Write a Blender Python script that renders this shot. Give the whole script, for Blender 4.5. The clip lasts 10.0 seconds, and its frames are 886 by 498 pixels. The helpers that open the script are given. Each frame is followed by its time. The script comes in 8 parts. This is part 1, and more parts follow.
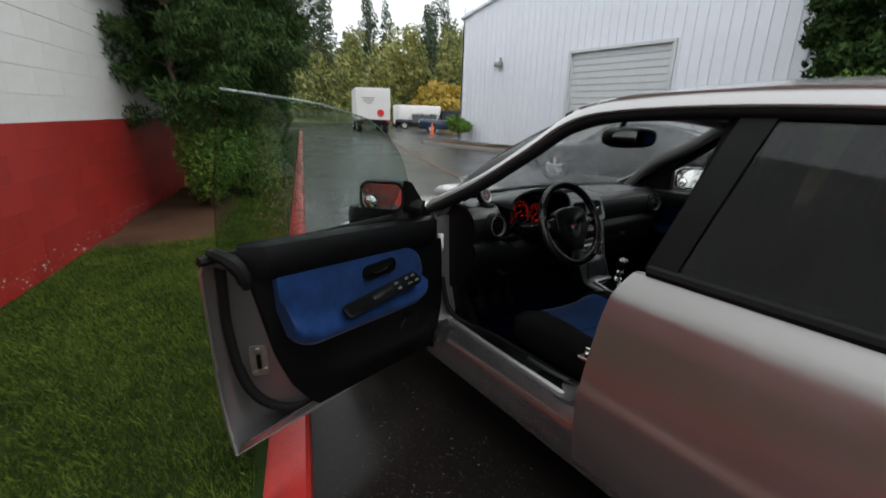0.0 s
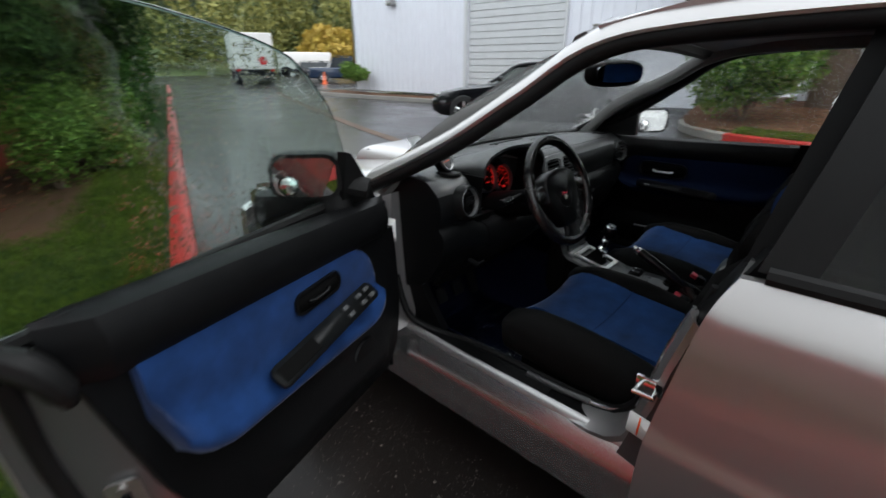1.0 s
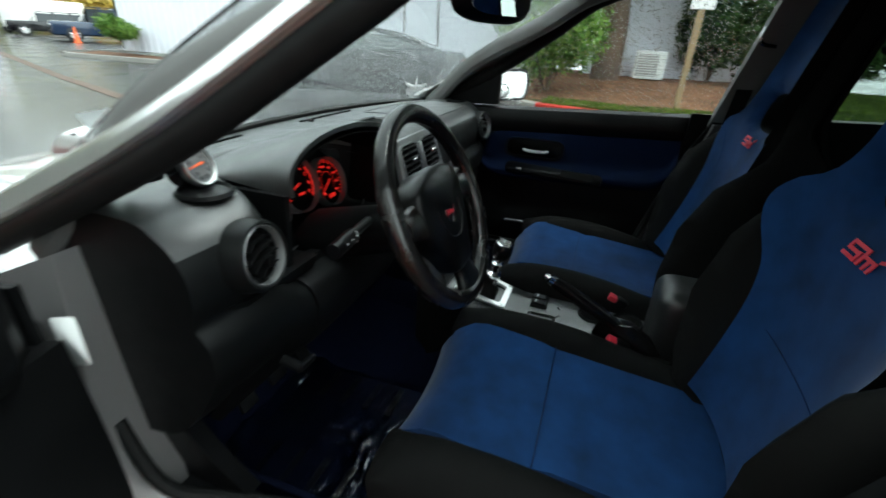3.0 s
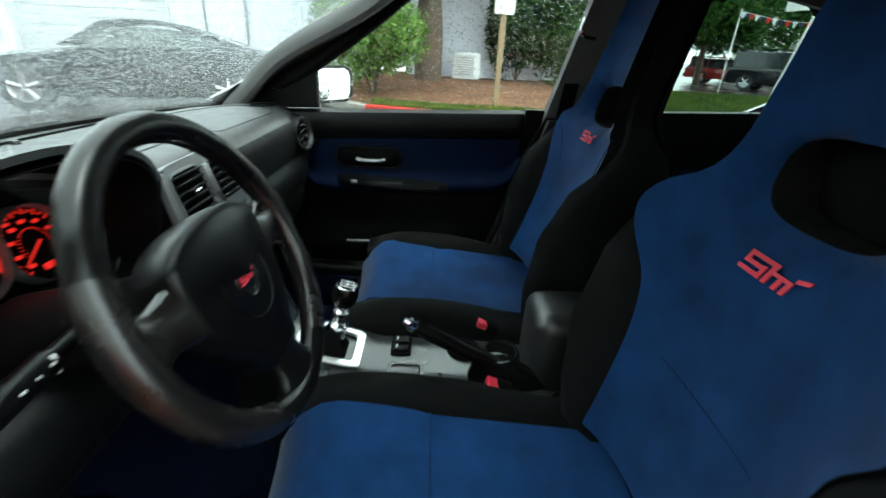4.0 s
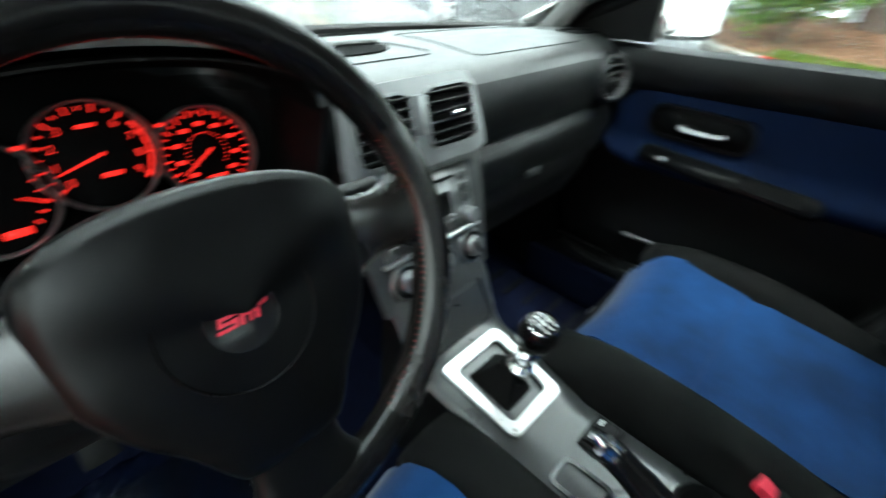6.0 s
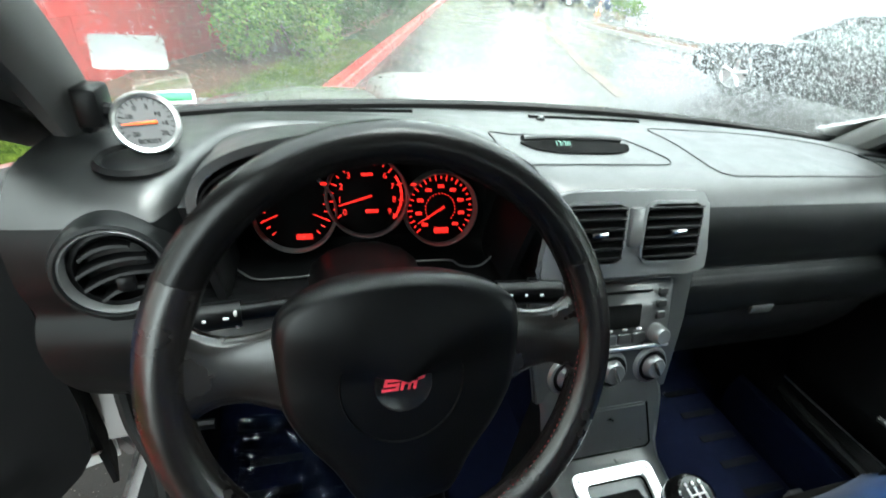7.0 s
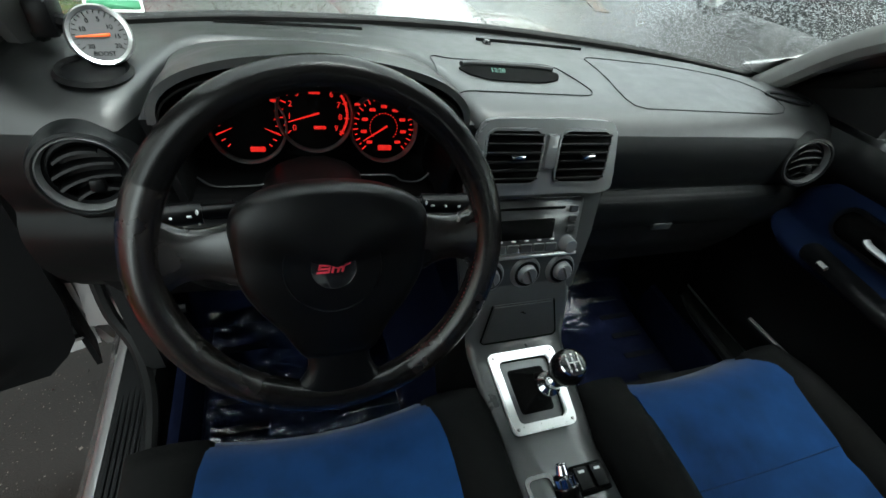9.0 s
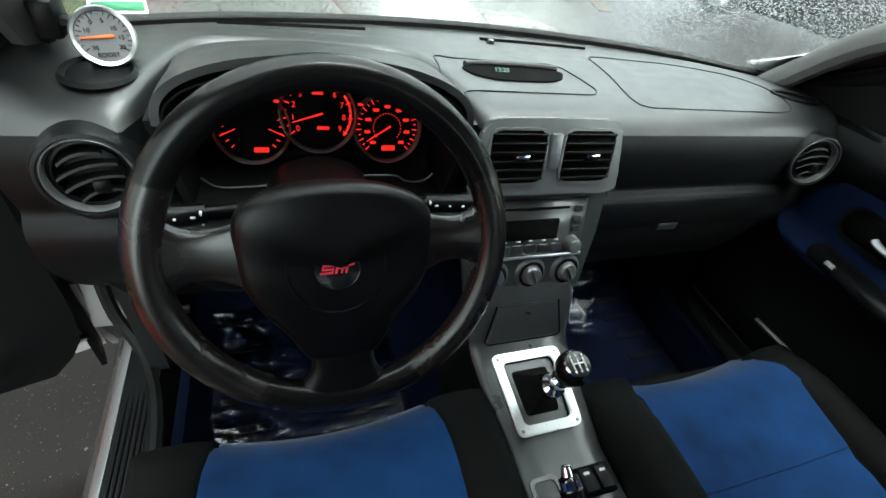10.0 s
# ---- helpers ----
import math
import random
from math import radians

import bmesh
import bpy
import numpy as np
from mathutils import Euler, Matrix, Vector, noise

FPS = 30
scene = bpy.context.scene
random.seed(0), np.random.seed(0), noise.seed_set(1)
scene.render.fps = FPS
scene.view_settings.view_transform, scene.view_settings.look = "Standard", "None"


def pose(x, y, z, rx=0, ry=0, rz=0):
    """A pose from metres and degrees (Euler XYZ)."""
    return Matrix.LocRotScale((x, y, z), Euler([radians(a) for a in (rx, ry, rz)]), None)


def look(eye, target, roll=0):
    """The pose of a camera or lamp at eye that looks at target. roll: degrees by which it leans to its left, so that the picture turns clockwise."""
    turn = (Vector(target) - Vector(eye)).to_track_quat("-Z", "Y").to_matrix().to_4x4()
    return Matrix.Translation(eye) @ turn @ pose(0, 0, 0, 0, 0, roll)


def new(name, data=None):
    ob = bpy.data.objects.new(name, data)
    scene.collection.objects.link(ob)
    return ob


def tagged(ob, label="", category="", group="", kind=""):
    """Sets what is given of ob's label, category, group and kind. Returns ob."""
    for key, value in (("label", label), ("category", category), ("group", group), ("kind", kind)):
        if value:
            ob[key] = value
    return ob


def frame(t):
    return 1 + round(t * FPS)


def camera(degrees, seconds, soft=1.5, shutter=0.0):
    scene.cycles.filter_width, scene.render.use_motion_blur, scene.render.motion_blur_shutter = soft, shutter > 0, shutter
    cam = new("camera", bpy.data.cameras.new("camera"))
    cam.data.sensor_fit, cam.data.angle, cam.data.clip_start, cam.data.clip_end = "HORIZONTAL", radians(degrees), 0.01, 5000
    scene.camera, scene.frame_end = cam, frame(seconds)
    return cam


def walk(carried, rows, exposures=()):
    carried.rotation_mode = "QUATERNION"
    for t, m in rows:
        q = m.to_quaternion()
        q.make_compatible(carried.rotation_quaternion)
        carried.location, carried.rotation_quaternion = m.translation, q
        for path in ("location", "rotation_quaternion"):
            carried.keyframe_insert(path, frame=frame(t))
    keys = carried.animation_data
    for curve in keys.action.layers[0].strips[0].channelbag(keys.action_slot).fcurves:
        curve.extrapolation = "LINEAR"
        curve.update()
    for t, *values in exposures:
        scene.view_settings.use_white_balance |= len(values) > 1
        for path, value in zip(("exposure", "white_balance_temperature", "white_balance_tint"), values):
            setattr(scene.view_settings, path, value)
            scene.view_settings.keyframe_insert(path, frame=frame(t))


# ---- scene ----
cam = camera(90.4, 10.0, shutter=0.5)
EXPOSURES = [(0, 0.1, 6250, 9), (0.5, 0.25, 6150, 10), (1.0, 0.55, 6100, 9), (1.5, 0.75, 6100, 8), (2.2, 0.85, 6100, 5), (3.5, 1.78, 5840, -9), (4.5, 2.15, 5890, -10), (5.0, 2.35, 5890, -9), (5.5, 2.68, 5890, -7), (6.1, 2.75, 5890, -7), (7.5, 2.56, 6040, -3), (8.0, 1.96, 6040, -3), (8.5, 1.7, 6040, -3), (9.2, 1.8, 6040, -3), (9.5, 1.98, 6040, -3), (10, 2.1, 6040, -3)]
PATH = [
    (0, (-1.817, -1.156, 1.307), (-0.713, 0.407, 0.727), 1.7),
    (0.5, (-1.71, -0.879, 1.28), (-0.545, 0.572, 0.546), 0.7),
    (1, (-1.621, -0.641, 1.268), (-0.257, 0.598, 0.49), -0.0),
    (1.2, (-1.585, -0.577, 1.273), (-0.139, 0.57, 0.501), 0.1),
    (1.5, (-1.503, -0.476, 1.261), (0.025, 0.558, 0.49), 0.8),
    (2, (-1.341, -0.339, 1.253), (0.244, 0.601, 0.475), 0.7),
    (2.2, (-1.271, -0.311, 1.233), (0.349, 0.562, 0.45), 1.6),
    (3.3, (-0.958, -0.214, 1.145), (0.808, 0.174, 0.292), 3.9),
    (3.5, (-0.915, -0.208, 1.14), (0.898, 0.012, 0.326), 4.8),
    (4, (-0.774, -0.206, 1.127), (1.045, -0.278, 0.299), 3.5),
    (4.5, (-0.657, -0.208, 1.114), (1.161, -0.364, 0.295), 4.1),
    (5, (-0.564, -0.235, 1.09), (1.236, -0.361, 0.228), 4.6),
    (5.2, (-0.537, -0.245, 1.09), (1.289, -0.171, 0.278), 4.9),
    (5.5, (-0.493, -0.251, 1.078), (1.251, 0.176, 0.197), 5.5),
    (6, (-0.41, -0.22, 1.072), (0.851, 0.861, -0.042), 4.2),
    (6.2, (-0.394, -0.207, 1.08), (0.599, 1.08, -0.085), 4.2),
    (7.3, (-0.397, -0.243, 1.175), (0.108, 1.399, 0.151), 7.8),
    (7.5, (-0.392, -0.258, 1.192), (0.142, 1.387, 0.187), 9.1),
    (8, (-0.378, -0.287, 1.209), (0.202, 1.26, 0.082), 10.7),
    (8.5, (-0.376, -0.302, 1.208), (0.254, 1.124, -0.045), 13.1),
    (9, (-0.377, -0.313, 1.202), (0.266, 1.032, -0.131), 13.1),
    (9.5, (-0.377, -0.313, 1.201), (0.258, 1.027, -0.141), 12.7),
    (10, (-0.377, -0.311, 1.2), (0.252, 1.04, -0.134), 12.6),
]
walk(cam, [(t, look(eye, target, roll)) for t, eye, target, roll in PATH], EXPOSURES)

# ==== world and light ====
world = bpy.data.worlds.new("world")
scene.world = world
world.use_nodes = True
wn = world.node_tree.nodes
wl = world.node_tree.links
sky = wn.new("ShaderNodeTexSky")
sky.sky_type = 'NISHITA'
sky.sun_disc = False
sky.sun_elevation, sky.sun_rotation = radians(48), radians(150)
sky.dust_density, sky.air_density = 4.0, 1.0
cloud = wn.new("ShaderNodeMix")
cloud.data_type = 'RGBA'
cloud.inputs[0].default_value = 0.85
wl.new(sky.outputs[0], cloud.inputs[6])
cloud.inputs[7].default_value = (11.3, 11.5, 11.3, 1)
bg = wn["Background"]
bg.inputs[1].default_value = 0.14
wl.new(cloud.outputs[2], bg.inputs[0])
sun_data = bpy.data.lights.new("sun", 'SUN')
sun_data.energy, sun_data.angle, sun_data.color = 0.8, radians(25), (1, 0.97, 0.93)
sun = new("sun", sun_data)
sun.matrix_world = look((0, 0, 20), (-4.0, 7.0, 0.0))

# ==== materials ====
def mat(name, base, rough=0.5, metal=0.0, vary=0.15, scale=30.0, bump=0.0, bscale=400.0, coat=0.0, sheen=0.0,
        island=False, each=0.0, spec=0.5, base2=None, big=2.0):
    """A principled surface with colour variation at two scales and a fine relief."""
    m = bpy.data.materials.new(name)
    m.use_nodes = True
    n, l = m.node_tree.nodes, m.node_tree.links
    p = n["Principled BSDF"]
    p.inputs["Roughness"].default_value, p.inputs["Metallic"].default_value = rough, metal
    p.inputs["Specular IOR Level"].default_value = spec
    p.inputs["Coat Weight"].default_value = coat
    p.inputs["Coat Roughness"].default_value = 0.06
    p.inputs["Sheen Weight"].default_value = sheen
    p.inputs["Sheen Roughness"].default_value = 0.4
    tc = n.new("ShaderNodeTexCoord")
    a, b = n.new("ShaderNodeTexNoise"), n.new("ShaderNodeTexNoise")
    for node, s in ((a, scale), (b, big)):
        node.inputs["Scale"].default_value = s
        node.inputs["Detail"].default_value = 5
        l.new(tc.outputs["Object"], node.inputs["Vector"])
    add = n.new("ShaderNodeMath")
    add.operation = 'ADD'
    l.new(a.outputs[0], add.inputs[0]), l.new(b.outputs[0], add.inputs[1])
    half = n.new("ShaderNodeMath")
    half.operation = 'MULTIPLY'
    half.inputs[1].default_value = 0.5
    l.new(add.outputs[0], half.inputs[0])
    fac = half.outputs[0]
    if each:
        info = n.new("ShaderNodeNewGeometry" if island else "ShaderNodeObjectInfo")
        mix = n.new("ShaderNodeMath")
        mix.operation = 'MULTIPLY_ADD'
        l.new(info.outputs["Random Per Island" if island else "Random"], mix.inputs[0])
        mix.inputs[1].default_value = each
        l.new(fac, mix.inputs[2])
        off = n.new("ShaderNodeMath")
        off.operation = 'SUBTRACT'
        l.new(mix.outputs[0], off.inputs[0])
        off.inputs[1].default_value = each / 2
        fac = off.outputs[0]
    ramp = n.new("ShaderNodeValToRGB")
    e = ramp.color_ramp.elements
    c2 = base2 or tuple(min(1, c * (1 + vary)) for c in base)
    c1 = base if base2 else tuple(c * (1 - vary) for c in base)
    e[0].position, e[0].color = 0.32, (*c1, 1)
    e[1].position, e[1].color = 0.68, (*c2, 1)
    l.new(fac, ramp.inputs[0])
    l.new(ramp.outputs[0], p.inputs["Base Color"])
    rr = n.new("ShaderNodeMath")
    rr.operation = 'MULTIPLY_ADD'
    l.new(a.outputs[0], rr.inputs[0])
    rr.inputs[1].default_value, rr.inputs[2].default_value = rough * 0.5, rough * 0.75
    l.new(rr.outputs[0], p.inputs["Roughness"])
    if bump:
        c = n.new("ShaderNodeTexNoise")
        c.inputs["Scale"].default_value, c.inputs["Detail"].default_value = bscale, 3
        l.new(tc.outputs["Object"], c.inputs["Vector"])
        bp = n.new("ShaderNodeBump")
        bp.inputs["Strength"].default_value, bp.inputs["Distance"].default_value = bump, 0.5 / bscale
        l.new(c.outputs[0], bp.inputs["Height"])
        l.new(bp.outputs[0], p.inputs["Normal"])
    return m


def glow(name, color, strength):
    m = bpy.data.materials.new(name)
    m.use_nodes = True
    p = m.node_tree.nodes["Principled BSDF"]
    p.inputs["Base Color"].default_value = (*[c * 0.3 for c in color], 1)
    p.inputs["Emission Color"].default_value = (*color, 1)
    p.inputs["Emission Strength"].default_value = strength
    return m


def pane(name, tint, drops=0.0, dscale=120.0, rough=0.0, streak=1.0, reach=0.28, gate=0.5, haze=0.0, lean=0.0):
    """Clear glass for a pane with two faces; drops gives it a relief of rain."""
    m = bpy.data.materials.new(name)
    m.use_nodes = True
    n, l = m.node_tree.nodes, m.node_tree.links
    p = n["Principled BSDF"]
    p.inputs["Base Color"].default_value = (*tint, 1)
    p.inputs["Roughness"].default_value = rough
    p.inputs["Transmission Weight"].default_value = 1.0
    p.inputs["IOR"].default_value = 1.45
    if drops:
        tc, mp = n.new("ShaderNodeTexCoord"), n.new("ShaderNodeMapping")
        mp.inputs["Scale"].default_value = (1, 1, streak)
        l.new(tc.outputs["Object"], mp.inputs["Vector"])
        v, z, w = n.new("ShaderNodeTexVoronoi"), n.new("ShaderNodeTexNoise"), n.new("ShaderNodeTexNoise")
        v.inputs["Scale"].default_value = dscale
        z.inputs["Scale"].default_value, z.inputs["Detail"].default_value = dscale * 0.45, 3
        w.inputs["Scale"].default_value = 4.0
        for q in (v, z, w):
            l.new(mp.outputs[0], q.inputs["Vector"])
        r = n.new("ShaderNodeValToRGB")
        r.color_ramp.elements[0].position, r.color_ramp.elements[0].color = 0.0, (1, 1, 1, 1)
        r.color_ramp.elements[1].position, r.color_ramp.elements[1].color = reach, (0, 0, 0, 1)
        l.new(v.outputs["Distance"], r.inputs[0])
        g = n.new("ShaderNodeValToRGB")
        g.color_ramp.elements[0].position, g.color_ramp.elements[1].position = gate, gate + 0.08
        if lean:
            xyz, tilt = n.new("ShaderNodeSeparateXYZ"), n.new("ShaderNodeMath")
            tilt.operation = 'MULTIPLY_ADD'
            l.new(tc.outputs["Object"], xyz.inputs[0])
            l.new(xyz.outputs[0], tilt.inputs[0])
            tilt.inputs[1].default_value = lean
            l.new(z.outputs[0], tilt.inputs[2])
            l.new(tilt.outputs[0], g.inputs[0])
        else:
            l.new(z.outputs[0], g.inputs[0])
        k = n.new("ShaderNodeMath")
        k.operation = 'MULTIPLY'
        l.new(r.outputs[0], k.inputs[0]), l.new(g.outputs[0], k.inputs[1])
        bp = n.new("ShaderNodeBump")
        bp.inputs["Strength"].default_value, bp.inputs["Distance"].default_value = drops, 0.004
        l.new(k.outputs[0], bp.inputs["Height"])
        l.new(bp.outputs[0], p.inputs["Normal"])
    if haze:
        # a film of moisture that scatters daylight
        tr, mx = n.new("ShaderNodeBsdfTranslucent"), n.new("ShaderNodeMixShader")
        tr.inputs["Color"].default_value = (0.9, 0.93, 0.93, 1)
        mx.inputs[0].default_value = haze
        l.new(p.outputs[0], mx.inputs[1]), l.new(tr.outputs[0], mx.inputs[2])
        l.new(mx.outputs[0], n["Material Output"].inputs["Surface"])
    return m


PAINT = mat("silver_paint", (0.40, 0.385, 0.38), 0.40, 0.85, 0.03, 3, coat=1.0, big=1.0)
# darker copy of the silver paint: its colour holds the shade
PAINT_SHADED = mat("silver_paint_shaded", (0.13, 0.13, 0.133), 0.4, 0.7, 0.1, 300, coat=0.2)
PAINT_WET = mat("wet_silver_sill", (0.46, 0.45, 0.45), 0.24, 0.9, 0.05, 6, coat=0.3)
RUBBER = mat("black_rubber", (0.007, 0.007, 0.007), 0.55, vary=0.3, spec=0.14)
DASH = mat("dash_plastic", (0.0040, 0.0046, 0.0048), 0.43, vary=0.3, bump=0.4, bscale=900, spec=0.82)
DASH_FACE = mat("dash_face_plastic", (0.0050, 0.0055, 0.0057), 0.44, vary=0.25, bump=0.3, bscale=900, spec=0.16)
# dash plastic again, darker and duller to paint the front face's shade
DASH_SHADED = mat("dash_plastic_shaded", (0.0030, 0.0033, 0.0035), 0.44, vary=0.25, bump=0.3, bscale=900, spec=0.15)
CONSOLE = mat("console_grey", (0.030, 0.0315, 0.0325), 0.30, vary=0.12, bump=0.2, bscale=700, spec=0.85)
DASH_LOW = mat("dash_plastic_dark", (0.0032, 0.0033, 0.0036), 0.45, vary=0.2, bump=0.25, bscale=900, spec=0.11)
GREY = mat("grey_trim", (0.026, 0.0275, 0.028), 0.36, vary=0.12, bump=0.2, bscale=700, spec=0.65)
SILVER = mat("silver_trim", (0.19, 0.193, 0.197), 0.32, 0.6, 0.06)
ALU = mat("brushed_aluminium", (0.72, 0.72, 0.72), 0.3, 1.0, 0.06, 200)
SATIN = mat("satin_metal", (0.20, 0.20, 0.205), 0.42, 1.0, 0.05)
CHROME = mat("chrome", (0.85, 0.85, 0.86), 0.12, 1.0, 0.03)
STEEL = mat("bare_steel", (0.35, 0.34, 0.33), 0.4, 0.9, 0.2)
LEATHER = mat("black_leather", (0.004, 0.0038, 0.0038), 0.25, vary=0.25, bump=0.15, bscale=1500, spec=0.26)
LEATHER_WORN = mat("worn_leather", (0.007, 0.0058, 0.0054), 0.26, vary=0.3, bump=0.25, bscale=1200, spec=0.6)
PAD = mat("airbag_pad", (0.0022, 0.0022, 0.0024), 0.34, vary=0.15, bump=0.2, bscale=800, spec=0.2)
HUB = mat("hub_plastic", (0.0022, 0.0022, 0.0024), 0.36, vary=0.15, bump=0.2, bscale=800, spec=0.14)
BLUE = mat("blue_suede", (0.0090, 0.033, 0.106), 0.9, vary=0.42, scale=7, bump=0.3, bscale=900, spec=0.08, big=15, sheen=0.14)
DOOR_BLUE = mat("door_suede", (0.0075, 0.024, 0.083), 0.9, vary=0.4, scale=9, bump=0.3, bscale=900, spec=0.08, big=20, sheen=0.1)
# darker copy of the blue suede, with cabin shade put into its colour
BLUE_SHADED = mat("blue_suede_shaded", (0.0028, 0.0075, 0.027), 0.9, vary=0.25, scale=18, bump=0.3, bscale=900, spec=0.08)
CLOTH = mat("black_cloth", (0.0046, 0.0045, 0.0044), 0.9, vary=0.3, scale=120, bump=0.5, bscale=700, spec=0.12)
CARPET = mat("navy_carpet", (0.0034, 0.0048, 0.0140), 0.95, vary=0.4, scale=60, bump=0.8, bscale=500, spec=0.03)
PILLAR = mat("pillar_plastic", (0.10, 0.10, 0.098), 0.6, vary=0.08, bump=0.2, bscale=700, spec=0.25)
HEADLINER = mat("grey_headliner", (0.25, 0.25, 0.24), 0.9, vary=0.05, bump=0.2, bscale=600)
RED = mat("red_thread", (0.62, 0.03, 0.06), 0.6, vary=0.1)
STITCH = mat("dark_red_thread", (0.16, 0.01, 0.015), 0.7, vary=0.2)
RED_PLASTIC = mat("red_button", (0.62, 0.030, 0.060), 0.4, vary=0.08)
WHITE_LABEL = mat("white_label", (0.72, 0.72, 0.70), 0.5, vary=0.05)
WHITE_MARK = mat("white_mark", (0.7, 0.7, 0.7), 0.5, vary=0.02)
BLACK_GLOSS = mat("black_gloss", (0.008, 0.008, 0.009), 0.15, vary=0.1)
# near-black for recess plates and for the painted shade under the hood
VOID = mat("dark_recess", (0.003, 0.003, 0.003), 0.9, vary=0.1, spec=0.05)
GLOW_RED = glow("gauge_red", (1.0, 0.02, 0.015), 0.21)
GLOW_CLOCK = glow("clock_green", (0.25, 0.5, 0.4), 0.09)
GREEN_STICKER = mat("green_sticker", (0.06, 0.24, 0.12), 0.5, vary=0.05)
ORANGE = mat("orange_needle", (0.9, 0.12, 0.02), 0.5, vary=0.05)
DIAL = mat("grey_dial", (0.088, 0.088, 0.092), 0.5, vary=0.06)
TINT2 = pane("lightly_tinted_glass", (0.31, 0.36, 0.34))
DOORGLASS = pane("green_glass", (0.66, 0.77, 0.735), 0.14, 170, rough=0.004, streak=0.45, reach=0.34, gate=0.45)
GLASS_EDGE = mat("ground_glass_edge", (0.42, 0.50, 0.47), 0.35, vary=0.1)
WETGLASS = pane("rainy_windscreen", (0.95, 0.97, 0.96), 0.16, 260, reach=0.40, gate=0.50, haze=0.012, lean=0.10)
DARK_EDGE = mat("dark_painted_edge", (0.06, 0.06, 0.06), 0.35, 0.6, vary=0.3, scale=60, coat=0.3)
WETSIDE = pane("rainy_side_glass", (0.95, 0.97, 0.96), 0.3, 190, reach=0.3, gate=0.5)
TINT = pane("tinted_glass", (0.16, 0.17, 0.17))
FILM = pane("clear_film", (0.96, 0.97, 1.0), 0.05, 110, 0.02)
TINT.node_tree.nodes["Principled BSDF"].inputs["IOR"].default_value = 1.38
FILM.node_tree.nodes["Principled BSDF"].inputs["IOR"].default_value = 1.37
FROST = pane("frosted_patch", (0.80, 0.84, 0.84), rough=0.45)
MIRROR = mat("mirror", (0.9, 0.9, 0.9), 0.02, 1.0, 0.01)
TYRE = mat("tyre", (0.02, 0.02, 0.02), 0.8, vary=0.2)

# ==== mesh helpers ====
def part(name, bm, material, parent=None, label="", smooth=True, angle=38):
    me = bpy.data.meshes.new(name)
    if smooth:
        for f in bm.faces:
            f.smooth = True
        for e in bm.edges:
            if len(e.link_faces) == 2 and e.calc_face_angle(0) > radians(angle):
                e.smooth = False
    bm.to_mesh(me)
    bm.free()
    for m in material if isinstance(material, (list, tuple)) else [material]:
        me.materials.append(m)
    ob = new(name, me)
    if parent:
        while parent.parent and parent.parent.parent:
            parent = parent.parent
        ob.parent = parent
    if label:
        ob["label"] = label
    return ob


def thing(name, label, category, group="", kind="", at=None):
    ob = new(name)
    ob.empty_display_size = 0.1
    if at is not None:
        ob.matrix_world = at
    return tagged(ob, label, category, group, kind)


def nb():
    return bmesh.new()


def box(bm, c, s, r=0.0, seg=2, m=None):
    """A box of size s round c, its edges rounded by r; m turns it afterwards about c."""
    got = bmesh.ops.create_cube(bm, size=1)["verts"]
    bmesh.ops.scale(bm, vec=s, verts=got)
    if r:
        es = list({e for v in got for e in v.link_edges})
        out = bmesh.ops.bevel(bm, geom=es, offset=r, segments=seg, affect='EDGES', profile=0.5)
        got = list({v for f in out["faces"] for v in f.verts} | {v for v in got if v.is_valid})
    bmesh.ops.transform(bm, matrix=Matrix.Translation(c) @ (m or Matrix()), verts=got)
    return got


def grid(bm, rows, close_u=False, close_v=False, cap=False, mi=0):
    """Skin a list of rows of points."""
    vs = [[bm.verts.new(p) for p in r] for r in rows]
    nr, nc = len(vs), len(vs[0])
    for i in range(nr if close_u else nr - 1):
        for j in range(nc if close_v else nc - 1):
            q = [vs[i][j], vs[(i + 1) % nr][j], vs[(i + 1) % nr][(j + 1) % nc], vs[i][(j + 1) % nc]]
            try:
                bm.faces.new(q).material_index = mi
            except ValueError:
                pass
    if cap and close_v:
        for r in (vs[0], vs[-1]):
            try:
                bm.faces.new(r).material_index = mi
            except ValueError:
                pass
    return vs


def slab(bm, rows, thick, mi=0):
    """A curved sheet with thickness: rows of points, pushed along their normals (or along a vector)."""
    P = np.array([[tuple(p) for p in r] for r in rows], float)
    if np.isscalar(thick):
        du, dv = np.gradient(P, axis=0), np.gradient(P, axis=1)
        nn = np.cross(du, dv)
        nn /= np.linalg.norm(nn, axis=2, keepdims=True) + 1e-9
        Q = P + nn * thick
    else:
        Q = P + np.array(thick)
    a, b = grid(bm, P, mi=mi), grid(bm, Q, mi=mi)
    nr, nc = P.shape[:2]
    ring = [(0, j) for j in range(nc)] + [(i, nc - 1) for i in range(1, nr)] + [(nr - 1, j) for j in range(nc - 2, -1, -1)] + [(i, 0) for i in range(nr - 2, 0, -1)]
    for k in range(len(ring)):
        (i, j), (p, q) = ring[k], ring[(k + 1) % len(ring)]
        bm.faces.new([a[i][j], a[p][q], b[p][q], b[i][j]]).material_index = mi
    bmesh.ops.recalc_face_normals(bm, faces=bm.faces)


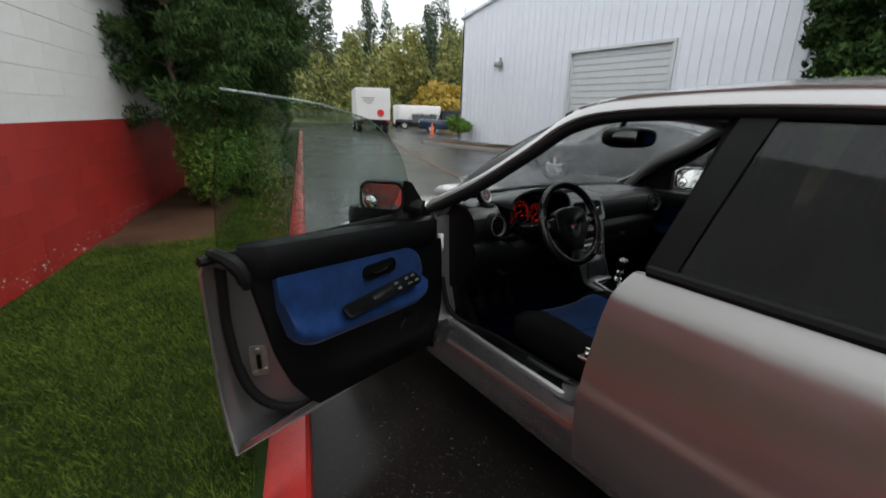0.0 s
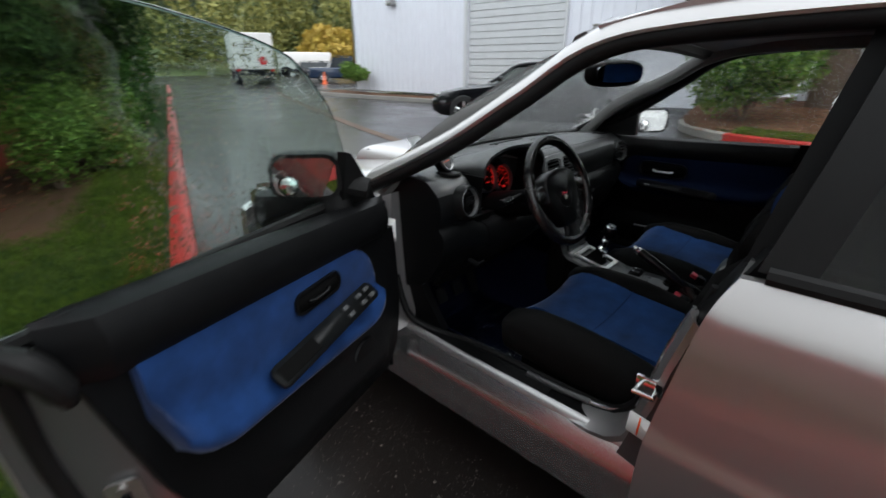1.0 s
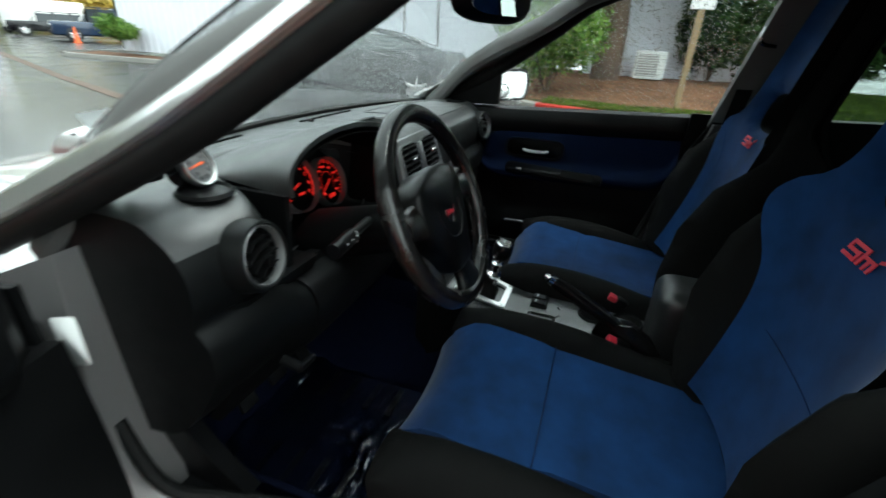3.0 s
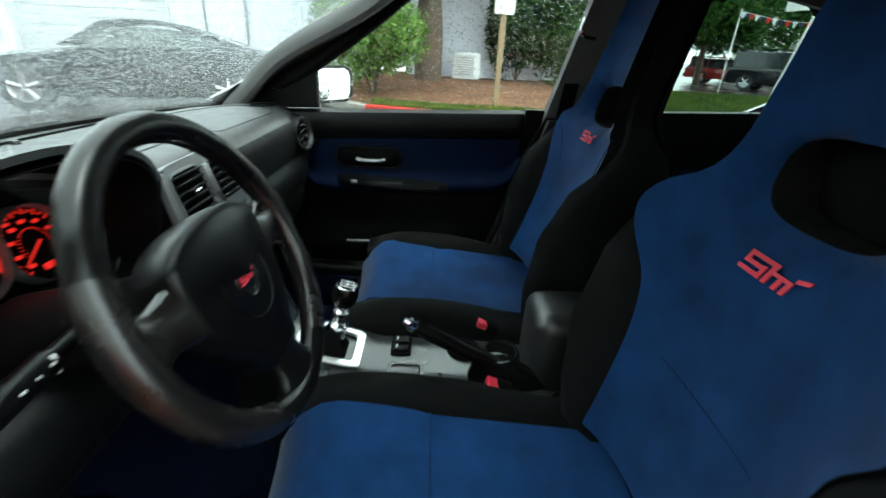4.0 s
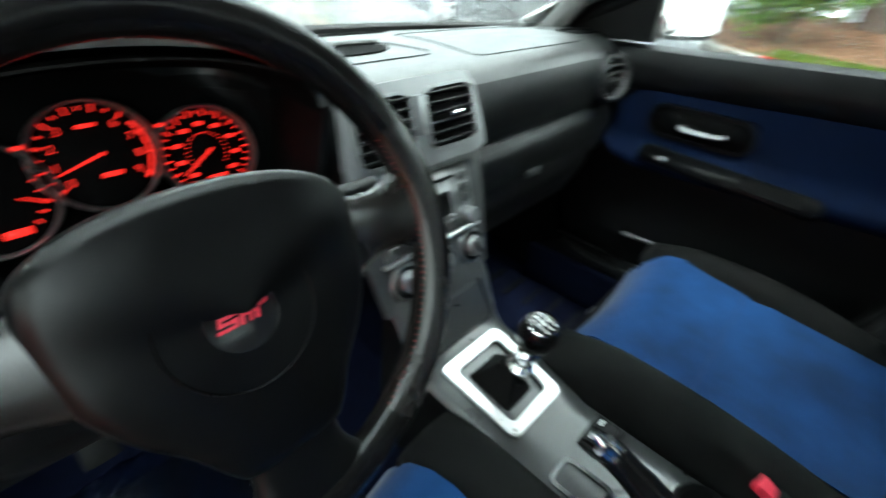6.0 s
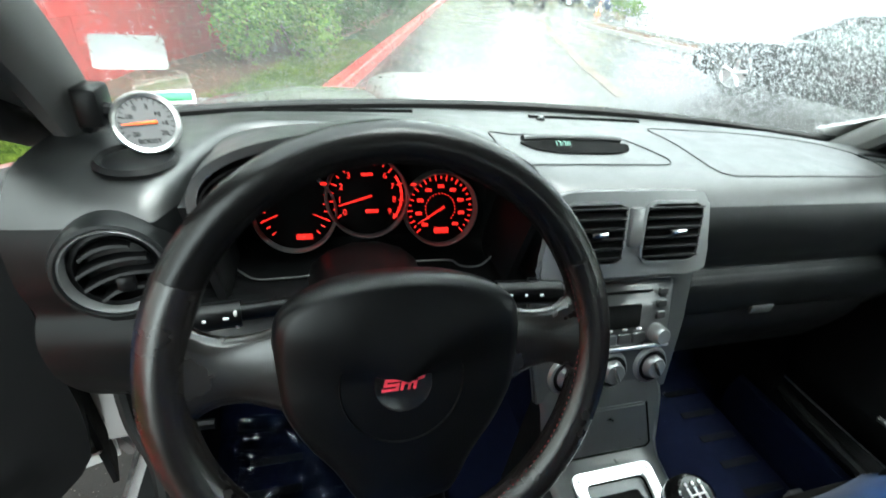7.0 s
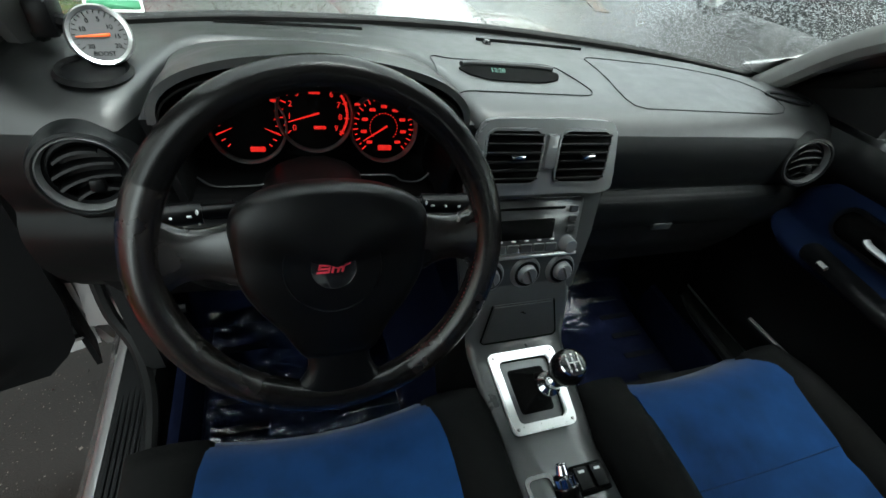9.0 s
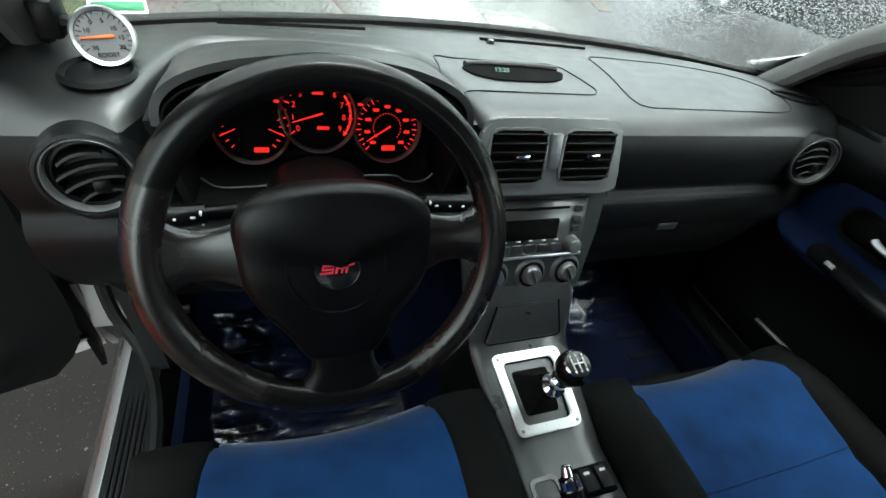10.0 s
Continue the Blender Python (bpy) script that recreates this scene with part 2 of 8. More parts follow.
def smoothline(pts, n):
    """n points along a Catmull-Rom curve through pts."""
    P = [Vector(p) for p in pts]
    if len(P) == 2:
        return [P[0].lerp(P[1], k / (n - 1)) for k in range(n)]
    out = []
    for k in range(n):
        u = k / (n - 1) * (len(P) - 1)
        i = min(int(u), len(P) - 2)
        t = u - i
        a, b, c, d = P[max(i - 1, 0)], P[i], P[i + 1], P[min(i + 2, len(P) - 1)]
        out.append(0.5 * ((2 * b) + (c - a) * t + (2 * a - 5 * b + 4 * c - d) * t * t + (3 * b - a - 3 * c + d) * t ** 3))
    return out


def tube(bm, pts, r, seg=10, n=None, closed=False, flat=1.0, mi=0):
    """A round bar along pts; r a number or a list; flat squeezes it."""
    P = smoothline(pts, n) if n else [Vector(p) for p in pts]
    rows, up = [], None
    for i, p in enumerate(P):
        if closed:
            t = (P[(i + 1) % len(P)] - P[i - 1]).normalized()
        else:
            t = (P[min(i + 1, len(P) - 1)] - P[max(i - 1, 0)]).normalized()
        if up is None:
            up = t.orthogonal().normalized()
        up = (up - t * up.dot(t)).normalized()
        s = t.cross(up)
        rad = r if not isinstance(r, (list, tuple)) else r[min(int(i * len(r) / len(P)), len(r) - 1)]
        rows.append([p + (up * math.cos(a) + s * math.sin(a) * flat) * rad for a in (2 * math.pi * k / seg for k in range(seg))])
    grid(bm, rows, close_u=closed, close_v=True, cap=not closed, mi=mi)
    bmesh.ops.recalc_face_normals(bm, faces=bm.faces)


def lathe(bm, prof, m=None, seg=24, a0=0.0, a1=2 * math.pi, mi=0):
    """Turn a profile of (radius, height) about z, then place it by m."""
    full = abs(a1 - a0 - 2 * math.pi) < 1e-6
    ks = seg if full else seg + 1
    rows = [[(m or Matrix()) @ Vector((r * math.cos(a0 + (a1 - a0) * k / seg), r * math.sin(a0 + (a1 - a0) * k / seg), h)) for k in range(ks)] for r, h in prof]
    grid(bm, rows, close_v=full, cap=False, mi=mi)
    bmesh.ops.remove_doubles(bm, verts=bm.verts, dist=1e-5)
    bmesh.ops.recalc_face_normals(bm, faces=bm.faces)


def coons(c0, c1, d0, d1, nu, nv):
    """A patch between four curves: c0 (v=0), c1 (v=1) run along u; d0 (u=0), d1 (u=1) along v."""
    A, B, C, D = smoothline(c0, nu), smoothline(c1, nu), smoothline(d0, nv), smoothline(d1, nv)
    rows = []
    for j in range(nv):
        v, row = j / (nv - 1), []
        for i in range(nu):
            u = i / (nu - 1)
            p = (1 - v) * A[i] + v * B[i] + (1 - u) * C[j] + u * D[j] - ((1 - u) * (1 - v) * A[0] + u * (1 - v) * A[-1] + (1 - u) * v * B[0] + u * v * B[-1])
            row.append(p)
        rows.append(row)
    return rows


def plate(bm, outline, depth, m=None, mi=0):
    """A flat plate: outline of (x, y) in its own plane, depth along z, placed by m."""
    m = m or Matrix()
    lo = [bm.verts.new(m @ Vector((x, y, 0))) for x, y in outline]
    hi = [bm.verts.new(m @ Vector((x, y, depth))) for x, y in outline]
    fs = [bm.faces.new(lo[::-1]), bm.faces.new(hi)]
    k = len(lo)
    fs += [bm.faces.new([lo[i], lo[(i + 1) % k], hi[(i + 1) % k], hi[i]]) for i in range(k)]
    for f in fs:
        f.material_index = mi


def ring_plate(bm, outer, inner, depth, m=None, mi=0):
    """A flat frame between two outlines with the same number of points."""
    m = m or Matrix()
    rows = [[m @ Vector((x, y, z)) for x, y in o] for o, z in ((inner, 0), (outer, 0), (outer, depth), (inner, depth))]
    grid(bm, rows, close_u=True, close_v=True, mi=mi)
    bmesh.ops.recalc_face_normals(bm, faces=bm.faces)


def rrect(w, h, r, seg=4, cx=0.0, cy=0.0):
    """A rounded rectangle as a list of (x, y)."""
    out = []
    for sx, sy, a in ((1, 1, 0), (-1, 1, 90), (-1, -1, 180), (1, -1, 270)):
        for k in range(seg + 1):
            b = radians(a + 90 * k / seg)
            out.append((cx + sx * (w / 2 - r) + r * math.cos(b), cy + sy * (h / 2 - r) + r * math.sin(b)))
    return out


def facing(c, normal, up=(0, 0, 1)):
    """A pose whose z looks along normal and whose y is nearest to up."""
    z = Vector(normal).normalized()
    x = Vector(up).cross(z).normalized()
    y = z.cross(x)
    return Matrix((x, y, z)).transposed().to_4x4() if c is None else Matrix.Translation(c) @ Matrix((x, y, z)).transposed().to_4x4()

# ==== the car ====
car = thing("car", "silver four-door saloon with the driver's door wide open, wet from rain", "car")


def half_width(y, z):
    """Half the body's width at a place along it and a height."""
    w = np.interp(z, [0.16, 0.22, 0.32, 0.42, 0.50, 0.575, 0.588, 0.70, 0.80, 0.872, 0.902, 0.945, 1.10, 1.25, 1.345, 1.40],
                  [0.74, 0.80, 0.838, 0.856, 0.863, 0.868, 0.859, 0.858, 0.855, 0.846, 0.825, 0.793, 0.735, 0.665, 0.605, 0.54])
    t = np.interp(y, [-2.75, -2.4, -1.7, -1.0, 0.5, 1.0, 1.3, 1.5, 1.85], [0.86, 0.93, 0.985, 1.0, 0.985, 0.945, 0.88, 0.83, 0.73])
    return float(w * t)


def skin(bm, side, c0, c1, d0, d1, nu=16, nv=14, thick=0.02, inset=0.0, mi=0):
    """A body panel on one side (-1 left, 1 right) between four curves of (y, z), with a thickness inwards."""
    v = lambda c: [Vector((0, *p)) for p in c]
    rows = coons(v(c0), v(c1), v(d0), v(d1), nu, nv)
    P = [[(side * (half_width(p.y, p.z) - inset), p.y, p.z) for p in r] for r in rows]
    slab(bm, P, (-side * thick, 0, 0), mi)


def belt(y):
    return 0.945 - 0.012 * max(0, y) + 0.01 * min(1, max(0, -y - 0.5))


# roof, rails and pillars
RAIL = [(0.735, 0.50, 0.915), (0.695, 0.22, 1.055), (0.645, 0.0, 1.20), (0.605, -0.16, 1.310), (0.600, -0.36, 1.348), (0.604, -0.75, 1.361), (0.60, -1.15, 1.342), (0.605, -1.45, 1.275), (0.66, -1.85, 1.10), (0.70, -2.05, 0.99)]
bm = nb()
rows = []
for k in range(14):
    y = -0.17 - 1.2 * k / 13
    rl = np.interp(-y, [0.16, 0.36, 0.75, 1.15, 1.45], [1.332, 1.370, 1.383, 1.363, 1.295])
    crown = 1.345 + 0.085 * math.sin(math.pi * min(1, (-y - 0.02) / 1.5)) ** 0.6
    rows.append([(0.59 * s, y + (0.10 * (1 - s * s) if k == 0 else 0.0), rl + (crown - rl) * (1 - abs(s) ** 2.2)) for s in (j / 8 - 1 for j in range(17))])
slab(bm, rows, 0.012)
part("roof", bm, PAINT, car, "silver roof panel wet with rain")
bm = nb()
slab(bm, [[(x * 0.97, y, z - 0.035) for x, y, z in r] for r in rows], 0.01)
part("headliner", bm, HEADLINER, car, "grey fabric headliner")
for side, nm in ((-1, "left"), (1, "right")):
    line = [(side * x, y, z) for x, y, z in RAIL]
    P = smoothline(line, 40)
    bm = nb()
    slab(bm, [[p + Vector((side * dx, 0, dz)) for dx, dz in ((0.010, -0.016), (0.020, -0.014), (0.0225, -0.008), (0.014, 0.002), (-0.004, 0.019), (-0.024, 0.031), (-0.055, 0.034))] for p in P], (-side * 0.006, 0, -0.006))
    part("roof_rail", bm, PAINT, car, "silver windscreen pillar and roof rail")
    bm = nb()
    tube(bm, [p + Vector((-side * 0.003, -0.012, -0.022)) for p in smoothline([(side * x, y, z) for x, y, z in RAIL[:7]], 30)], 0.021, 10)
    part("door_seal", bm, RUBBER, car, "black rubber door seal")
    # trim on the cabin's side
    bm = nb()
    inner = smoothline([(side * 0.682, 0.48, 0.865), (side * 0.664, 0.375, 0.968), (side * 0.638, 0.245, 1.085), (side * 0.587, 0.01, 1.208), (side * 0.548, -0.14, 1.295), (side * 0.53, -0.35, 1.335), (side * 0.53, -0.9, 1.345), (side * 0.54, -1.3, 1.29)], 34)
    tube(bm, inner, 0.033, 10, flat=0.7)
    part("pillar_trim", bm, PILLAR, car, "grey plastic pillar trim")

# windscreen: rows run across, from the base up
base_l = [(-0.70, 0.470, 0.920), (-0.42, 0.580, 0.922), (0, 0.635, 0.922), (0.42, 0.580, 0.922), (0.70, 0.470, 0.920)]
top_l = [(-0.575, -0.13, 1.315), (-0.3, -0.06, 1.345), (0, -0.03, 1.352), (0.3, -0.06, 1.345), (0.575, -0.13, 1.315)]
bm = nb()
A, B = smoothline(base_l, 22), smoothline(top_l, 22)
slab(bm, [[a.lerp(b, v) + Vector((0, 0.05, 0.035)) * math.sin(math.pi * v) * 0.6 for a, b in zip(A, B)] for v in (k / 10 for k in range(11))], 0.005)
ws = part("windscreen", bm, WETGLASS, car, "rain-covered windscreen glass")
ws.visible_shadow = False
bm = nb()
tube(bm, [p + Vector((0, -0.004, 0.006)) for p in A], 0.014, 6)
part("windscreen_seal", bm, RUBBER, car, "black windscreen seal")
bm = nb()
tube(bm, [p + Vector((0, 0.0, -0.01)) for p in B], 0.03, 8)
part("header_trim", bm, GREY, car, "grey trim over the windscreen")

# bonnet with its scoop, wings, nose
def bonnet_z(x, y):
    u = min(1, max(0, (y - 0.55) / 1.2))
    return 0.866 - 0.07 * u - 0.15 * u ** 4 - 0.06 * abs(x / 0.75) ** 3 + 0.012 * math.exp(-((abs(x) - 0.45) / 0.08) ** 2)


bm = nb()
slab(bm, [[(s * (0.735 - 0.10 * v * v), 0.62 - 0.17 * s * s + v * (1.08 - 0.12 * s * s + 0.14 * s * s), 0) for s in (j / 10 - 1 for j in range(21))] for v in (k / 16 for k in range(17))], (0, 0, 0.02))
for v in bm.verts:
    v.co.z += bonnet_z(v.co.x, v.co.y) - 0.02
hood = part("bonnet", bm, PAINT, car, "silver bonnet beaded with rain")
bm = nb()
sc = []
for k in range(9):
    v = k / 8
    w, h = 0.235 - 0.05 * v, 0.085 * (1 - 0.85 * v ** 1.5)
    sc.append([(w * math.copysign(abs(math.cos(a)) ** 0.5, math.cos(a)), 1.22 - 0.62 * v - 0.03 * (1 - abs(math.cos(a))) * (k == 0), 0.838 - 0.045 * (1 - v) + h * abs(math.sin(a)) ** 0.6) for a in (math.pi * j / 16 for j in range(17))])
slab(bm, sc, 0.014)
part("bonnet_scoop", bm, PAINT, hood, "silver air scoop on the bonnet")
bm = nb()
box(bm, (0, 1.17, 0.835), (0.4, 0.02, 0.06), 0.004)
part("scoop_mesh", bm, VOID, hood)
bm = nb()
box(bm, (0, 0.62, 0.848), (1.24, 0.12, 0.02), 0.004)
part("cowl", bm, RUBBER, car, "black plastic cowl below the windscreen")
for s in (-0.30, 0.30):
    bm = nb()
    tube(bm, [(s * 0.9 - 0.08, 0.665, 0.885), (s * 0.9 + 0.18, 0.64, 0.893), (s * 0.9 + 0.36, 0.61, 0.90)], 0.006, 6, n=10)
    box(bm, (s * 0.9 - 0.08, 0.665, 0.876), (0.03, 0.03, 0.03), 0.008)
    part("wiper", bm, RUBBER, car, "black windscreen wiper")

ARCH_F, ARCH_R = 0.98, -1.55


def arch(yc, r, n=9, a0=180, a1=0):
    return [(yc + r * math.cos(radians(a0 + (a1 - a0) * k / (n - 1))), 0.31 + r * math.sin(radians(a0 + (a1 - a0) * k / (n - 1)))) for k in range(n)]


for side in (-1, 1):
    bm = nb()
    up = lambda ys: [(y, bonnet_z(0.72, y) + 0.0) for y in ys]
    skin(bm, side, [(0.44, 0.62), *[(y, z) for y, z in arch(ARCH_F, 0.345)][1:-1], (1.42, 0.62)], [(0.44, 0.862), *up([0.7, 1.0, 1.25]), (1.42, 0.715)], [(0.44, 0.62), (0.44, 0.75), (0.44, 0.862)], [(1.42, 0.62), (1.42, 0.66), (1.42, 0.715)], 22, 8)
    skin(bm, side, [(0.44, 0.24), (0.55, 0.24), (0.63, 0.26)], [(0.44, 0.62), (0.57, 0.58), (0.66, 0.45)], [(0.44, 0.24), (0.44, 0.62)], [(0.63, 0.26), (0.635, 0.36), (0.66, 0.45)], 6, 8)
    part("front_wing", bm, PAINT, car, "silver front wing")
    bm = nb()
    skin(bm, side, [(-2.15, 0.72), *[(y, z) for y, z in arch(ARCH_R, 0.355)][1:-1], (-1.20, 0.60)], [(-2.62, 0.97), (-2.2, 1.0), (-1.9, 0.985), (-1.45, 0.96), (-1.20, 0.95)], [(-2.15, 0.72), (-2.4, 0.86), (-2.62, 0.97)], [(-1.20, 0.60), (-1.21, 0.8), (-1.20, 0.95)], 22, 10)
    skin(bm, side, [(-2.62, 0.30), (-2.3, 0.28), (-1.93, 0.32)], [(-2.62, 0.97), (-2.3, 0.8), (-1.92, 0.42)], [(-2.62, 0.30), (-2.66, 0.6), (-2.62, 0.97)], [(-1.93, 0.32), (-1.92, 0.42)], 10, 8)
    skin(bm, side, [(-1.2, 0.955), (-1.6, 0.965), (-2.05, 0.985)], [(-1.42, 1.30), (-1.62, 1.22), (-1.9, 1.08)], [(-1.2, 0.955), (-1.42, 1.1), (-1.42, 1.30)], [(-2.05, 0.985), (-1.9, 1.08)], 10, 8)
    part("rear_wing", bm, PAINT, car, "silver rear wing")
    # sill under the doors
    bm = nb()
    def run(prof, lift=0.03):
        return [[(side * x, y, z + (lift * max(0, y - 0.25) / 0.2 if z > 0.33 and y > 0.25 else 0)) for x, z in prof] for y in (0.47, 0.38, 0.3, 0.1, -0.1, -0.3, -0.5, -0.7, -0.9, -1.15)]

    slab(bm, run([(0.692, 0.390), (0.638, 0.389), (0.624, 0.36), (0.62, 0.25)]), 0.006)
    sill = part("sill", bm, DASH_LOW, car, "door sill with a dark scuff plate and a silver lip")
    bm = nb()
    slab(bm, run([(0.70, 0.165), (0.738, 0.19), (0.746, 0.25), (0.738, 0.285), (0.742, 0.30), (0.730, 0.34), (0.705, 0.378)]), 0.006)
    part("rocker", bm, PAINT_WET, sill, "wet silver rocker")
    bm = nb()
    slab(bm, run([(0.707, 0.377), (0.7035, 0.387), (0.697, 0.3925), (0.690, 0.393)]), 0.005)
    part("sill_lip", bm, PAINT, sill, "silver lip of the sill")
    bm = nb()
    box(bm, (side * 0.664, 0.036, 0.393), (0.046, 0.488, 0.006), 0.002, 1)
    for x, z in ((0.736, 0.320), (0.7185, 0.360)):
        q = nb()
        tube(q, [(side * x, 0.45 - 0.2 * k, z + (0.02 if k == 0 else 0.0)) for k in range(9)], 0.0035, 6)
        part("sill_groove", q, RUBBER, sill, "black rubber strip")
    scuff = part("scuff_plate", bm, HUB, sill, "ribbed dark scuff plate")
    for k in range(5):
        bm = nb()
        box(bm, (side * (0.6475 + 0.0082 * k), 0.04, 0.397), (0.0042, 0.46, 0.005), 0.0015, 1)
        part("rib", bm, HUB, scuff)
    bm = nb()
    tube(bm, [(side * 0.725, 0.39, 0.60), (side * 0.715, 0.345, 0.46), (side * 0.665, 0.27, 0.402), (side * 0.625, 0.10, 0.396), (side * 0.625, -0.25, 0.398), (side * 0.648, -0.385, 0.44), (side * 0.685, -0.455, 0.60), (side * 0.685, -0.525, 0.86)], 0.012, 8, n=40)
    part("door_seal", bm, RUBBER, car, "black rubber door seal")
    # painted foot that sweeps from the sill up into the centre pillar, with its bright flange
    bm = nb()
    foot = []
    for y, z, xi, xo in ((-0.205, 0.391, 0.640, 0.706), (-0.26, 0.392, 0.640, 0.712), (-0.32, 0.400, 0.645, 0.722), (-0.37, 0.420, 0.652, 0.735), (-0.41, 0.460, 0.664, 0.748), (-0.435, 0.52, 0.686, 0.760), (-0.455, 0.60, 0.708, 0.764), (-0.472, 0.70, 0.718, 0.764), (-0.500, 0.82, 0.716, 0.756)):
        foot.append([(side * (xi + (xo - xi) * u), y - 0.010 * u + 0.008 * math.sin(math.pi * u), z - 0.012 * u * u) for u in (0, 0.15, 0.3, 0.5, 0.7, 0.85, 1.0)])
    slab(bm, foot, (0, -0.012, -0.010))
    part("pillar_foot", bm, PAINT, sill, "silver painted foot of the centre pillar")
    bm = nb()
    tube(bm, [(side * x, y, z) for x, y, z in ((0.640, -0.29, 0.402), (0.648, -0.36, 0.425), (0.664, -0.412, 0.475), (0.688, -0.438, 0.54), (0.710, -0.454, 0.63), (0.719, -0.472, 0.72), (0.717, -0.500, 0.82))], 0.0055, 8, n=30)
    part("pillar_flange", bm, PAINT_WET, sill, "bright silver flange")
    bm = nb()
    slab(bm, [[(side * (0.655 + 0.092 * u - 0.02 * t * u), -0.495 - 0.075 * t - 0.02 * u, 0.795 + 0.17 * t + 0.02 * math.sin(math.pi * u) * (1 - t)) for u in (0, 0.2, 0.45, 0.7, 0.9, 1.0)] for t in (0, 0.25, 0.5, 0.75, 1.0)], (0, -0.03, 0))
    part("pillar_trim_lower", bm, DASH_LOW, car, "black lower trim of the centre pillar")
    # hinge pillar and centre pillar
    bm = nb()
    slab(bm, coons([(side * 0.765, 0.36, 0.40), (side * 0.775, 0.46, 0.30)], [(side * 0.722, 0.40, 0.885), (side * 0.76, 0.46, 0.86)], [(side * 0.765, 0.36, 0.40), (side * 0.75, 0.385, 0.62), (side * 0.722, 0.40, 0.885)], [(side * 0.775, 0.46, 0.30), (side * 0.775, 0.46, 0.86)], 5, 10), (-side * 0.10, 0, 0))
    part("hinge_pillar", bm, PAINT, car, "silver door hinge pillar")
    if side < 0:
        bm = nb()
        plate(bm, rrect(0.030, 0.078, 0.003), 0.001, facing((-0.748, 0.376, 0.773), (-0.9, -0.43, 0.0)))
        part("pillar_sticker", bm, WHITE_LABEL, car, "white label on the hinge pillar")
    bm = nb()
    slab(bm, coons([(side * 0.755, -0.42, 0.40), (side * 0.765, -0.62, 0.36)], [(side * 0.71, -0.565, 0.94), (side * 0.75, -0.68, 0.94)], [(side * 0.755, -0.42, 0.40), (side * 0.755, -0.47, 0.6), (side * 0.74, -0.53, 0.80), (side * 0.71, -0.565, 0.94)], [(side * 0.765, -0.62, 0.36), (side * 0.765, -0.66, 0.7), (side * 0.75, -0.68, 0.94)], 6, 14), (-side * 0.09, 0, 0))
    # same silver paint as the body; the darker copy paints its shade
    part("centre_pillar", bm, PAINT_SHADED, car, "silver door latch pillar")
    bm = nb()
    slab(bm, coons([(side * 0.70, -0.555, 0.93), (side * 0.70, -0.70, 0.93)], [(side * 0.575, -0.63, 1.335), (side * 0.575, -0.73, 1.34)], [(side * 0.70, -0.555, 0.93), (side * 0.575, -0.63, 1.335)], [(side * 0.70, -0.70, 0.93), (side * 0.575, -0.73, 1.34)], 4, 8), (-side * 0.04, 0, 0))
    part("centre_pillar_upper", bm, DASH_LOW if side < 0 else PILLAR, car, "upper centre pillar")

bm = nb()
tube(bm, [(-0.757, -0.443, 0.627), (-0.80, -0.441, 0.629), (-0.80, -0.479, 0.627), (-0.757, -0.477, 0.627)], 0.006, 8)
box(bm, (-0.759, -0.460, 0.627), (0.010, 0.058, 0.036), 0.003)
part("striker", bm, CHROME, car, "bright steel door striker")
bm = nb()
label_m = facing((-0.7725, -0.475, 0.520), (-1, 0.20, 0.12))
plate(bm, rrect(0.085, 0.052, 0.003), 0.002, label_m)
part("sticker", bm, WHITE_LABEL, car, "white information sticker with orange bars")
bm = nb()
bm.free()
for x in (-0.016, 0.014):
    bm = nb()
    plate(bm, rrect(0.004, 0.046, 0.001, 1, x, 0), 0.0028, label_m)
    part("sticker_bar", bm, ORANGE, car, "orange bar on the sticker")
for z in (0.50, 0.78):
    bm = nb()
    box(bm, (-0.785, 0.43, z), (0.06, 0.05, 0.05), 0.008)
    lathe(bm, [(0, -0.035), (0.011, -0.035), (0.011, 0.035), (0, 0.035)], Matrix.Translation((-0.80, 0.44, z)), 10)
    part("door_hinge", bm, DARK_EDGE, car, "dark door hinge")

# rear doors, right front door: outer skins and glass
def door_skin(side, y0, y1, name, lab):
    bm = nb()
    if y0 < -0.3:
        d1 = [(-1.02, 0.30), (-1.08, 0.45), (-1.19, 0.62), (-1.20, 0.95)]
        lo = [(y0 + 0.035, 0.30), (-0.75, 0.295), (-1.02, 0.30)]
        d0 = [(y0 + 0.035, 0.30), (y0 + 0.03, 0.55), (y0 + 0.008, 0.72), (y0 - 0.018, 0.87), (y0 - 0.045, 0.935)]
        hi = [(y0 - 0.045, 0.935), (-0.8, 0.945), (-1.20, 0.95)]
    else:
        d0, d1 = [(0.43, 0.30), (0.43, 0.62), (0.43, 0.875)], [(-0.47, 0.30), (-0.48, 0.55), (-0.52, 0.75), (-0.565, 0.925)]
        lo, hi = [(0.43, 0.30), (0, 0.295), (-0.47, 0.30)], [(0.43, 0.875), (0.0, 0.90), (-0.565, 0.925)]
    skin(bm, side, lo, hi, d0, d1, 16, 48, 0.022)
    return part(name, bm, PAINT, car, lab)


rd = door_skin(-1, -0.52, -1.2, "rear_door", "closed silver rear door with a dark tinted window")
rd2 = door_skin(1, -0.52, -1.2, "rear_door", "closed silver rear door")
fd2 = door_skin(1, 0.43, -0.52, "passenger_door", "closed silver passenger door with blue trim")


def side_glass(side, lo, hi, d0, d1, material, parent, name, inset=0.012):
    bm = nb()
    skin(bm, side, lo, hi, d0, d1, 14, 8, 0.004, inset)
    g = part(name, bm, material, parent)
    g.visible_shadow = False
    return g


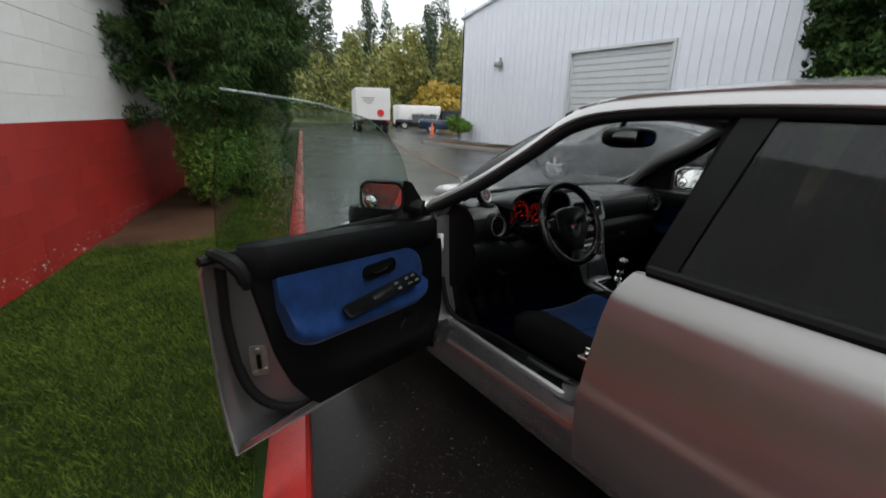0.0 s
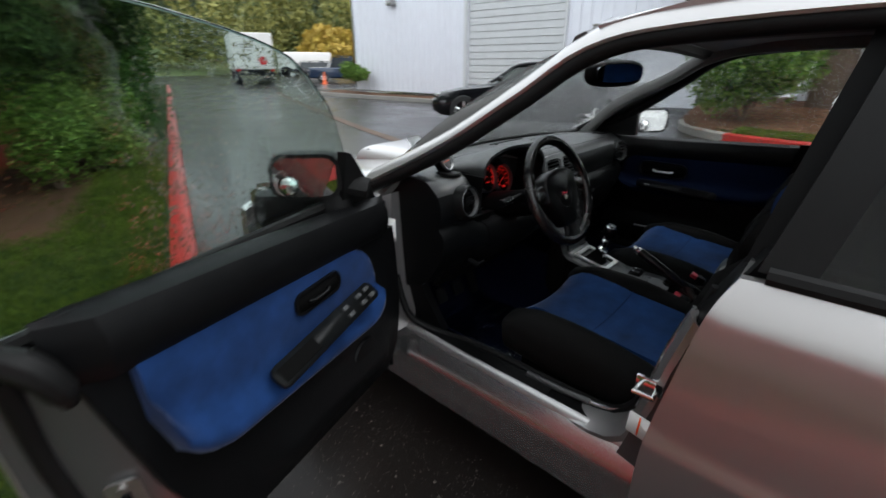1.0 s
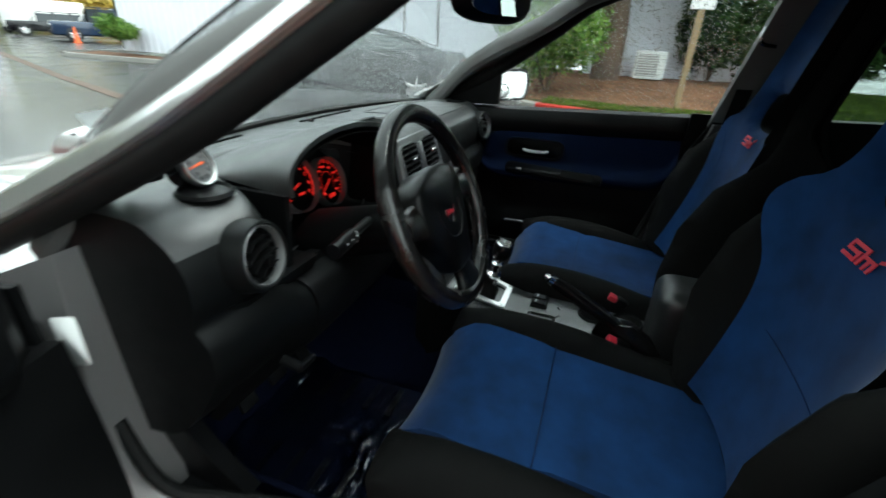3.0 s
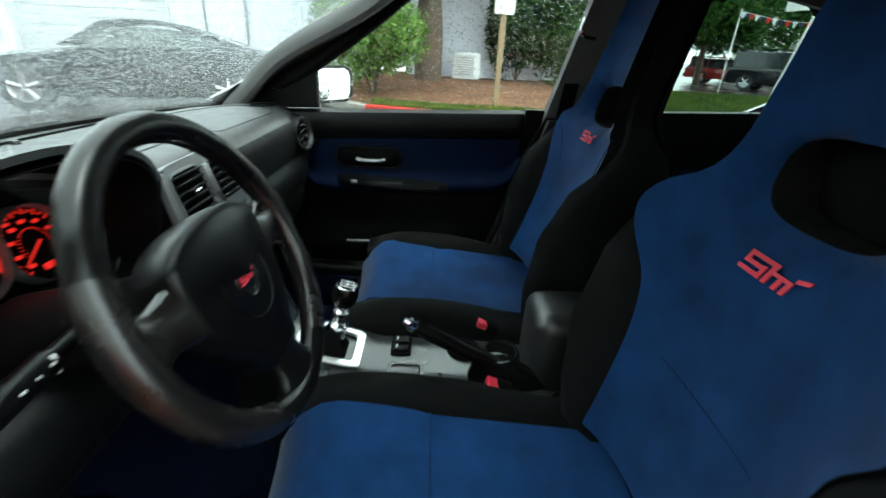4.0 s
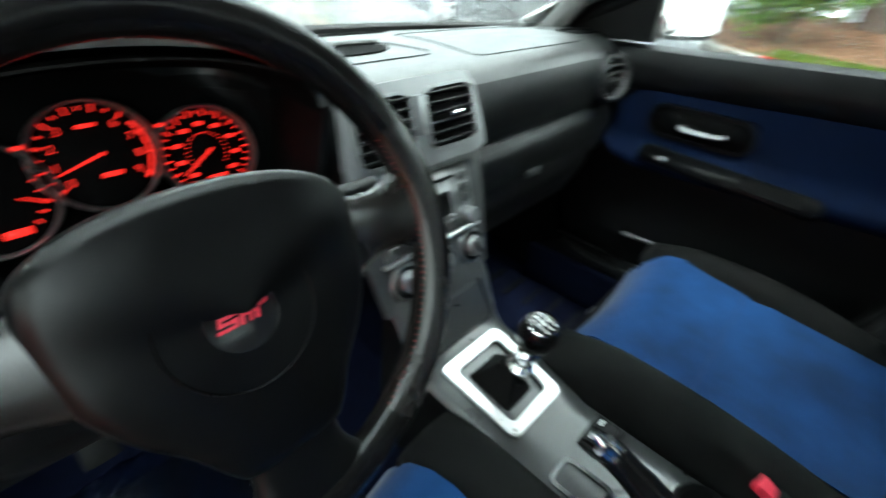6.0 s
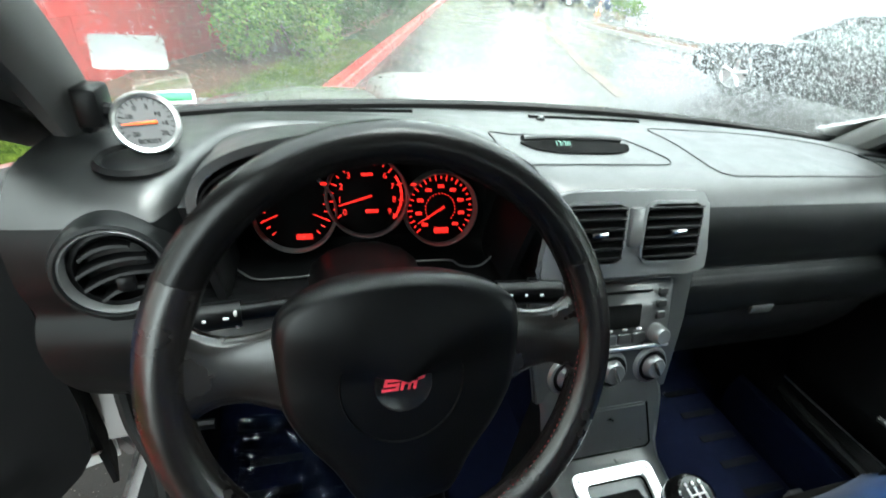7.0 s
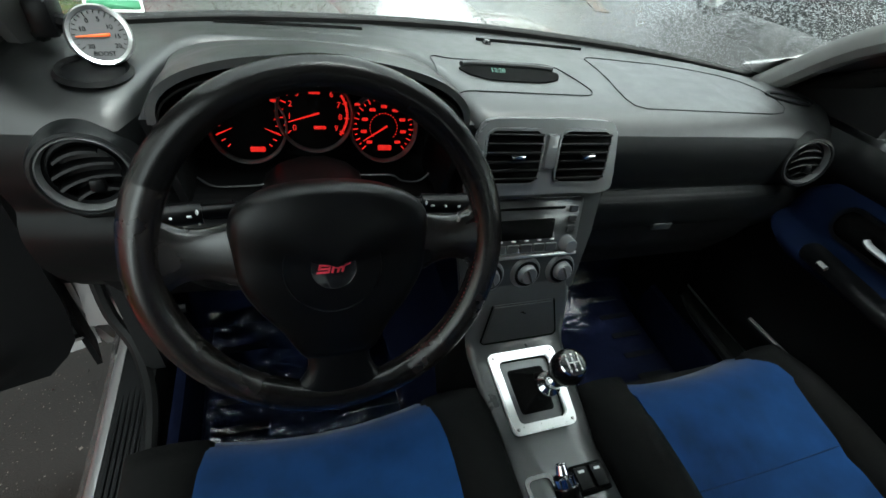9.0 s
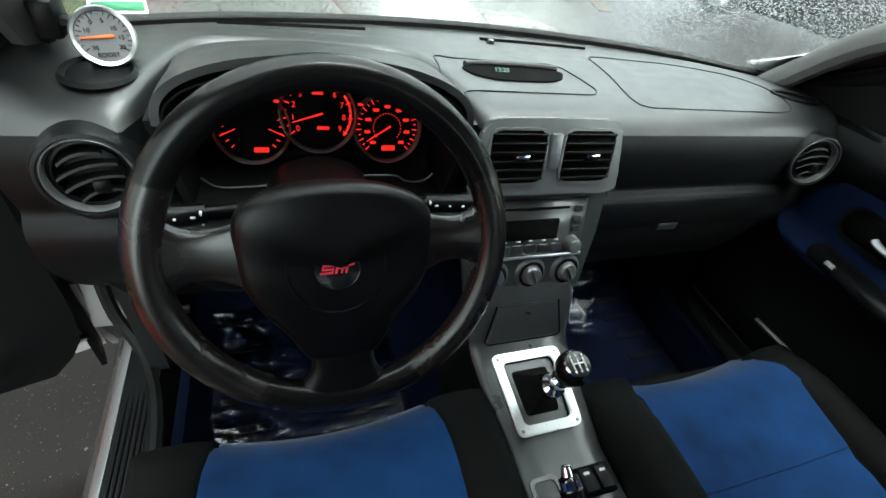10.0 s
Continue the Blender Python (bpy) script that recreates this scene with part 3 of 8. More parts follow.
REAR = ([(-0.63, 0.945), (-0.9, 0.95), (-1.42, 0.955)], [(-0.72, 1.335), (-1.0, 1.345), (-1.30, 1.30)], [(-0.63, 0.945), (-0.68, 1.15), (-0.72, 1.335)], [(-1.42, 0.955), (-1.42, 1.1), (-1.30, 1.30)])
side_glass(-1, *REAR, TINT, rd, "door_glass")
g = side_glass(1, *REAR, TINT2, rd2, "door_glass")
FRONT_R = ([(0.35, 0.885), (0.0, 0.90), (-0.60, 0.925)], [(0.02, 1.175), (-0.15, 1.315), (-0.66, 1.345)], [(0.35, 0.885), (0.2, 1.045), (0.02, 1.175)], [(-0.60, 0.925), (-0.63, 1.15), (-0.66, 1.345)])
side_glass(1, *FRONT_R, WETSIDE, fd2, "door_glass")
for side, parent, ys in ((-1, rd, (-0.60, -1.45)), (1, rd2, (-0.60, -1.45)), (1, fd2, (0.40, -0.57))):
    bm = nb()
    y0, y1 = ys
    pts = [(side * (half_width(y0 + (y1 - y0) * k / 8, 0.945) - 0.002), y0 + (y1 - y0) * k / 8, 0.948 if y0 < 0 else 0.882 + 0.042 * k / 8) for k in range(9)]
    tube(bm, pts, 0.016, 8)
    part("window_seal", bm, RUBBER, parent, "black belt-line window seal")
# black frame between the left doors' windows, and round the rear glass
bm = nb()
skin(bm, -1, [(-0.585, 0.95), (-0.66, 0.95)], [(-0.665, 1.335), (-0.745, 1.345)], [(-0.585, 0.95), (-0.63, 1.15), (-0.665, 1.335)], [(-0.66, 0.95), (-0.705, 1.15), (-0.745, 1.345)], 5, 10, 0.02, 0.004)
part("window_frame", bm, RUBBER, rd, "black window frame")
bm = nb()
skin(bm, 1, [(-0.585, 0.95), (-0.66, 0.95)], [(-0.665, 1.335), (-0.745, 1.345)], [(-0.585, 0.95), (-0.63, 1.15), (-0.665, 1.335)], [(-0.66, 0.95), (-0.705, 1.15), (-0.745, 1.345)], 5, 10, 0.02, 0.004)
part("window_frame", bm, RUBBER, rd2, "black window frame")
for side, parent in ((-1, rd), (1, rd2)):
    bm = nb()
    box(bm, (side * 0.868, -1.17, 0.84), (0.03, 0.17, 0.03), 0.012)
    part("door_handle", bm, PAINT, parent, "silver pull handle")

bm = nb()
slab(bm, [[(0.672 + 0.012 * math.sin(math.pi * k / 4), -0.50 - 0.20 * k / 4, z) for k in range(5)] for z in (0.36, 0.6, 0.8, 0.965)], (0.02, 0, 0))
part("centre_pillar_lower", bm, DASH_LOW, car, "black lower lining of the centre pillar")
# dark lining of the rear pillars
for side in (-1, 1):
    bm = nb()
    slab(bm, coons([(side * 0.675, -1.30, 0.74), (side * 0.64, -1.95, 0.74)], [(side * 0.565, -1.12, 1.345), (side * 0.55, -1.45, 1.31)], [(side * 0.675, -1.30, 0.74), (side * 0.667, -1.305, 1.0), (side * 0.645, -1.325, 1.12), (side * 0.61, -1.28, 1.25), (side * 0.565, -1.12, 1.345)], [(side * 0.64, -1.95, 0.74), (side * 0.55, -1.45, 1.31)], 6, 10), (-side * 0.015, 0, 0))
    part("rear_pillar_trim", bm, CLOTH, car, "dark lining of the rear pillar")

# tail: rear glass, boot, bumpers, lamps
bm = nb()
slab(bm, [[(s * (0.56 + 0.06 * v), -1.38 - 0.60 * v, 1.335 - 0.31 * v - 0.02 * s * s) for s in (j / 6 - 1 for j in range(13))] for v in (k / 6 for k in range(7))], 0.005)
g = part("rear_window", bm, TINT, car, "dark tinted rear window")
bm = nb()
slab(bm, [[(s * 0.70, -1.98 - 0.66 * v, 1.015 - 0.03 * v ** 2 - 0.02 * s * s) for s in (j / 6 - 1 for j in range(13))] for v in (k / 6 for k in range(7))], 0.02)
box(bm, (0, -2.645, 0.82), (1.25, 0.03, 0.36), 0.01)
part("boot_lid", bm, PAINT, car, "silver boot lid")
bm = nb()
slab(bm, [[(s * 0.78, -2.66 - 0.10 * (1 - abs(s) ** 3) + 0.02 * abs(v - 0.5), 0.28 + 0.40 * v) for s in (j / 8 - 1 for j in range(17))] for v in (k / 4 for k in range(5))], (0, 0.05, 0))
part("rear_bumper", bm, PAINT, car, "silver rear bumper")
bm = nb()
slab(bm, [[(s * 0.77, 1.50 + 0.30 * (1 - abs(s) ** 2.5) - 0.03 * v, 0.20 + 0.42 * v) for s in (j / 8 - 1 for j in range(17))] for v in (k / 5 for k in range(6))], (0, -0.06, 0))
part("front_bumper", bm, PAINT, car, "silver front bumper")
bm = nb()
box(bm, (0, 1.70, 0.61), (0.62, 0.06, 0.11), 0.02)
part("grille", bm, RUBBER, car, "black front grille")
for s in (-1, 1):
    bm = nb()
    box(bm, (s * 0.42, 1.60, 0.60), (0.30, 0.14, 0.12), 0.05, 3)
    part("headlight", bm, CHROME, car, "clear headlight")
    bm = nb()
    box(bm, (s * 0.62, -2.62, 0.86), (0.22, 0.08, 0.2), 0.03, 3)
    part("tail_light", bm, RED_PLASTIC, car, "red tail light")
bm = nb()
box(bm, (0, -0.5, 0.225), (1.26, 3.6, 0.05), 0.01)
part("underbody", bm, DASH_LOW, car, "dark underbody")


def wheel(parent, x, y, r=0.31, width=0.2, name="wheel"):
    s = 1 if x > 0 else -1
    m = Matrix.Translation((x, y, r)) @ Matrix.Rotation(radians(90 * s), 4, 'Y')
    bm = nb()
    lathe(bm, [(r - 0.09, -width / 2), (r - 0.03, -width / 2), (r, -width / 2 + 0.03), (r, width / 2 - 0.03), (r - 0.03, width / 2), (r - 0.09, width / 2)], m, 28)
    w = part(name, bm, TYRE, parent, "black tyre on a light alloy rim")
    bm = nb()
    lathe(bm, [(r - 0.09, -width / 2), (r - 0.09, width / 2 - 0.02), (r - 0.10, width / 2 - 0.015), (r - 0.115, width / 2 - 0.04), (r - 0.12, -width / 2)], m, 24)
    lathe(bm, [(0, width / 2 - 0.02), (0.05, width / 2 - 0.025), (0.06, width / 2 - 0.06)], m, 12)
    part("rim", bm, ALU, w)
    for k in range(5):
        bm = nb()
        a = radians(72 * k + 90)
        tube(bm, [m @ Vector((0.03 * math.cos(a), 0.03 * math.sin(a), width / 2 - 0.03)), m @ Vector(((r - 0.1) * math.cos(a), (r - 0.1) * math.sin(a), width / 2 - 0.04))], 0.028, 8, flat=0.5)
        part("spoke", bm, ALU, w)
    return w


for s in (-1, 1):
    for y in (ARCH_F, ARCH_R):
        wheel(car, s * 0.74, y)

# door mirror of the passenger's side
def door_mirror(parent, m, glass_round=True):
    """A door mirror in its own frame: looks along -y, stands out along +x from the sail at the origin."""
    bm = nb()
    rows = []
    for k, (d, sc_) in enumerate(((0.0, 1.0), (0.03, 1.02), (0.06, 0.97), (0.09, 0.8), (0.11, 0.45), (0.115, 0.05))):
        rows.append([m @ Vector((0.155 + x * sc_, d, 0.075 + y * sc_)) for x, y in rrect(0.19, 0.125, 0.04, 4)])
    grid(bm, rows, close_v=True, cap=True)
    bmesh.ops.recalc_face_normals(bm, faces=bm.faces)
    h = part("mirror_housing", bm, PAINT if glass_round else RUBBER, parent, "door mirror housing")
    bm = nb()
    plate(bm, rrect(0.172, 0.108, 0.034, 4, 0.155, 0.075), 0.004, m @ Matrix.Rotation(radians(90), 4, 'X') @ Matrix.Translation((0, 0, 0.001)))
    bmesh.ops.recalc_face_normals(bm, faces=bm.faces)
    g = part("mirror_glass", bm, MIRROR, parent, "door mirror glass", smooth=False)
    bm = nb()
    mm = m @ Matrix.Translation((0.105 if glass_round else 0.202, -0.006, 0.052)) @ Matrix.Rotation(radians(90), 4, 'X')
    lathe(bm, [(0, 0.010), (0.012, 0.0085), (0.02, 0.005), (0.026, 0)], mm, 20)
    lathe(bm, [(0.026, 0.003), (0.028, 0.003), (0.028, -0.002)], mm, 20, mi=1)
    part("blind_spot_mirror", bm, [MIRROR, BLACK_GLOSS], parent, "small round stick-on mirror")
    bm = nb()
    ring_plate(bm, rrect(0.19, 0.125, 0.04, 4, 0.155, 0.075), rrect(0.168, 0.104, 0.032, 4, 0.155, 0.075), 0.006, m @ Matrix.Rotation(radians(90), 4, 'X'))
    part("mirror_rim", bm, RUBBER, parent)
    if not glass_round:
        bm = nb()
        rows = []
        for t, w, d in ((0.0, 0.20, 0.085), (0.25, 0.215, 0.105), (0.6, 0.21, 0.10), (0.85, 0.17, 0.08), (1.0, 0.08, 0.04)):
            rows.append([m @ Vector((0.180 + x * 1.3, 0.055 + y, 0.02 - 0.135 * t)) for x, y in rrect(w, d, d * 0.4, 4)])
        grid(bm, rows, close_v=True, cap=True)
        bmesh.ops.recalc_face_normals(bm, faces=bm.faces)
        part("mirror_foot", bm, RUBBER, parent, "dark lower shell of the mirror")
    bm = nb()
    tube(bm, [m @ Vector((-0.01, 0.04, 0.03)), m @ Vector((0.075, 0.05, 0.045))], 0.03, 8, flat=0.7)
    part("mirror_arm", bm, RUBBER, parent)


door_mirror(fd2, pose(0.778, 0.245, 0.915, 0, 0, -34))
bm = nb()
slab(bm, coons([(0.735, 0.42, 0.92), (0.72, 0.16, 0.935)], [(0.70, 0.20, 1.06), (0.70, 0.155, 1.08)], [(0.735, 0.42, 0.92), (0.70, 0.20, 1.06)], [(0.72, 0.16, 0.935), (0.70, 0.155, 1.08)], 5, 5), (-0.03, 0, 0))
part("mirror_sail", bm, RUBBER, fd2, "black mirror sail")

# ---- interior trim of the passenger's door ----
def card_rear(z):
    """Where the open door's trim ends at the back, by height."""
    return float(np.interp(z, [0.36, 0.40, 0.48, 0.60, 0.75, 0.90], [-0.25, -0.29, -0.345, -0.395, -0.43, -0.465]))


def door_card(side, y0, y1, ztop, rise, parent, m=None):
    """Trim panel of a front door, in the shut door's place; m moves it with an open door."""
    m = m or Matrix()
    X = lambda d: side * (0.715 - d)
    L = y0 - y1
    top = lambda y: ztop + rise * (y0 - y) / L
    roll = 0.88 if side > 0 else 1.0
    # upper roll, black
    bm = nb()
    rows = []
    for k in range(17):
        y = y0 - L * k / 16
        e = 1.0 if 0 < k < 16 else 0.0
        rows.append([m @ Vector((X(d * e - 0.01 * (1 - e)), y, top(y) + h * roll * (0.9 + 0.1 * e))) for d, h in ((-0.035, 0.0), (0.0, 0.006), (0.024, -0.004), (0.038, -0.03), (0.040, -0.06), (0.034, -0.085), (0.024, -0.102), (0.0, -0.108))])
    grid(bm, rows)
    bmesh.ops.recalc_face_normals(bm, faces=bm.faces)
    part("upper_trim", bm, DASH_LOW, parent, "black moulded door top")
    if side > 0:
        top = lambda y: ztop + 0.016 + (rise + 0.024) * (y0 - y) / L
    # blue insert with the armrest
    bm = nb()
    rows = []
    N = 40
    for k in range(N + 1):
        u = k / N if side > 0 else (k / N) ** 1.6
        y = y0 - 0.19 - (L - 0.245) * u if side > 0 else 0.268 - (0.70 - 0.04 * u) * u
        f = max(0.0, 1 - u / 0.16)
        round_ = 1 - math.sqrt(max(0.0, 1 - f * f))
        zt = top(y) - 0.098 - 0.105 * round_
        tail = max(0.0, (u - (0.86 if side > 0 else 0.80)) / (0.14 if side > 0 else 0.20))
        zb = top(y) - (0.292 + 0.025 * u if side > 0 else 0.345 + 0.01 * u) + 0.105 * round_ + (0.10 if side > 0 else 0.15) * (1 - math.sqrt(max(0.0, 1 - tail * tail)))
        arm = 0.062 * (1 - 0.35 * u) * (1 - 0.5 * round_)
        row = [m @ Vector((X(-0.01), y, zt))]
        for v in (0, 0.08, 0.2, 0.35, 0.48, 0.56, 0.62, 0.68, 0.75, 0.82, 0.89, 0.95, 1.0):
            z = zt + (zb - zt) * v
            d = 0.026 + 0.006 * math.sin(math.pi * min(1, v * 1.6)) + arm * math.exp(-((v - 0.80) / 0.16) ** 2) - 0.03 * max(0, (v - 0.94) / 0.06)
            row.append(m @ Vector((X(d * (1 - 0.5 * (k == 0))), y, z)))
        row.append(m @ Vector((X(-0.01), y, zb)))
        rows.append(row)
    rows.append([m @ Vector((X(-0.01), y, (m.inverted() @ p).z)) for p in rows[-1]])
    grid(bm, rows)
    bmesh.ops.recalc_face_normals(bm, faces=bm.faces)
    # passenger's insert is the same suede; the darker copy paints its shade
    part("door_insert", bm, DOOR_BLUE if side < 0 else BLUE_SHADED, parent, "blue suede door insert and armrest", angle=70)
    # black lower panel
    bm = nb()
    rows = []
    for k in range(21):
        u = k / 20
        y = y0 + (-0.02 if side > 0 else 0.028) - (L - (0.05 if side > 0 else 0.0)) * u
        zb = 0.375 - 0.015 * math.sin(math.pi * u) + 0.12 * max(0, (u - 0.86) / 0.14) ** 2 if side > 0 else 0.315 + 0.05 * u
        row = []
        for v in range(13):
            t = v / 12
            zt = top(y) - 0.10
            z = zt + (zb - zt) * t
            if side < 0:
                yf, yr = float(np.interp(z, [0.30, 0.34, 0.40, 0.50], [0.33, 0.38, 0.415, 0.428])), card_rear(z)
                y = yf - (yf - yr) * u
            d = 0.006 + 0.012 * math.sin(math.pi * t) + (0.034 * math.exp(-((t - 0.80) / 0.10) ** 2) * smooth_step((u - 0.08) / 0.1) * smooth_step((0.86 - u) / 0.1))
            row.append(m @ Vector((X(d), y, z)))
        rows.append(row)
    slab(bm, rows, tuple((m.to_3x3() @ Vector((side * 0.03, 0, 0)))))
    part("door_panel", bm, DASH_LOW, parent, "black plastic door panel")
    # handle bowl, handle, switch strip
    yh = y0 - (0.40 if side > 0 else 0.385)
    zh = top(yh) - (0.170 if side > 0 else 0.150)
    bowl = facing(None, (-side, 0, 0))
    mh = m @ Matrix.Translation((X(0.033), yh, zh)) @ bowl
    bm = nb()
    mh = mh @ Matrix.Scale(1.12 if side > 0 else 0.82, 4)
    ring_plate(bm, rrect(0.20, 0.066, 0.028, 4), rrect(0.184, 0.052, 0.022, 4), 0.008, mh)
    part("handle_surround", bm, DASH_LOW, parent, "black handle recess")
    bm = nb()
    plate(bm, rrect(0.188, 0.056, 0.024, 4), 0.003, mh @ Matrix.Translation((0, 0, 0.001)))
    part("handle_recess", bm, VOID, parent)
    bm = nb()
    tube(bm, [mh @ Vector(p) for p in ((-0.035 * side, -0.004, 0.005), (-0.02 * side, -0.008, 0.010), (0.03 * side, -0.008, 0.010), (0.048 * side, -0.004, 0.005))], 0.0075, 8, n=14, flat=0.6)
    part("inner_handle", bm, SATIN if side > 0 else HUB, parent, "chrome inner door handle")
    tilt = facing(None, (-side * 0.64, 0, 0.77), (0, 1, 0))
    ys = y0 - (0.485 if side > 0 else 0.395)
    ms = m @ Matrix.Translation((X(0.085 if side > 0 else 0.066), ys, top(ys) - (0.252 if side > 0 else 0.237))) @ tilt @ Matrix.Rotation(radians(-3 * side), 4, 'Z')
    bm = nb()
    plate(bm, rrect(0.042 if side > 0 else 0.052, 0.36 if side > 0 else 0.39, 0.018, 4), 0.012, ms)
    part("switch_panel", bm, HUB if side > 0 else DASH_FACE, parent, "black window switch panel")
    n_sw = 6 if side < 0 else 1
    for k in range(n_sw):
        bm = nb()
        box(bm, (0, 0, 0), (0.012, 0.022, 0.010), 0.002, 1)
        sw_x, sw_y = (-0.011 + 0.022 * (k % 2), (0.125 if side > 0 else 0.165) - (0.04 if k < 4 else 0.05) * (k // 2))
        bmesh.ops.transform(bm, matrix=ms @ Matrix.Translation((sw_x, sw_y, 0.014)), verts=bm.verts)
        part("window_switch", bm, GREY, parent, "window switch")
    bm = nb()
    box(bm, (0, 0, 0), (0.032, 0.12, 0.004), 0.0015, 1)
    bmesh.ops.transform(bm, matrix=ms @ Matrix.Translation((0, -0.09 if side > 0 else -0.125, 0.0125)), verts=bm.verts)
    part("pull_cup", bm, VOID, parent, "deep pull cup")
    if side > 0:
        bm = nb()
        tube(bm, [m @ Vector((X(0.055), y0 - 0.32, 0.490)), m @ Vector((X(0.055), y0 - 0.50, 0.497))], 0.006, 6)
        part("pocket_strip", bm, GREY, parent, "grey edge of the door pocket")


def smooth_step(t):
    t = min(1, max(0, t))
    return t * t * (3 - 2 * t)


door_card(1, 0.40, -0.55, 0.914, 0.041, fd2)
# rear door trim, seen past the front seat
bm = nb()
slab(bm, [[(0.675, -0.60 - 0.85 * k / 8, 0.962 + 0.040 * k / 8 - 0.54 * v / 6) for k in range(9)] for v in range(7)], (0.05, 0, 0))
part("door_panel", bm, DASH_LOW, rd2, "black rear door panel")
bm = nb()
slab(bm, [[(0.672 - 0.03 * math.sin(math.pi * v / 5), -0.70 - 0.6 * k / 8, 0.80 - 0.16 * v / 5) for k in range(9)] for v in range(6)], (0.02, 0, 0))
part("door_insert", bm, BLUE_SHADED, rd2, "dark blue rear door insert")
bm = nb()
slab(bm, [[(-0.70, -0.62 - 0.75 * k / 8, 0.955 - 0.5 * v / 6) for k in range(9)] for v in range(7)], (-0.03, 0, 0))
part("door_panel", bm, DASH_LOW, rd, "black rear door panel")

# ---- the open driver's door ----
HINGE, OPEN = Vector((-0.80, 0.43, 0)), 70.0
DOOR = Matrix.Translation(HINGE) @ Matrix.Rotation(radians(-OPEN), 4, 'Z') @ Matrix.Translation(-HINGE)
bm = nb()
skin(bm, -1, [(0.43, 0.265), (0, 0.268), (-0.505, 0.275)], [(0.43, 0.895), (0.0, 0.915), (-0.53, 0.938)], [(0.43, 0.265), (0.43, 0.62), (0.43, 0.895)], [(-0.505, 0.275), (-0.512, 0.55), (-0.52, 0.75), (-0.53, 0.938)], 16, 16, 0.012)
bmesh.ops.transform(bm, matrix=DOOR, verts=bm.verts)
dd = part("driver_door", bm, PAINT, car, "wide-open silver driver's door with blue and black trim")
# the end face with the latch: it slopes from the skin's edge to the end of the trim
def end_face(z, f):
    """A point of the door's end: f runs from the outer skin (0) to the trim (1)."""
    ys = float(np.interp(z, [0.27, 0.55, 0.75, 0.94], [-0.503, -0.510, -0.518, -0.528]))
    a, b = Vector((-half_width(ys, z) + 0.010, ys, z)), Vector((-0.712, card_rear(z), z))
    low = smooth_step((0.40 - z) / 0.12)
    b.x -= 0.06 * low
    step = 0.014 * smooth_step((f - 0.08) / 0.06) - 0.020 * math.sin(math.pi * min(1, max(0, (f - 0.12) / 0.88)))
    return DOOR @ (a.lerp(b, f) + Vector((0, step, 0.10 * f * low)))


bm = nb()
slab(bm, [[end_face(0.272 + 0.655 * k / 20, f) for f in (0, 0.04, 0.08, 0.12, 0.16, 0.25, 0.36, 0.48, 0.6, 0.72, 0.86, 1.0)] for k in range(21)], 0.003)
# shade on the door's end is put into the darker paint colour
part("door_edge", bm, PAINT_SHADED, dd, "silver painted door edge")
bm = nb()
slab(bm, [[DOOR @ Vector((-x, 0.42 - 0.92 * k / 10, z)) for x, z in ((0.805, 0.280), (0.795, 0.295), (0.775, 0.33), (0.74, 0.355), (0.72, 0.375))] for k in range(11)], (0, 0, 0.006))
part("door_bottom", bm, PAINT, dd, "silver door bottom edge")
bm = nb()
slab(bm, [[DOOR @ Vector((-x, 0.425, 0.272 + 0.61 * k / 8)) for x in (0.80, 0.77, 0.73)] for k in range(9)], tuple(DOOR.to_3x3() @ Vector((0, -0.01, 0))))
part("door_front_edge", bm, DASH_LOW, dd)
bm = nb()
strip = [end_face(z, f) for z, f in ((0.90, 0.45), (0.82, 0.42), (0.74, 0.34), (0.66, 0.33), (0.58, 0.36), (0.50, 0.42), (0.43, 0.55), (0.385, 0.75))] + [DOOR @ Vector(p) for p in ((-0.735, -0.20, 0.385), (-0.735, 0.1, 0.375), (-0.735, 0.34, 0.40))]
tube(bm, smoothline(strip, 44), 0.017, 10)
part("edge_seal", bm, RUBBER, dd, "black rubber weather strip")
bm = nb()
normal = (end_face(0.60, 0.9) - end_face(0.60, 0.5)).cross(end_face(0.64, 0.7) - end_face(0.56, 0.7))
if normal.dot(DOOR.to_3x3() @ Vector((0, -1, 0))) < 0:
    normal.negate()
mlatch = facing(end_face(0.60, 0.72), normal)
plate(bm, rrect(0.05, 0.11, 0.012), 0.005, mlatch)
for q in ((0.0, 0.042), (-0.014, -0.042), (0.014, -0.032)):
    lathe(bm, [(0, 0.012), (0.007, 0.012), (0.008, 0.004)], mlatch @ Matrix.Translation((*q, 0)), 8)
part("door_latch", bm, STEEL, dd, "worn steel door latch")
bm = nb()
box(bm, (0, 0, 0), (0.012, 0.05, 0.01), 0.002)
bmesh.ops.transform(bm, matrix=mlatch @ Matrix.Translation((0.0, 0.0, 0.008)), verts=bm.verts)
part("latch_slot", bm, VOID, dd)
door_card(-1, 0.40, -0.475, 0.903, 0.063, dd, DOOR)
bm = nb()
tube(bm, [DOOR @ Vector(p) for p in smoothline([(-0.79, -0.515, 0.945), (-0.75, -0.515, 0.945), (-0.712, -0.495, 0.925), (-0.702, -0.48, 0.89), (-0.712, -0.468, 0.85)], 14)], [0.012, 0.018, 0.022, 0.020, 0.012], 8)
part("trim_end", bm, RUBBER, dd, "black rolled end of the door top")
bm = nb()
lathe(bm, [(0, 0.004), (0.045, 0.004), (0.058, 0.002), (0.062, -0.004)], DOOR @ Matrix.Translation((-0.690, 0.20, 0.47)) @ facing(None, (1, 0, 0)), 24)
part("speaker_grille", bm, DASH_LOW, dd, "round black speaker grille")
# window raised in the open door; it has no frame
bm = nb()
v = lambda c: [Vector((0, *p)) for p in c]
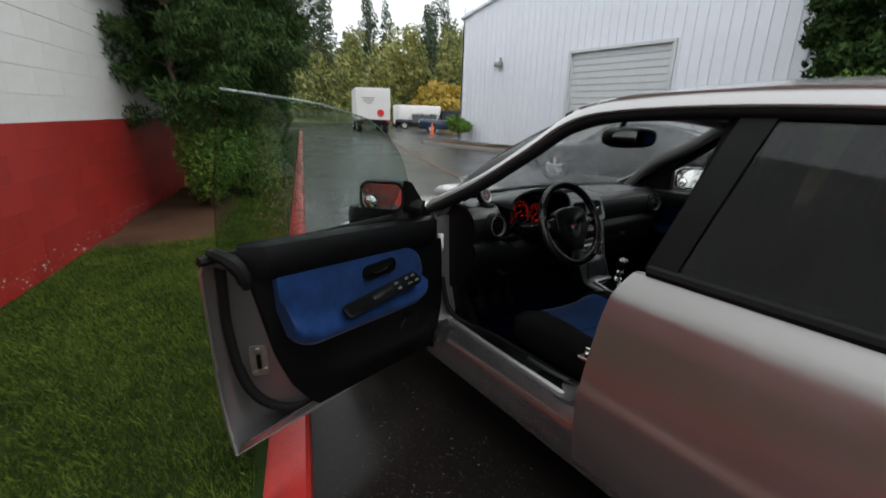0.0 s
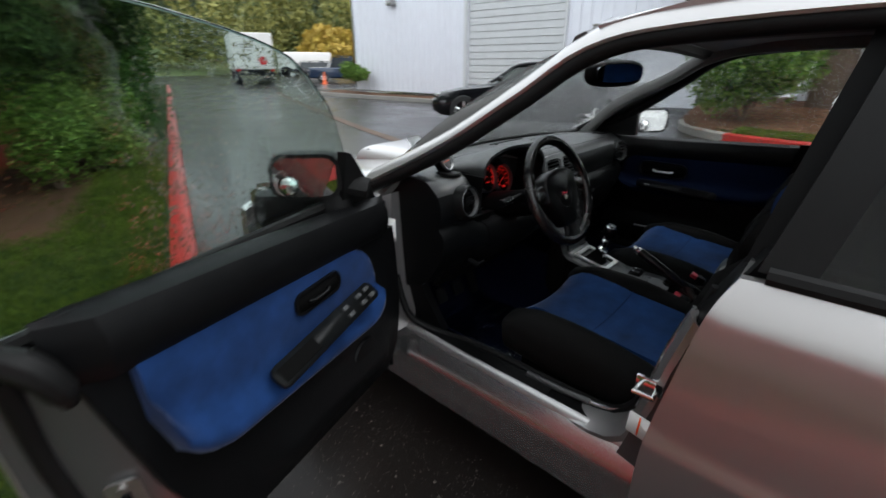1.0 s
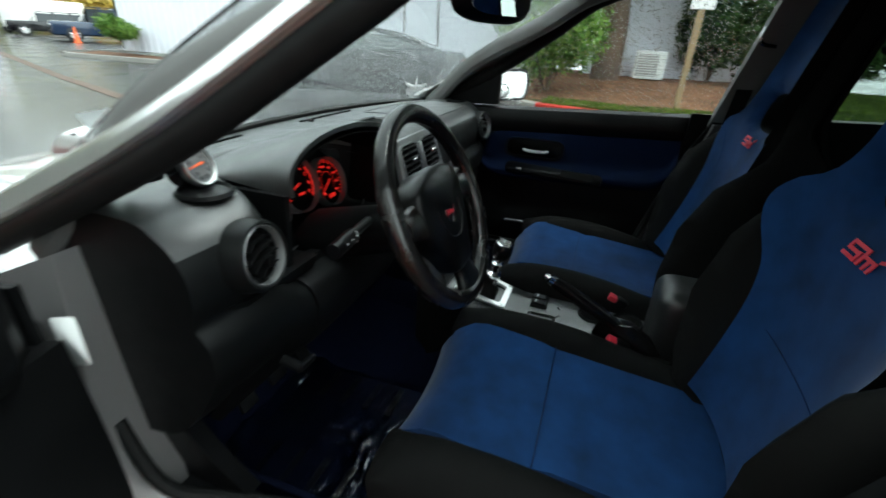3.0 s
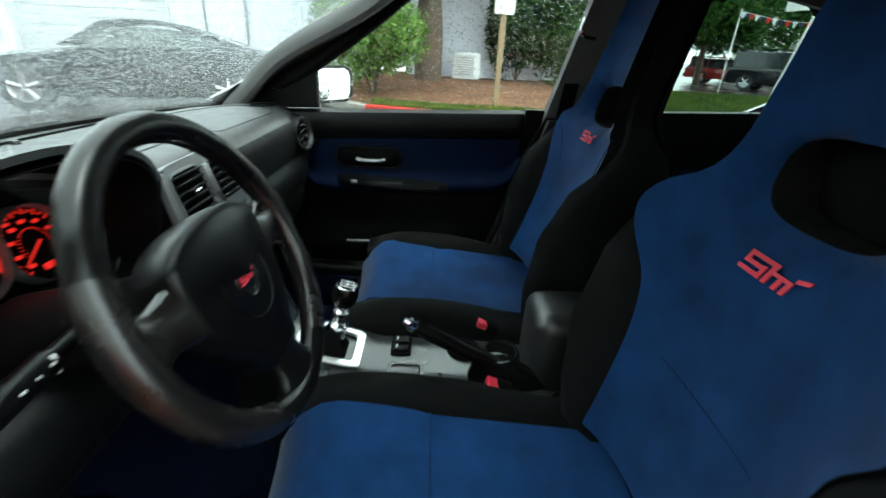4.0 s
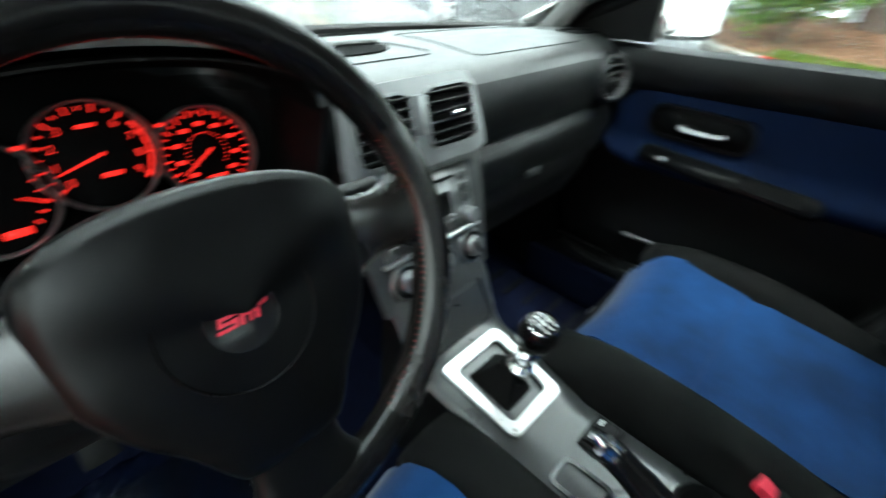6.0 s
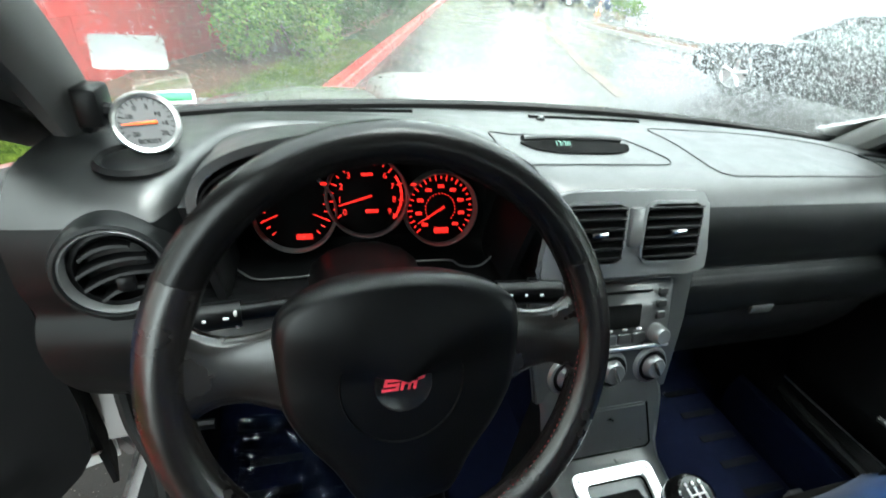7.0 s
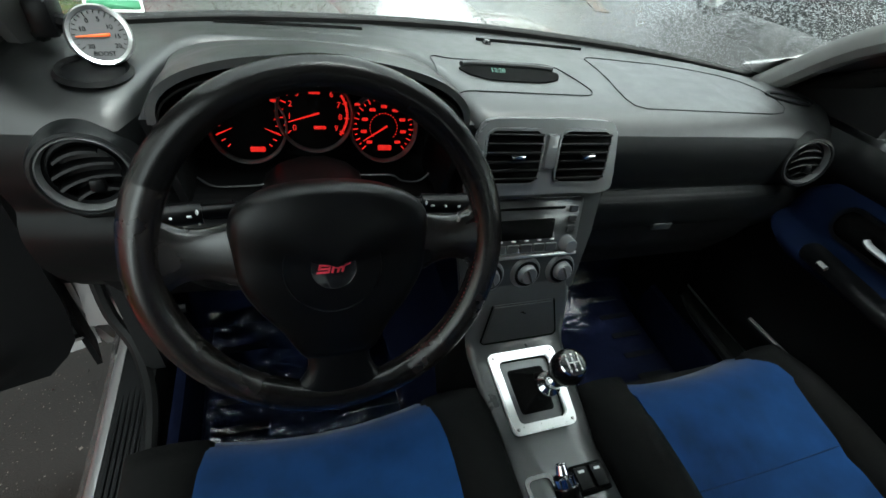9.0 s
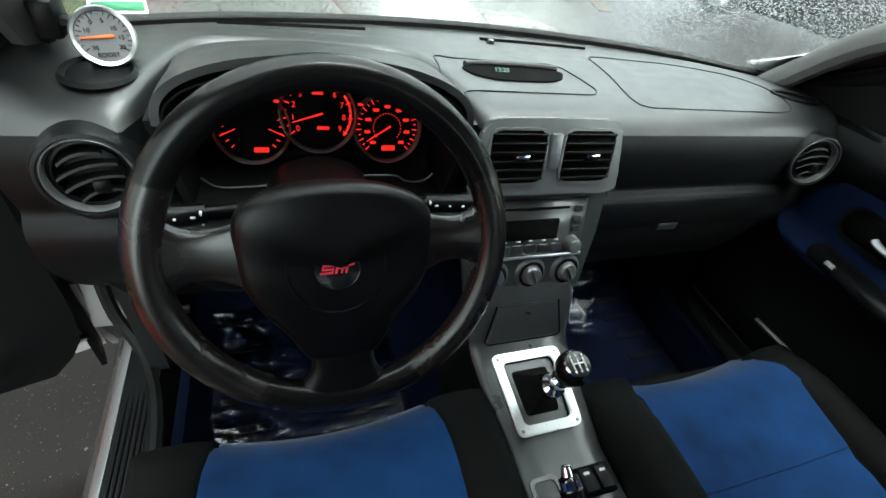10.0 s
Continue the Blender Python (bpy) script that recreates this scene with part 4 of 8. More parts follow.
rows = coons(v([(0.33, 0.90), (0.0, 0.92), (-0.50, 0.93)]), v([(0.085, 1.20), (-0.06, 1.281), (-0.295, 1.327), (-0.548, 1.347)]), v([(0.33, 0.90), (0.235, 1.045), (0.150, 1.145), (0.085, 1.20)]), v([(-0.50, 0.93), (-0.53, 1.15), (-0.548, 1.347)]), 20, 12)
slab(bm, [[DOOR @ Vector((-(half_width(p.y, p.z) - 0.014), p.y, p.z)) for p in r] for r in rows], tuple(DOOR.to_3x3() @ Vector((0.004, 0, 0))))
g = part("door_glass", bm, DOORGLASS, dd, "raised frameless window, faintly green and wet")
g.visible_shadow = False
bm = nb()
tube(bm, [DOOR @ Vector((-(half_width(p.y, p.z) - 0.012), p.y, p.z)) for p in rows[-1]], 0.0018, 6)
part("glass_edge", bm, GLASS_EDGE, g, "pale ground edge of the glass")
bm = nb()
tube(bm, [DOOR @ Vector((-(half_width(y, 0.94) - 0.012), y, belt(y) - 0.018)) for y in (0.4 - 0.95 * k / 10 for k in range(11))], 0.014, 8)
part("window_seal", bm, RUBBER, dd, "black belt-line window seal")
bm = nb()
slab(bm, [[DOOR @ Vector(p) for p in r] for r in coons([(-0.745, 0.40, 0.895), (-0.735, 0.215, 0.915)], [(-0.69, 0.205, 1.065), (-0.69, 0.185, 1.072)], [(-0.745, 0.40, 0.895), (-0.70, 0.27, 1.0), (-0.69, 0.205, 1.065)], [(-0.735, 0.215, 0.915), (-0.69, 0.185, 1.072)], 6, 6)], tuple(DOOR.to_3x3() @ Vector((-0.025, 0, 0))))
part("mirror_sail", bm, RUBBER, dd, "black mirror sail")
out_ax, fwd_ax = Vector((-0.73, 0.683, 0)), Vector((0.683, 0.73, 0))
mirror_m = Matrix((out_ax, fwd_ax, Vector((0, 0, 1)))).transposed() * 0.92
mirror_m = Matrix.Translation(Vector((-1.055, 0.336, 1.008)) - mirror_m @ Vector((0.155, 0, 0.075))) @ mirror_m.to_4x4()
door_mirror(dd, mirror_m, False)

# ---- cabin ----
bm = nb()
rows = []
for k in range(21):
    x = -0.63 + 1.26 * k / 20
    tun = math.exp(-(x / 0.13) ** 4)
    rows.append([(x, y, z + tun * h) for y, z, h in ((0.62, 0.62, 0.0), (0.55, 0.42, 0.10), (0.42, 0.275, 0.22), (0.1, 0.262, 0.20), (-0.3, 0.262, 0.18), (-0.62, 0.27, 0.18), (-0.75, 0.36, 0.08), (-1.5, 0.38, 0.06))])
slab(bm, rows, (0, 0, -0.01))
part("cabin_floor", bm, CARPET, car, "dark navy cabin carpet")
bm = nb()
box(bm, (0, 0.66, 0.57), (1.36, 0.04, 0.52), 0.01)
part("bulkhead", bm, VOID, car, "dark bulkhead behind the dashboard")
for s in (-1, 1):
    bm = nb()
    slab(bm, coons([(s * 0.62, 0.50, 0.30), (s * 0.62, 0.24, 0.40)], [(s * 0.66, 0.50, 0.80), (s * 0.66, 0.34, 0.80)], [(s * 0.62, 0.50, 0.30), (s * 0.66, 0.50, 0.80)], [(s * 0.62, 0.24, 0.40), (s * 0.655, 0.32, 0.6), (s * 0.66, 0.34, 0.80)], 6, 8), (s * 0.03, 0, 0))
    part("kick_panel", bm, DASH_LOW, car, "black kick panel")
    bm = nb()
    slab(bm, [[(s * x, 0.30 - 1.1 * k / 8, z) for x, z in ((0.606, 0.382), (0.596, 0.376), (0.588, 0.34), (0.584, 0.26))] for k in range(9)], (-s * 0.006, 0, 0))
    part("sill_carpet", bm, CARPET, car, "navy carpet along the sill")
# rumpled clear plastic film over the foot mats
for cx, cy, w, d in ((-0.37, 0.16, 0.40, 0.52), (0.37, 0.16, 0.40, 0.52)):
    bm = nb()
    box(bm, (cx, cy, 0.272), (w, d, 0.012), 0.005)
    mt = thing("floor_mat", "navy floor mat under rumpled clear plastic film", "floor mat", group="floor mats")
    part("mat", bm, CARPET, mt)
    bm = nb()
    rows = []
    for i in range(111):
        row = []
        for j in range(81):
            x, y = cx - w / 2 - 0.01 + (w + 0.02) * j / 80, cy - d / 2 - 0.02 + (d + 0.06) * i / 110
            q = Vector((x * 5, y * 15, 1.7))
            wr = (0.35 - abs(noise.noise(q * 1.6))) * 0.012 + max(0, 0.2 - abs(noise.noise(q * 3.1))) * 0.036 + max(0, 0.15 - abs(noise.noise(q * 6.0))) * 0.034
            edge = max(0, 1 - i / 20) * 0.015
            wr *= (0.55 + 0.60 * max(0.0, 1 - i / 22)) if cx < 0 else 0.15
            row.append((x, y, 0.283 + max(0.0, wr) * (1.0 + 1.6 * max(0, 1 - i / 25)) + edge + (0.02 * max(0, (y - 0.36) / 0.1) if y > 0.36 else 0)))
        rows.append(row)
    slab(bm, rows, (0, 0, 0.0012))
    f = part("plastic_film", bm, FILM, mt, "rumpled clear plastic film laid on the mat")
    f.visible_shadow = False
    bm = nb()
    for i in range(6):
        for j in range(2):
            box(bm, (cx - 0.13 + 0.26 * j, cy - 0.14 + i * 0.065, 0.2805), (0.10, 0.016, 0.002), 0.0005, 1)
    part("mat_print", bm, DASH_LOW, mt, "dark printed bars on the mat")

# ---- dashboard: a profile carried across the car ----
def dash_profile(x):
    end = max(0.0, (abs(x) - 0.52) / 0.17)
    back = 0.632 - 0.165 * (x / 0.70) ** 2
    hood_in = math.exp(-(((x + 0.330) / 0.196) ** 10))
    lip_y, lip_z = 0.212 + 0.02 * end ** 2, 0.934 - 0.014 * end
    p = [(back, 0.922), (0.47 - 0.06 * end, 0.938 - 0.006 * end), (0.37, 0.946 - 0.006 * end), (0.285, 0.946 - 0.008 * end), (lip_y + 0.024, lip_z + 0.004),
         (lip_y - 0.002, lip_z - 0.018), (lip_y - 0.016, lip_z - 0.050), (lip_y - 0.018, lip_z - 0.090), (lip_y - 0.010, lip_z - 0.125), (lip_y - 0.022, lip_z - 0.140),
         (lip_y - 0.030, lip_z - 0.165), (lip_y - 0.02, lip_z - 0.22), (lip_y + 0.03, lip_z - 0.30), (lip_y + 0.10, lip_z - 0.36), (0.45, lip_z - 0.37)]
    q = [(back, 0.922), (0.47, 0.945), (0.42, 0.953), (0.40, 0.955), (0.392, 0.95), (0.388, 0.94), (0.375, 0.885), (0.36, 0.82), (0.335, 0.785), (0.25, 0.778), (0.185, 0.765), (0.165, 0.72), (0.19, 0.65), (0.26, 0.60), (0.45, 0.56)]
    return [(a[0] * (1 - hood_in) + b[0] * hood_in, a[1] * (1 - hood_in) + b[1] * hood_in) for a, b in zip(p, q)]


bm = nb()
rows = []
for k in range(91):
    x = -0.69 + 1.38 * k / 90
    P = smoothline([Vector((x, *q)) for q in dash_profile(x)], 44)
    rows.append(P)
slab(bm, [r[:17] for r in rows], 0.006)


def dash_top(x, y):
    """Height of the dashboard's upper face."""
    P = [q for q in smoothline([Vector((x, *q)) for q in dash_profile(x)], 44)][:18]
    P.sort(key=lambda q: q.y)
    return float(np.interp(y, [q.y for q in P], [q.z for q in P]))


dash = part("dashboard", bm, DASH, car, "dark grey textured dashboard", angle=60)
bm = nb()
slab(bm, [r[16:] for r in rows], 0.006)
# shade below the dash lip is put into this darker copy of the plastic
part("fascia", bm, DASH_SHADED, dash, "lower fascia, darkened for shade", angle=60)
for s in (-1, 1):
    bm = nb()
    vs = [bm.verts.new(p) for p in rows[0 if s < 0 else -1]]
    bm.faces.new(vs)
    part("dash_end", bm, DASH_LOW, dash)
# instrument hood: an arched shell over the dials that melts into the dashboard behind
bm = nb()
hr = []
for v in range(10):
    t = v / 9
    hr.append([])
    for k in range(33):
        a = math.pi * k / 32
        c, s_ = -math.cos(a), math.sin(a)
        y = 0.186 + 0.018 * s_ + t * (0.275 - 0.09 * (1 - s_))
        fall = 1 - (t * t * (3 - 2 * t)) ** 0.85
        z = 0.930 + 0.078 * s_ ** 0.72 * fall + 0.016 * t
        hr[-1].append((-0.328 + 0.187 * c * (1 - 0.03 * t), y, z))
slab(bm, hr, 0.009)
part("instrument_hood", bm, DASH, dash, "arched instrument hood", angle=60)
# cheeks that carry the hood's ends down to the fascia
for s in (-1, 1):
    bm = nb()
    slab(bm, [[(-0.328 + s * (0.185 - 0.014 * t), 0.190 + 0.02 * t + (0.165 - 0.02 * t) * k / 6, 0.934 - 0.134 * t) for k in range(7)] for t in (0, 0.25, 0.5, 0.75, 1)], (s * 0.010, 0, 0))
    part("hood_cheek", bm, DASH_LOW, dash, "black side of the instrument hood")
# dark sheet that paints the shade under the hood, and the shroud below the dials
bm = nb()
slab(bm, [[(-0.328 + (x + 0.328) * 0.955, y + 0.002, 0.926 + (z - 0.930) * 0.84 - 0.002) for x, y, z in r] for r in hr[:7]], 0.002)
part("hood_shade", bm, VOID, dash, "dark sheet painting the shade under the hood")
bm = nb()
rows = []
for k in range(17):
    x = -0.330 - 0.172 + 0.344 * k / 16
    P = smoothline([Vector((x, *q)) for q in dash_profile(x)], 44)[17:36]
    rows.append([p + Vector((0, -0.006, 0.004)) for p in P])
slab(bm, rows, 0.002)
part("cluster_shroud", bm, DASH_LOW, dash, "black shroud round the column")
bm = nb()
vs = [bm.verts.new((-0.331 - 0.170 * math.cos(math.pi * k / 16), 0.345, 0.785 + 0.172 * math.sin(math.pi * k / 16) ** 0.6)) for k in range(17)]
bm.faces.new(vs)
part("cluster_backing", bm, VOID, dash, "black instrument panel")


def dial(cx, cz, r, a0, a1, marks, needle_deg, extra):
    """A round gauge: rim, face, lit marks, needle, lit numerals drawn as short bars."""
    m = facing((cx, 0.308, cz), (0.0, -0.95, 0.30))
    bm = nb()
    lathe(bm, [(r, -0.02), (r + 0.001, 0.0), (r + 0.0022, 0.002), (r + 0.0038, 0.0), (r + 0.0045, -0.02)], m, 40)
    g = part("gauge", bm, SILVER, dash, "round gauge with a grey rim and red lit marks")
    bm = nb()
    plate(bm, [(r * math.cos(radians(a)), r * math.sin(radians(a))) for a in range(0, 360, 9)], 0.002, m @ Matrix.Translation((0, 0, -0.014)))
    part("gauge_face", bm, VOID, g)
    for k in range(marks):
        bm = nb()
        a = radians(a0 + (a1 - a0) * k / (marks - 1))
        big = k % 2 == 0
        q = m @ Matrix.Translation((0.90 * r * math.cos(a), 0.90 * r * math.sin(a), -0.0105)) @ Matrix.Rotation(a, 4, 'Z')
        box(bm, (0, 0, 0), (0.008 if big else 0.004, 0.0018, 0.001))
        bmesh.ops.transform(bm, matrix=q, verts=bm.verts)
        part("gauge_mark", bm, GLOW_RED, g)
    if needle_deg is None:
        return g, m
    bm = nb()
    a = radians(needle_deg)
    q = m @ Matrix.Rotation(a, 4, 'Z')
    plate(bm, [(-0.006, -0.0016), (r * 0.78, -0.0006), (r * 0.78, 0.0006), (-0.006, 0.0016)], 0.0015, q @ Matrix.Translation((0, 0, -0.008)))
    part("needle", bm, GLOW_RED, g, "red needle")
    return g, m


def lettering(body, size, m, material, parent, name="numeral", depth=0.0006):
    cu = bpy.data.curves.new(name, 'FONT')
    cu.body, cu.size, cu.extrude = body, size, depth
    cu.align_x, cu.align_y = 'CENTER', 'CENTER'
    ob = bpy.data.objects.new("tmp", cu)
    scene.collection.objects.link(ob)
    me = bpy.data.meshes.new_from_object(ob.evaluated_get(bpy.context.evaluated_depsgraph_get()))
    bpy.data.objects.remove(ob)
    me.materials.append(material)
    o = new(name, me)
    while parent.parent and parent.parent.parent:
        parent = parent.parent
    o.parent = parent
    o.matrix_local = m
    return o


g1, m1 = dial(-0.425, 0.862, 0.0500, 150, 30, 2, None, 0)
for a0, n_ in ((165, 5), (15, 5)):
    for k in range(n_):
        bm = nb()
        a = radians(a0 + (k * 15 if a0 > 90 else -k * 15))
        q = m1 @ Matrix.Translation((0.040 * math.cos(a), 0.040 * math.sin(a), -0.0105)) @ Matrix.Rotation(a, 4, 'Z')
        box(bm, (0, 0, 0), (0.006, 0.0016, 0.001))
        bmesh.ops.transform(bm, matrix=q, verts=bm.verts)
        part("gauge_mark", bm, GLOW_RED, g1)
for px, py, an in ((-0.033, -0.008, 25), (0.033, -0.008, 155)):
    bm = nb()
    q = m1 @ Matrix.Translation((px, py, -0.009)) @ Matrix.Rotation(radians(an), 4, 'Z')
    plate(bm, [(-0.012, -0.001), (0.012, -0.0006), (0.012, 0.0006), (-0.012, 0.001)], 0.001, q)
    part("needle", bm, GLOW_RED, g1)
bm = nb()
plate(bm, rrect(0.021, 0.0075, 0.001, 1, 0.010, -0.034), 0.001, m1 @ Matrix.Translation((0, 0, -0.011)))
part("readout", bm, GLOW_RED, g1, "red lit readout")
g2, m2 = dial(-0.331, 0.883, 0.0520, 215, -35, 19, 197, 0)
for ch, a in (("0", 215), ("1", 187), ("2", 159), ("3", 131), ("6", 49), ("7", 21), ("8", -7), ("9", -35)):
    lettering(ch, 0.0115, m2 @ Matrix.Translation((0.037 * math.cos(radians(a)), 0.037 * math.sin(radians(a)), -0.011)), GLOW_RED, g2)
for k in range(7):
    bm = nb()
    a = radians(30 - 11 * k)
    plate(bm, [(0.049 * math.cos(a + e), 0.049 * math.sin(a + e)) for e in (-0.09, 0.09)] + [(0.0455 * math.cos(a + e), 0.0455 * math.sin(a + e)) for e in (0.09, -0.09)], 0.001, m2 @ Matrix.Translation((0, 0, -0.0112)))
    part("red_band", bm, GLOW_RED, g2)
bm = nb()
plate(bm, rrect(0.016, 0.004, 0.001, 1, 0, 0.030), 0.001, m2 @ Matrix.Translation((0, 0, -0.0112)))
part("warning_light", bm, GLOW_RED, g2)
bm = nb()
plate(bm, rrect(0.018, 0.005, 0.001, 1, 0.006, -0.02), 0.001, m2 @ Matrix.Translation((0, 0, -0.0112)))
part("readout", bm, GLOW_RED, g2, "red lit readout")
g3, m3 = dial(-0.226, 0.862, 0.0500, 225, -45, 27, 212, 0)
for k in range(9):
    a = radians(225 - 270 * k / 8)
    bm = nb()
    plate(bm, rrect(0.0095, 0.0048, 0.001, 1, 0.0325 * math.cos(a), 0.0325 * math.sin(a)), 0.001, m3 @ Matrix.Translation((0, 0, -0.0112)))
    part("numeral", bm, GLOW_RED, g3)
bm = nb()
plate(bm, rrect(0.022, 0.0085, 0.001, 1, 0.002, -0.032), 0.001, m3 @ Matrix.Translation((0, 0, -0.0115)))
part("readout", bm, GLOW_RED, g3, "red lit readout")
for k in range(22):
    bm = nb()
    a = radians(220 - 260 * k / 21)
    plate(bm, rrect(0.0015, 0.002, 0.0005, 1, 0.022 * math.cos(a), 0.022 * math.sin(a)), 0.001, m3 @ Matrix.Translation((0, 0, -0.0115)))
    part("gauge_mark", bm, GLOW_RED, g3)
for x, z in ((-0.388, 0.906), (-0.272, 0.904)):
    bm = nb()
    box(bm, (x, 0.303, z), (0.008, 0.002, 0.004), 0.0008, 1)
    part("warning_light", bm, GLOW_RED, dash, "small red warning light")
bm = nb()
pl = [(-0.490, 0.800), (-0.472, 0.784), (-0.44, 0.783), (-0.408, 0.785), (-0.393, 0.796), (-0.36, 0.798), (-0.30, 0.798), (-0.25, 0.798), (-0.223, 0.796), (-0.208, 0.785), (-0.18, 0.784), (-0.165, 0.80)]
tube(bm, [(x * 1.05 + 0.018, 0.268, z + 0.006) for x, z in pl], 0.0016, 6, n=40)
part("cluster_trim", bm, GREY, dash, "thin grey line below the dials")

# ---- vents ----
def round_vent(c, normal, r=0.040):
    m = facing(c, normal)
    bm = nb()
    lathe(bm, [(r * 1.06, -0.016), (r * 1.10, 0.001), (r * 1.15, 0.005), (r * 1.24, 0.004), (r * 1.32, -0.004), (r * 1.38, -0.030)], m, 44)
    v = part("air_vent", bm, DASH_FACE, dash, "round air vent in a dark pod with a satin ring")
    bm = nb()
    lathe(bm, [(r * 1.00, -0.012), (r * 1.02, 0.000), (r * 1.06, 0.0035), (r * 1.11, 0.0015), (r * 1.12, -0.006)], m, 44)
    part("vent_ring", bm, SILVER, v, "satin silver ring")
    bm = nb()
    lathe(bm, [(r * 0.78, -0.032), (r * 0.80, -0.008), (r * 0.84, -0.005), (r * 0.88, -0.008), (r * 1.01, -0.009)], m, 40)
    part("vent_collar", bm, HUB, v)
    bm = nb()
    lathe(bm, [(0, -0.028), (r * 0.8, -0.028)], m, 24)
    part("vent_recess", bm, VOID, v)
    for k in range(4):
        yy = (k - 1.5) * r * 0.38
        bm = nb()
        rows = []
        for j in range(13):
            u = j / 6 - 1
            w = math.sqrt(max(1e-5, (r * 0.79) ** 2 - yy * yy))
            x = u * w
            bow = yy + 0.006 * (1 - u * u) - 0.003
            rows.append([m @ Matrix.Rotation(radians(14), 4, 'Z') @ Vector((x, bow + dy, dz)) for dy, dz in ((-0.0012, 0.001), (0.0018, 0.0), (0.0045, -0.018), (0.0025, -0.018))])
        grid(bm, rows, close_v=True, cap=True)
        bmesh.ops.recalc_face_normals(bm, faces=bm.faces)
        part("louvre", bm, HUB, v)
    bm = nb()
    box(bm, (0, 0, 0), (0.016, 0.016, 0.012), 0.004)
    bmesh.ops.transform(bm, matrix=m @ Matrix.Translation((0.008, -0.012, 0.0)), verts=bm.verts)
    part("vent_tab", bm, HUB, v)


round_vent((-0.588, 0.184, 0.869), (0.10, -0.97, 0.18))
round_vent((0.588, 0.182, 0.869), (-0.24, -0.95, 0.18))

# ---- centre stack: vent panel, clock pod, radio, heater knobs ----
STACK = facing((0.002, 0.198, 0.884), (0, -0.955, 0.295))
bm = nb()
out = smoothline([(-0.121, 0.022), (-0.116, 0.042), (-0.100, 0.051), (-0.06, 0.053), (0, 0.0535), (0.06, 0.053), (0.100, 0.051), (0.116, 0.042), (0.121, 0.022), (0.127, -0.02), (0.130, -0.062), (0.06, -0.063), (0, -0.0635), (-0.06, -0.063), (-0.130, -0.062), (-0.127, -0.02), (-0.121, 0.022)], 65)[:-1]
out = [(p[0], p[1]) for p in out]
plate(bm, out, 0.012, STACK @ Matrix.Translation((0, 0, -0.004)))
bmesh.ops.bevel(bm, geom=[e for e in bm.edges], offset=0.004, segments=2, affect='EDGES')
vp = part("vent_panel", bm, SILVER, dash, "satin silver centre vent panel")
for sx in (-1, 1):
    cx = sx * 0.061
    bm = nb()
    ow, iw = rrect(0.098, 0.086, 0.018, 4, cx, -0.003), rrect(0.091, 0.079, 0.015, 4, cx, -0.003)
    ring_plate(bm, ow, iw, 0.006, STACK @ Matrix.Translation((0, 0, 0.006)))
    part("vent_rim", bm, SILVER, vp)
    bm = nb()
    plate(bm, rrect(0.092, 0.080, 0.014, 3, cx, -0.003), 0.001, STACK @ Matrix.Translation((0, 0, 0.0081)))
    part("vent_recess", bm, VOID, vp)
    for k in range(6):
        bm = nb()
        box(bm, (0, 0, 0), (0.089, 0.0035, 0.008), 0.001, 1)
        bmesh.ops.transform(bm, matrix=STACK @ Matrix.Translation((cx, -0.036 + 0.0132 * k, 0.0115)) @ Matrix.Rotation(radians(-28), 4, 'X'), verts=bm.verts)
        part("louvre", bm, HUB, vp)
    bm = nb()
    box(bm, (0, 0, 0), (0.024, 0.007, 0.008), 0.002)
    bmesh.ops.transform(bm, matrix=STACK @ Matrix.Translation((cx + 0.004, -0.001, 0.0165)), verts=bm.verts)
    part("vent_tab", bm, CHROME, vp, "bright vent tab")
bm = nb()
box(bm, (0, 0, 0), (0.019, 0.052, 0.012), 0.003)
bmesh.ops.transform(bm, matrix=STACK @ Matrix.Translation((0.0, 0.006, 0.010)), verts=bm.verts)
part("hazard_button", bm, SILVER, vp, "hazard light button")
bm = nb()
plate(bm, [(-0.005, -0.004), (0.005, -0.004), (0, 0.005)], 0.001, STACK @ Matrix.Translation((0, 0.004, 0.0148)))
part("hazard_mark", bm, RED_PLASTIC, vp)
# clock pod on top
bm = nb()
def along(pts, step=0.012):
    """Points at close steps along straight pieces."""
    out = []
    for (x0, y0), (x1, y1) in zip(pts, pts[1:]):
        n_ = max(1, int(math.hypot(x1 - x0, y1 - y0) / step))
        out += [(x0 + (x1 - x0) * k / n_, y0 + (y1 - y0) * k / n_) for k in range(n_)]
    return out + [pts[-1]]


P = [(x + 0.22 * (0.335 - y) * (x > 0), y) for x, y in rrect(0.250, 0.125, 0.026, 6, -0.022, 0.335)]
tube(bm, [(x, y, dash_top(x, y) + 0.0006) for x, y in along(P + P[:1])], 0.0010, 5)
part("clock_pod_line", bm, DASH_LOW, dash, "panel gap round the clock pod")
bm = nb()
rows = []
for i in range(9):
    t = i / 8
    w = (0.097 - 0.020 * t) * (1 - 0.12 * abs(2 * t - 1) ** 4)
    rows.append([(-0.014 + s * w, 0.366 - 0.058 * t + 0.010 * abs(s) ** 4 * (2 * t - 1), 0) for s in (k / 10 - 1 for k in range(21))])
rows = [[(x, y, dash_top(x, y) + 0.0022) for x, y, _ in r] for r in rows]
slab(bm, rows, (0, 0, -0.004))
part("clock_window", bm, VOID, dash, "dark clock window")
bm = nb()
tube(bm, [(x, y + 0.003, z + 0.003) for x, y, z in rows[0]], 0.0045, 8)
part("clock_brow", bm, DASH, dash, "brow over the clock window")
lettering("12:20", 0.012, facing((-0.04, 0.342, dash_top(-0.04, 0.342) + 0.004), (0, -0.42, 0.9), (0, 1, 0)), GLOW_CLOCK, dash, "clock_digits")
# airbag cover line on the passenger's side
bm = nb()
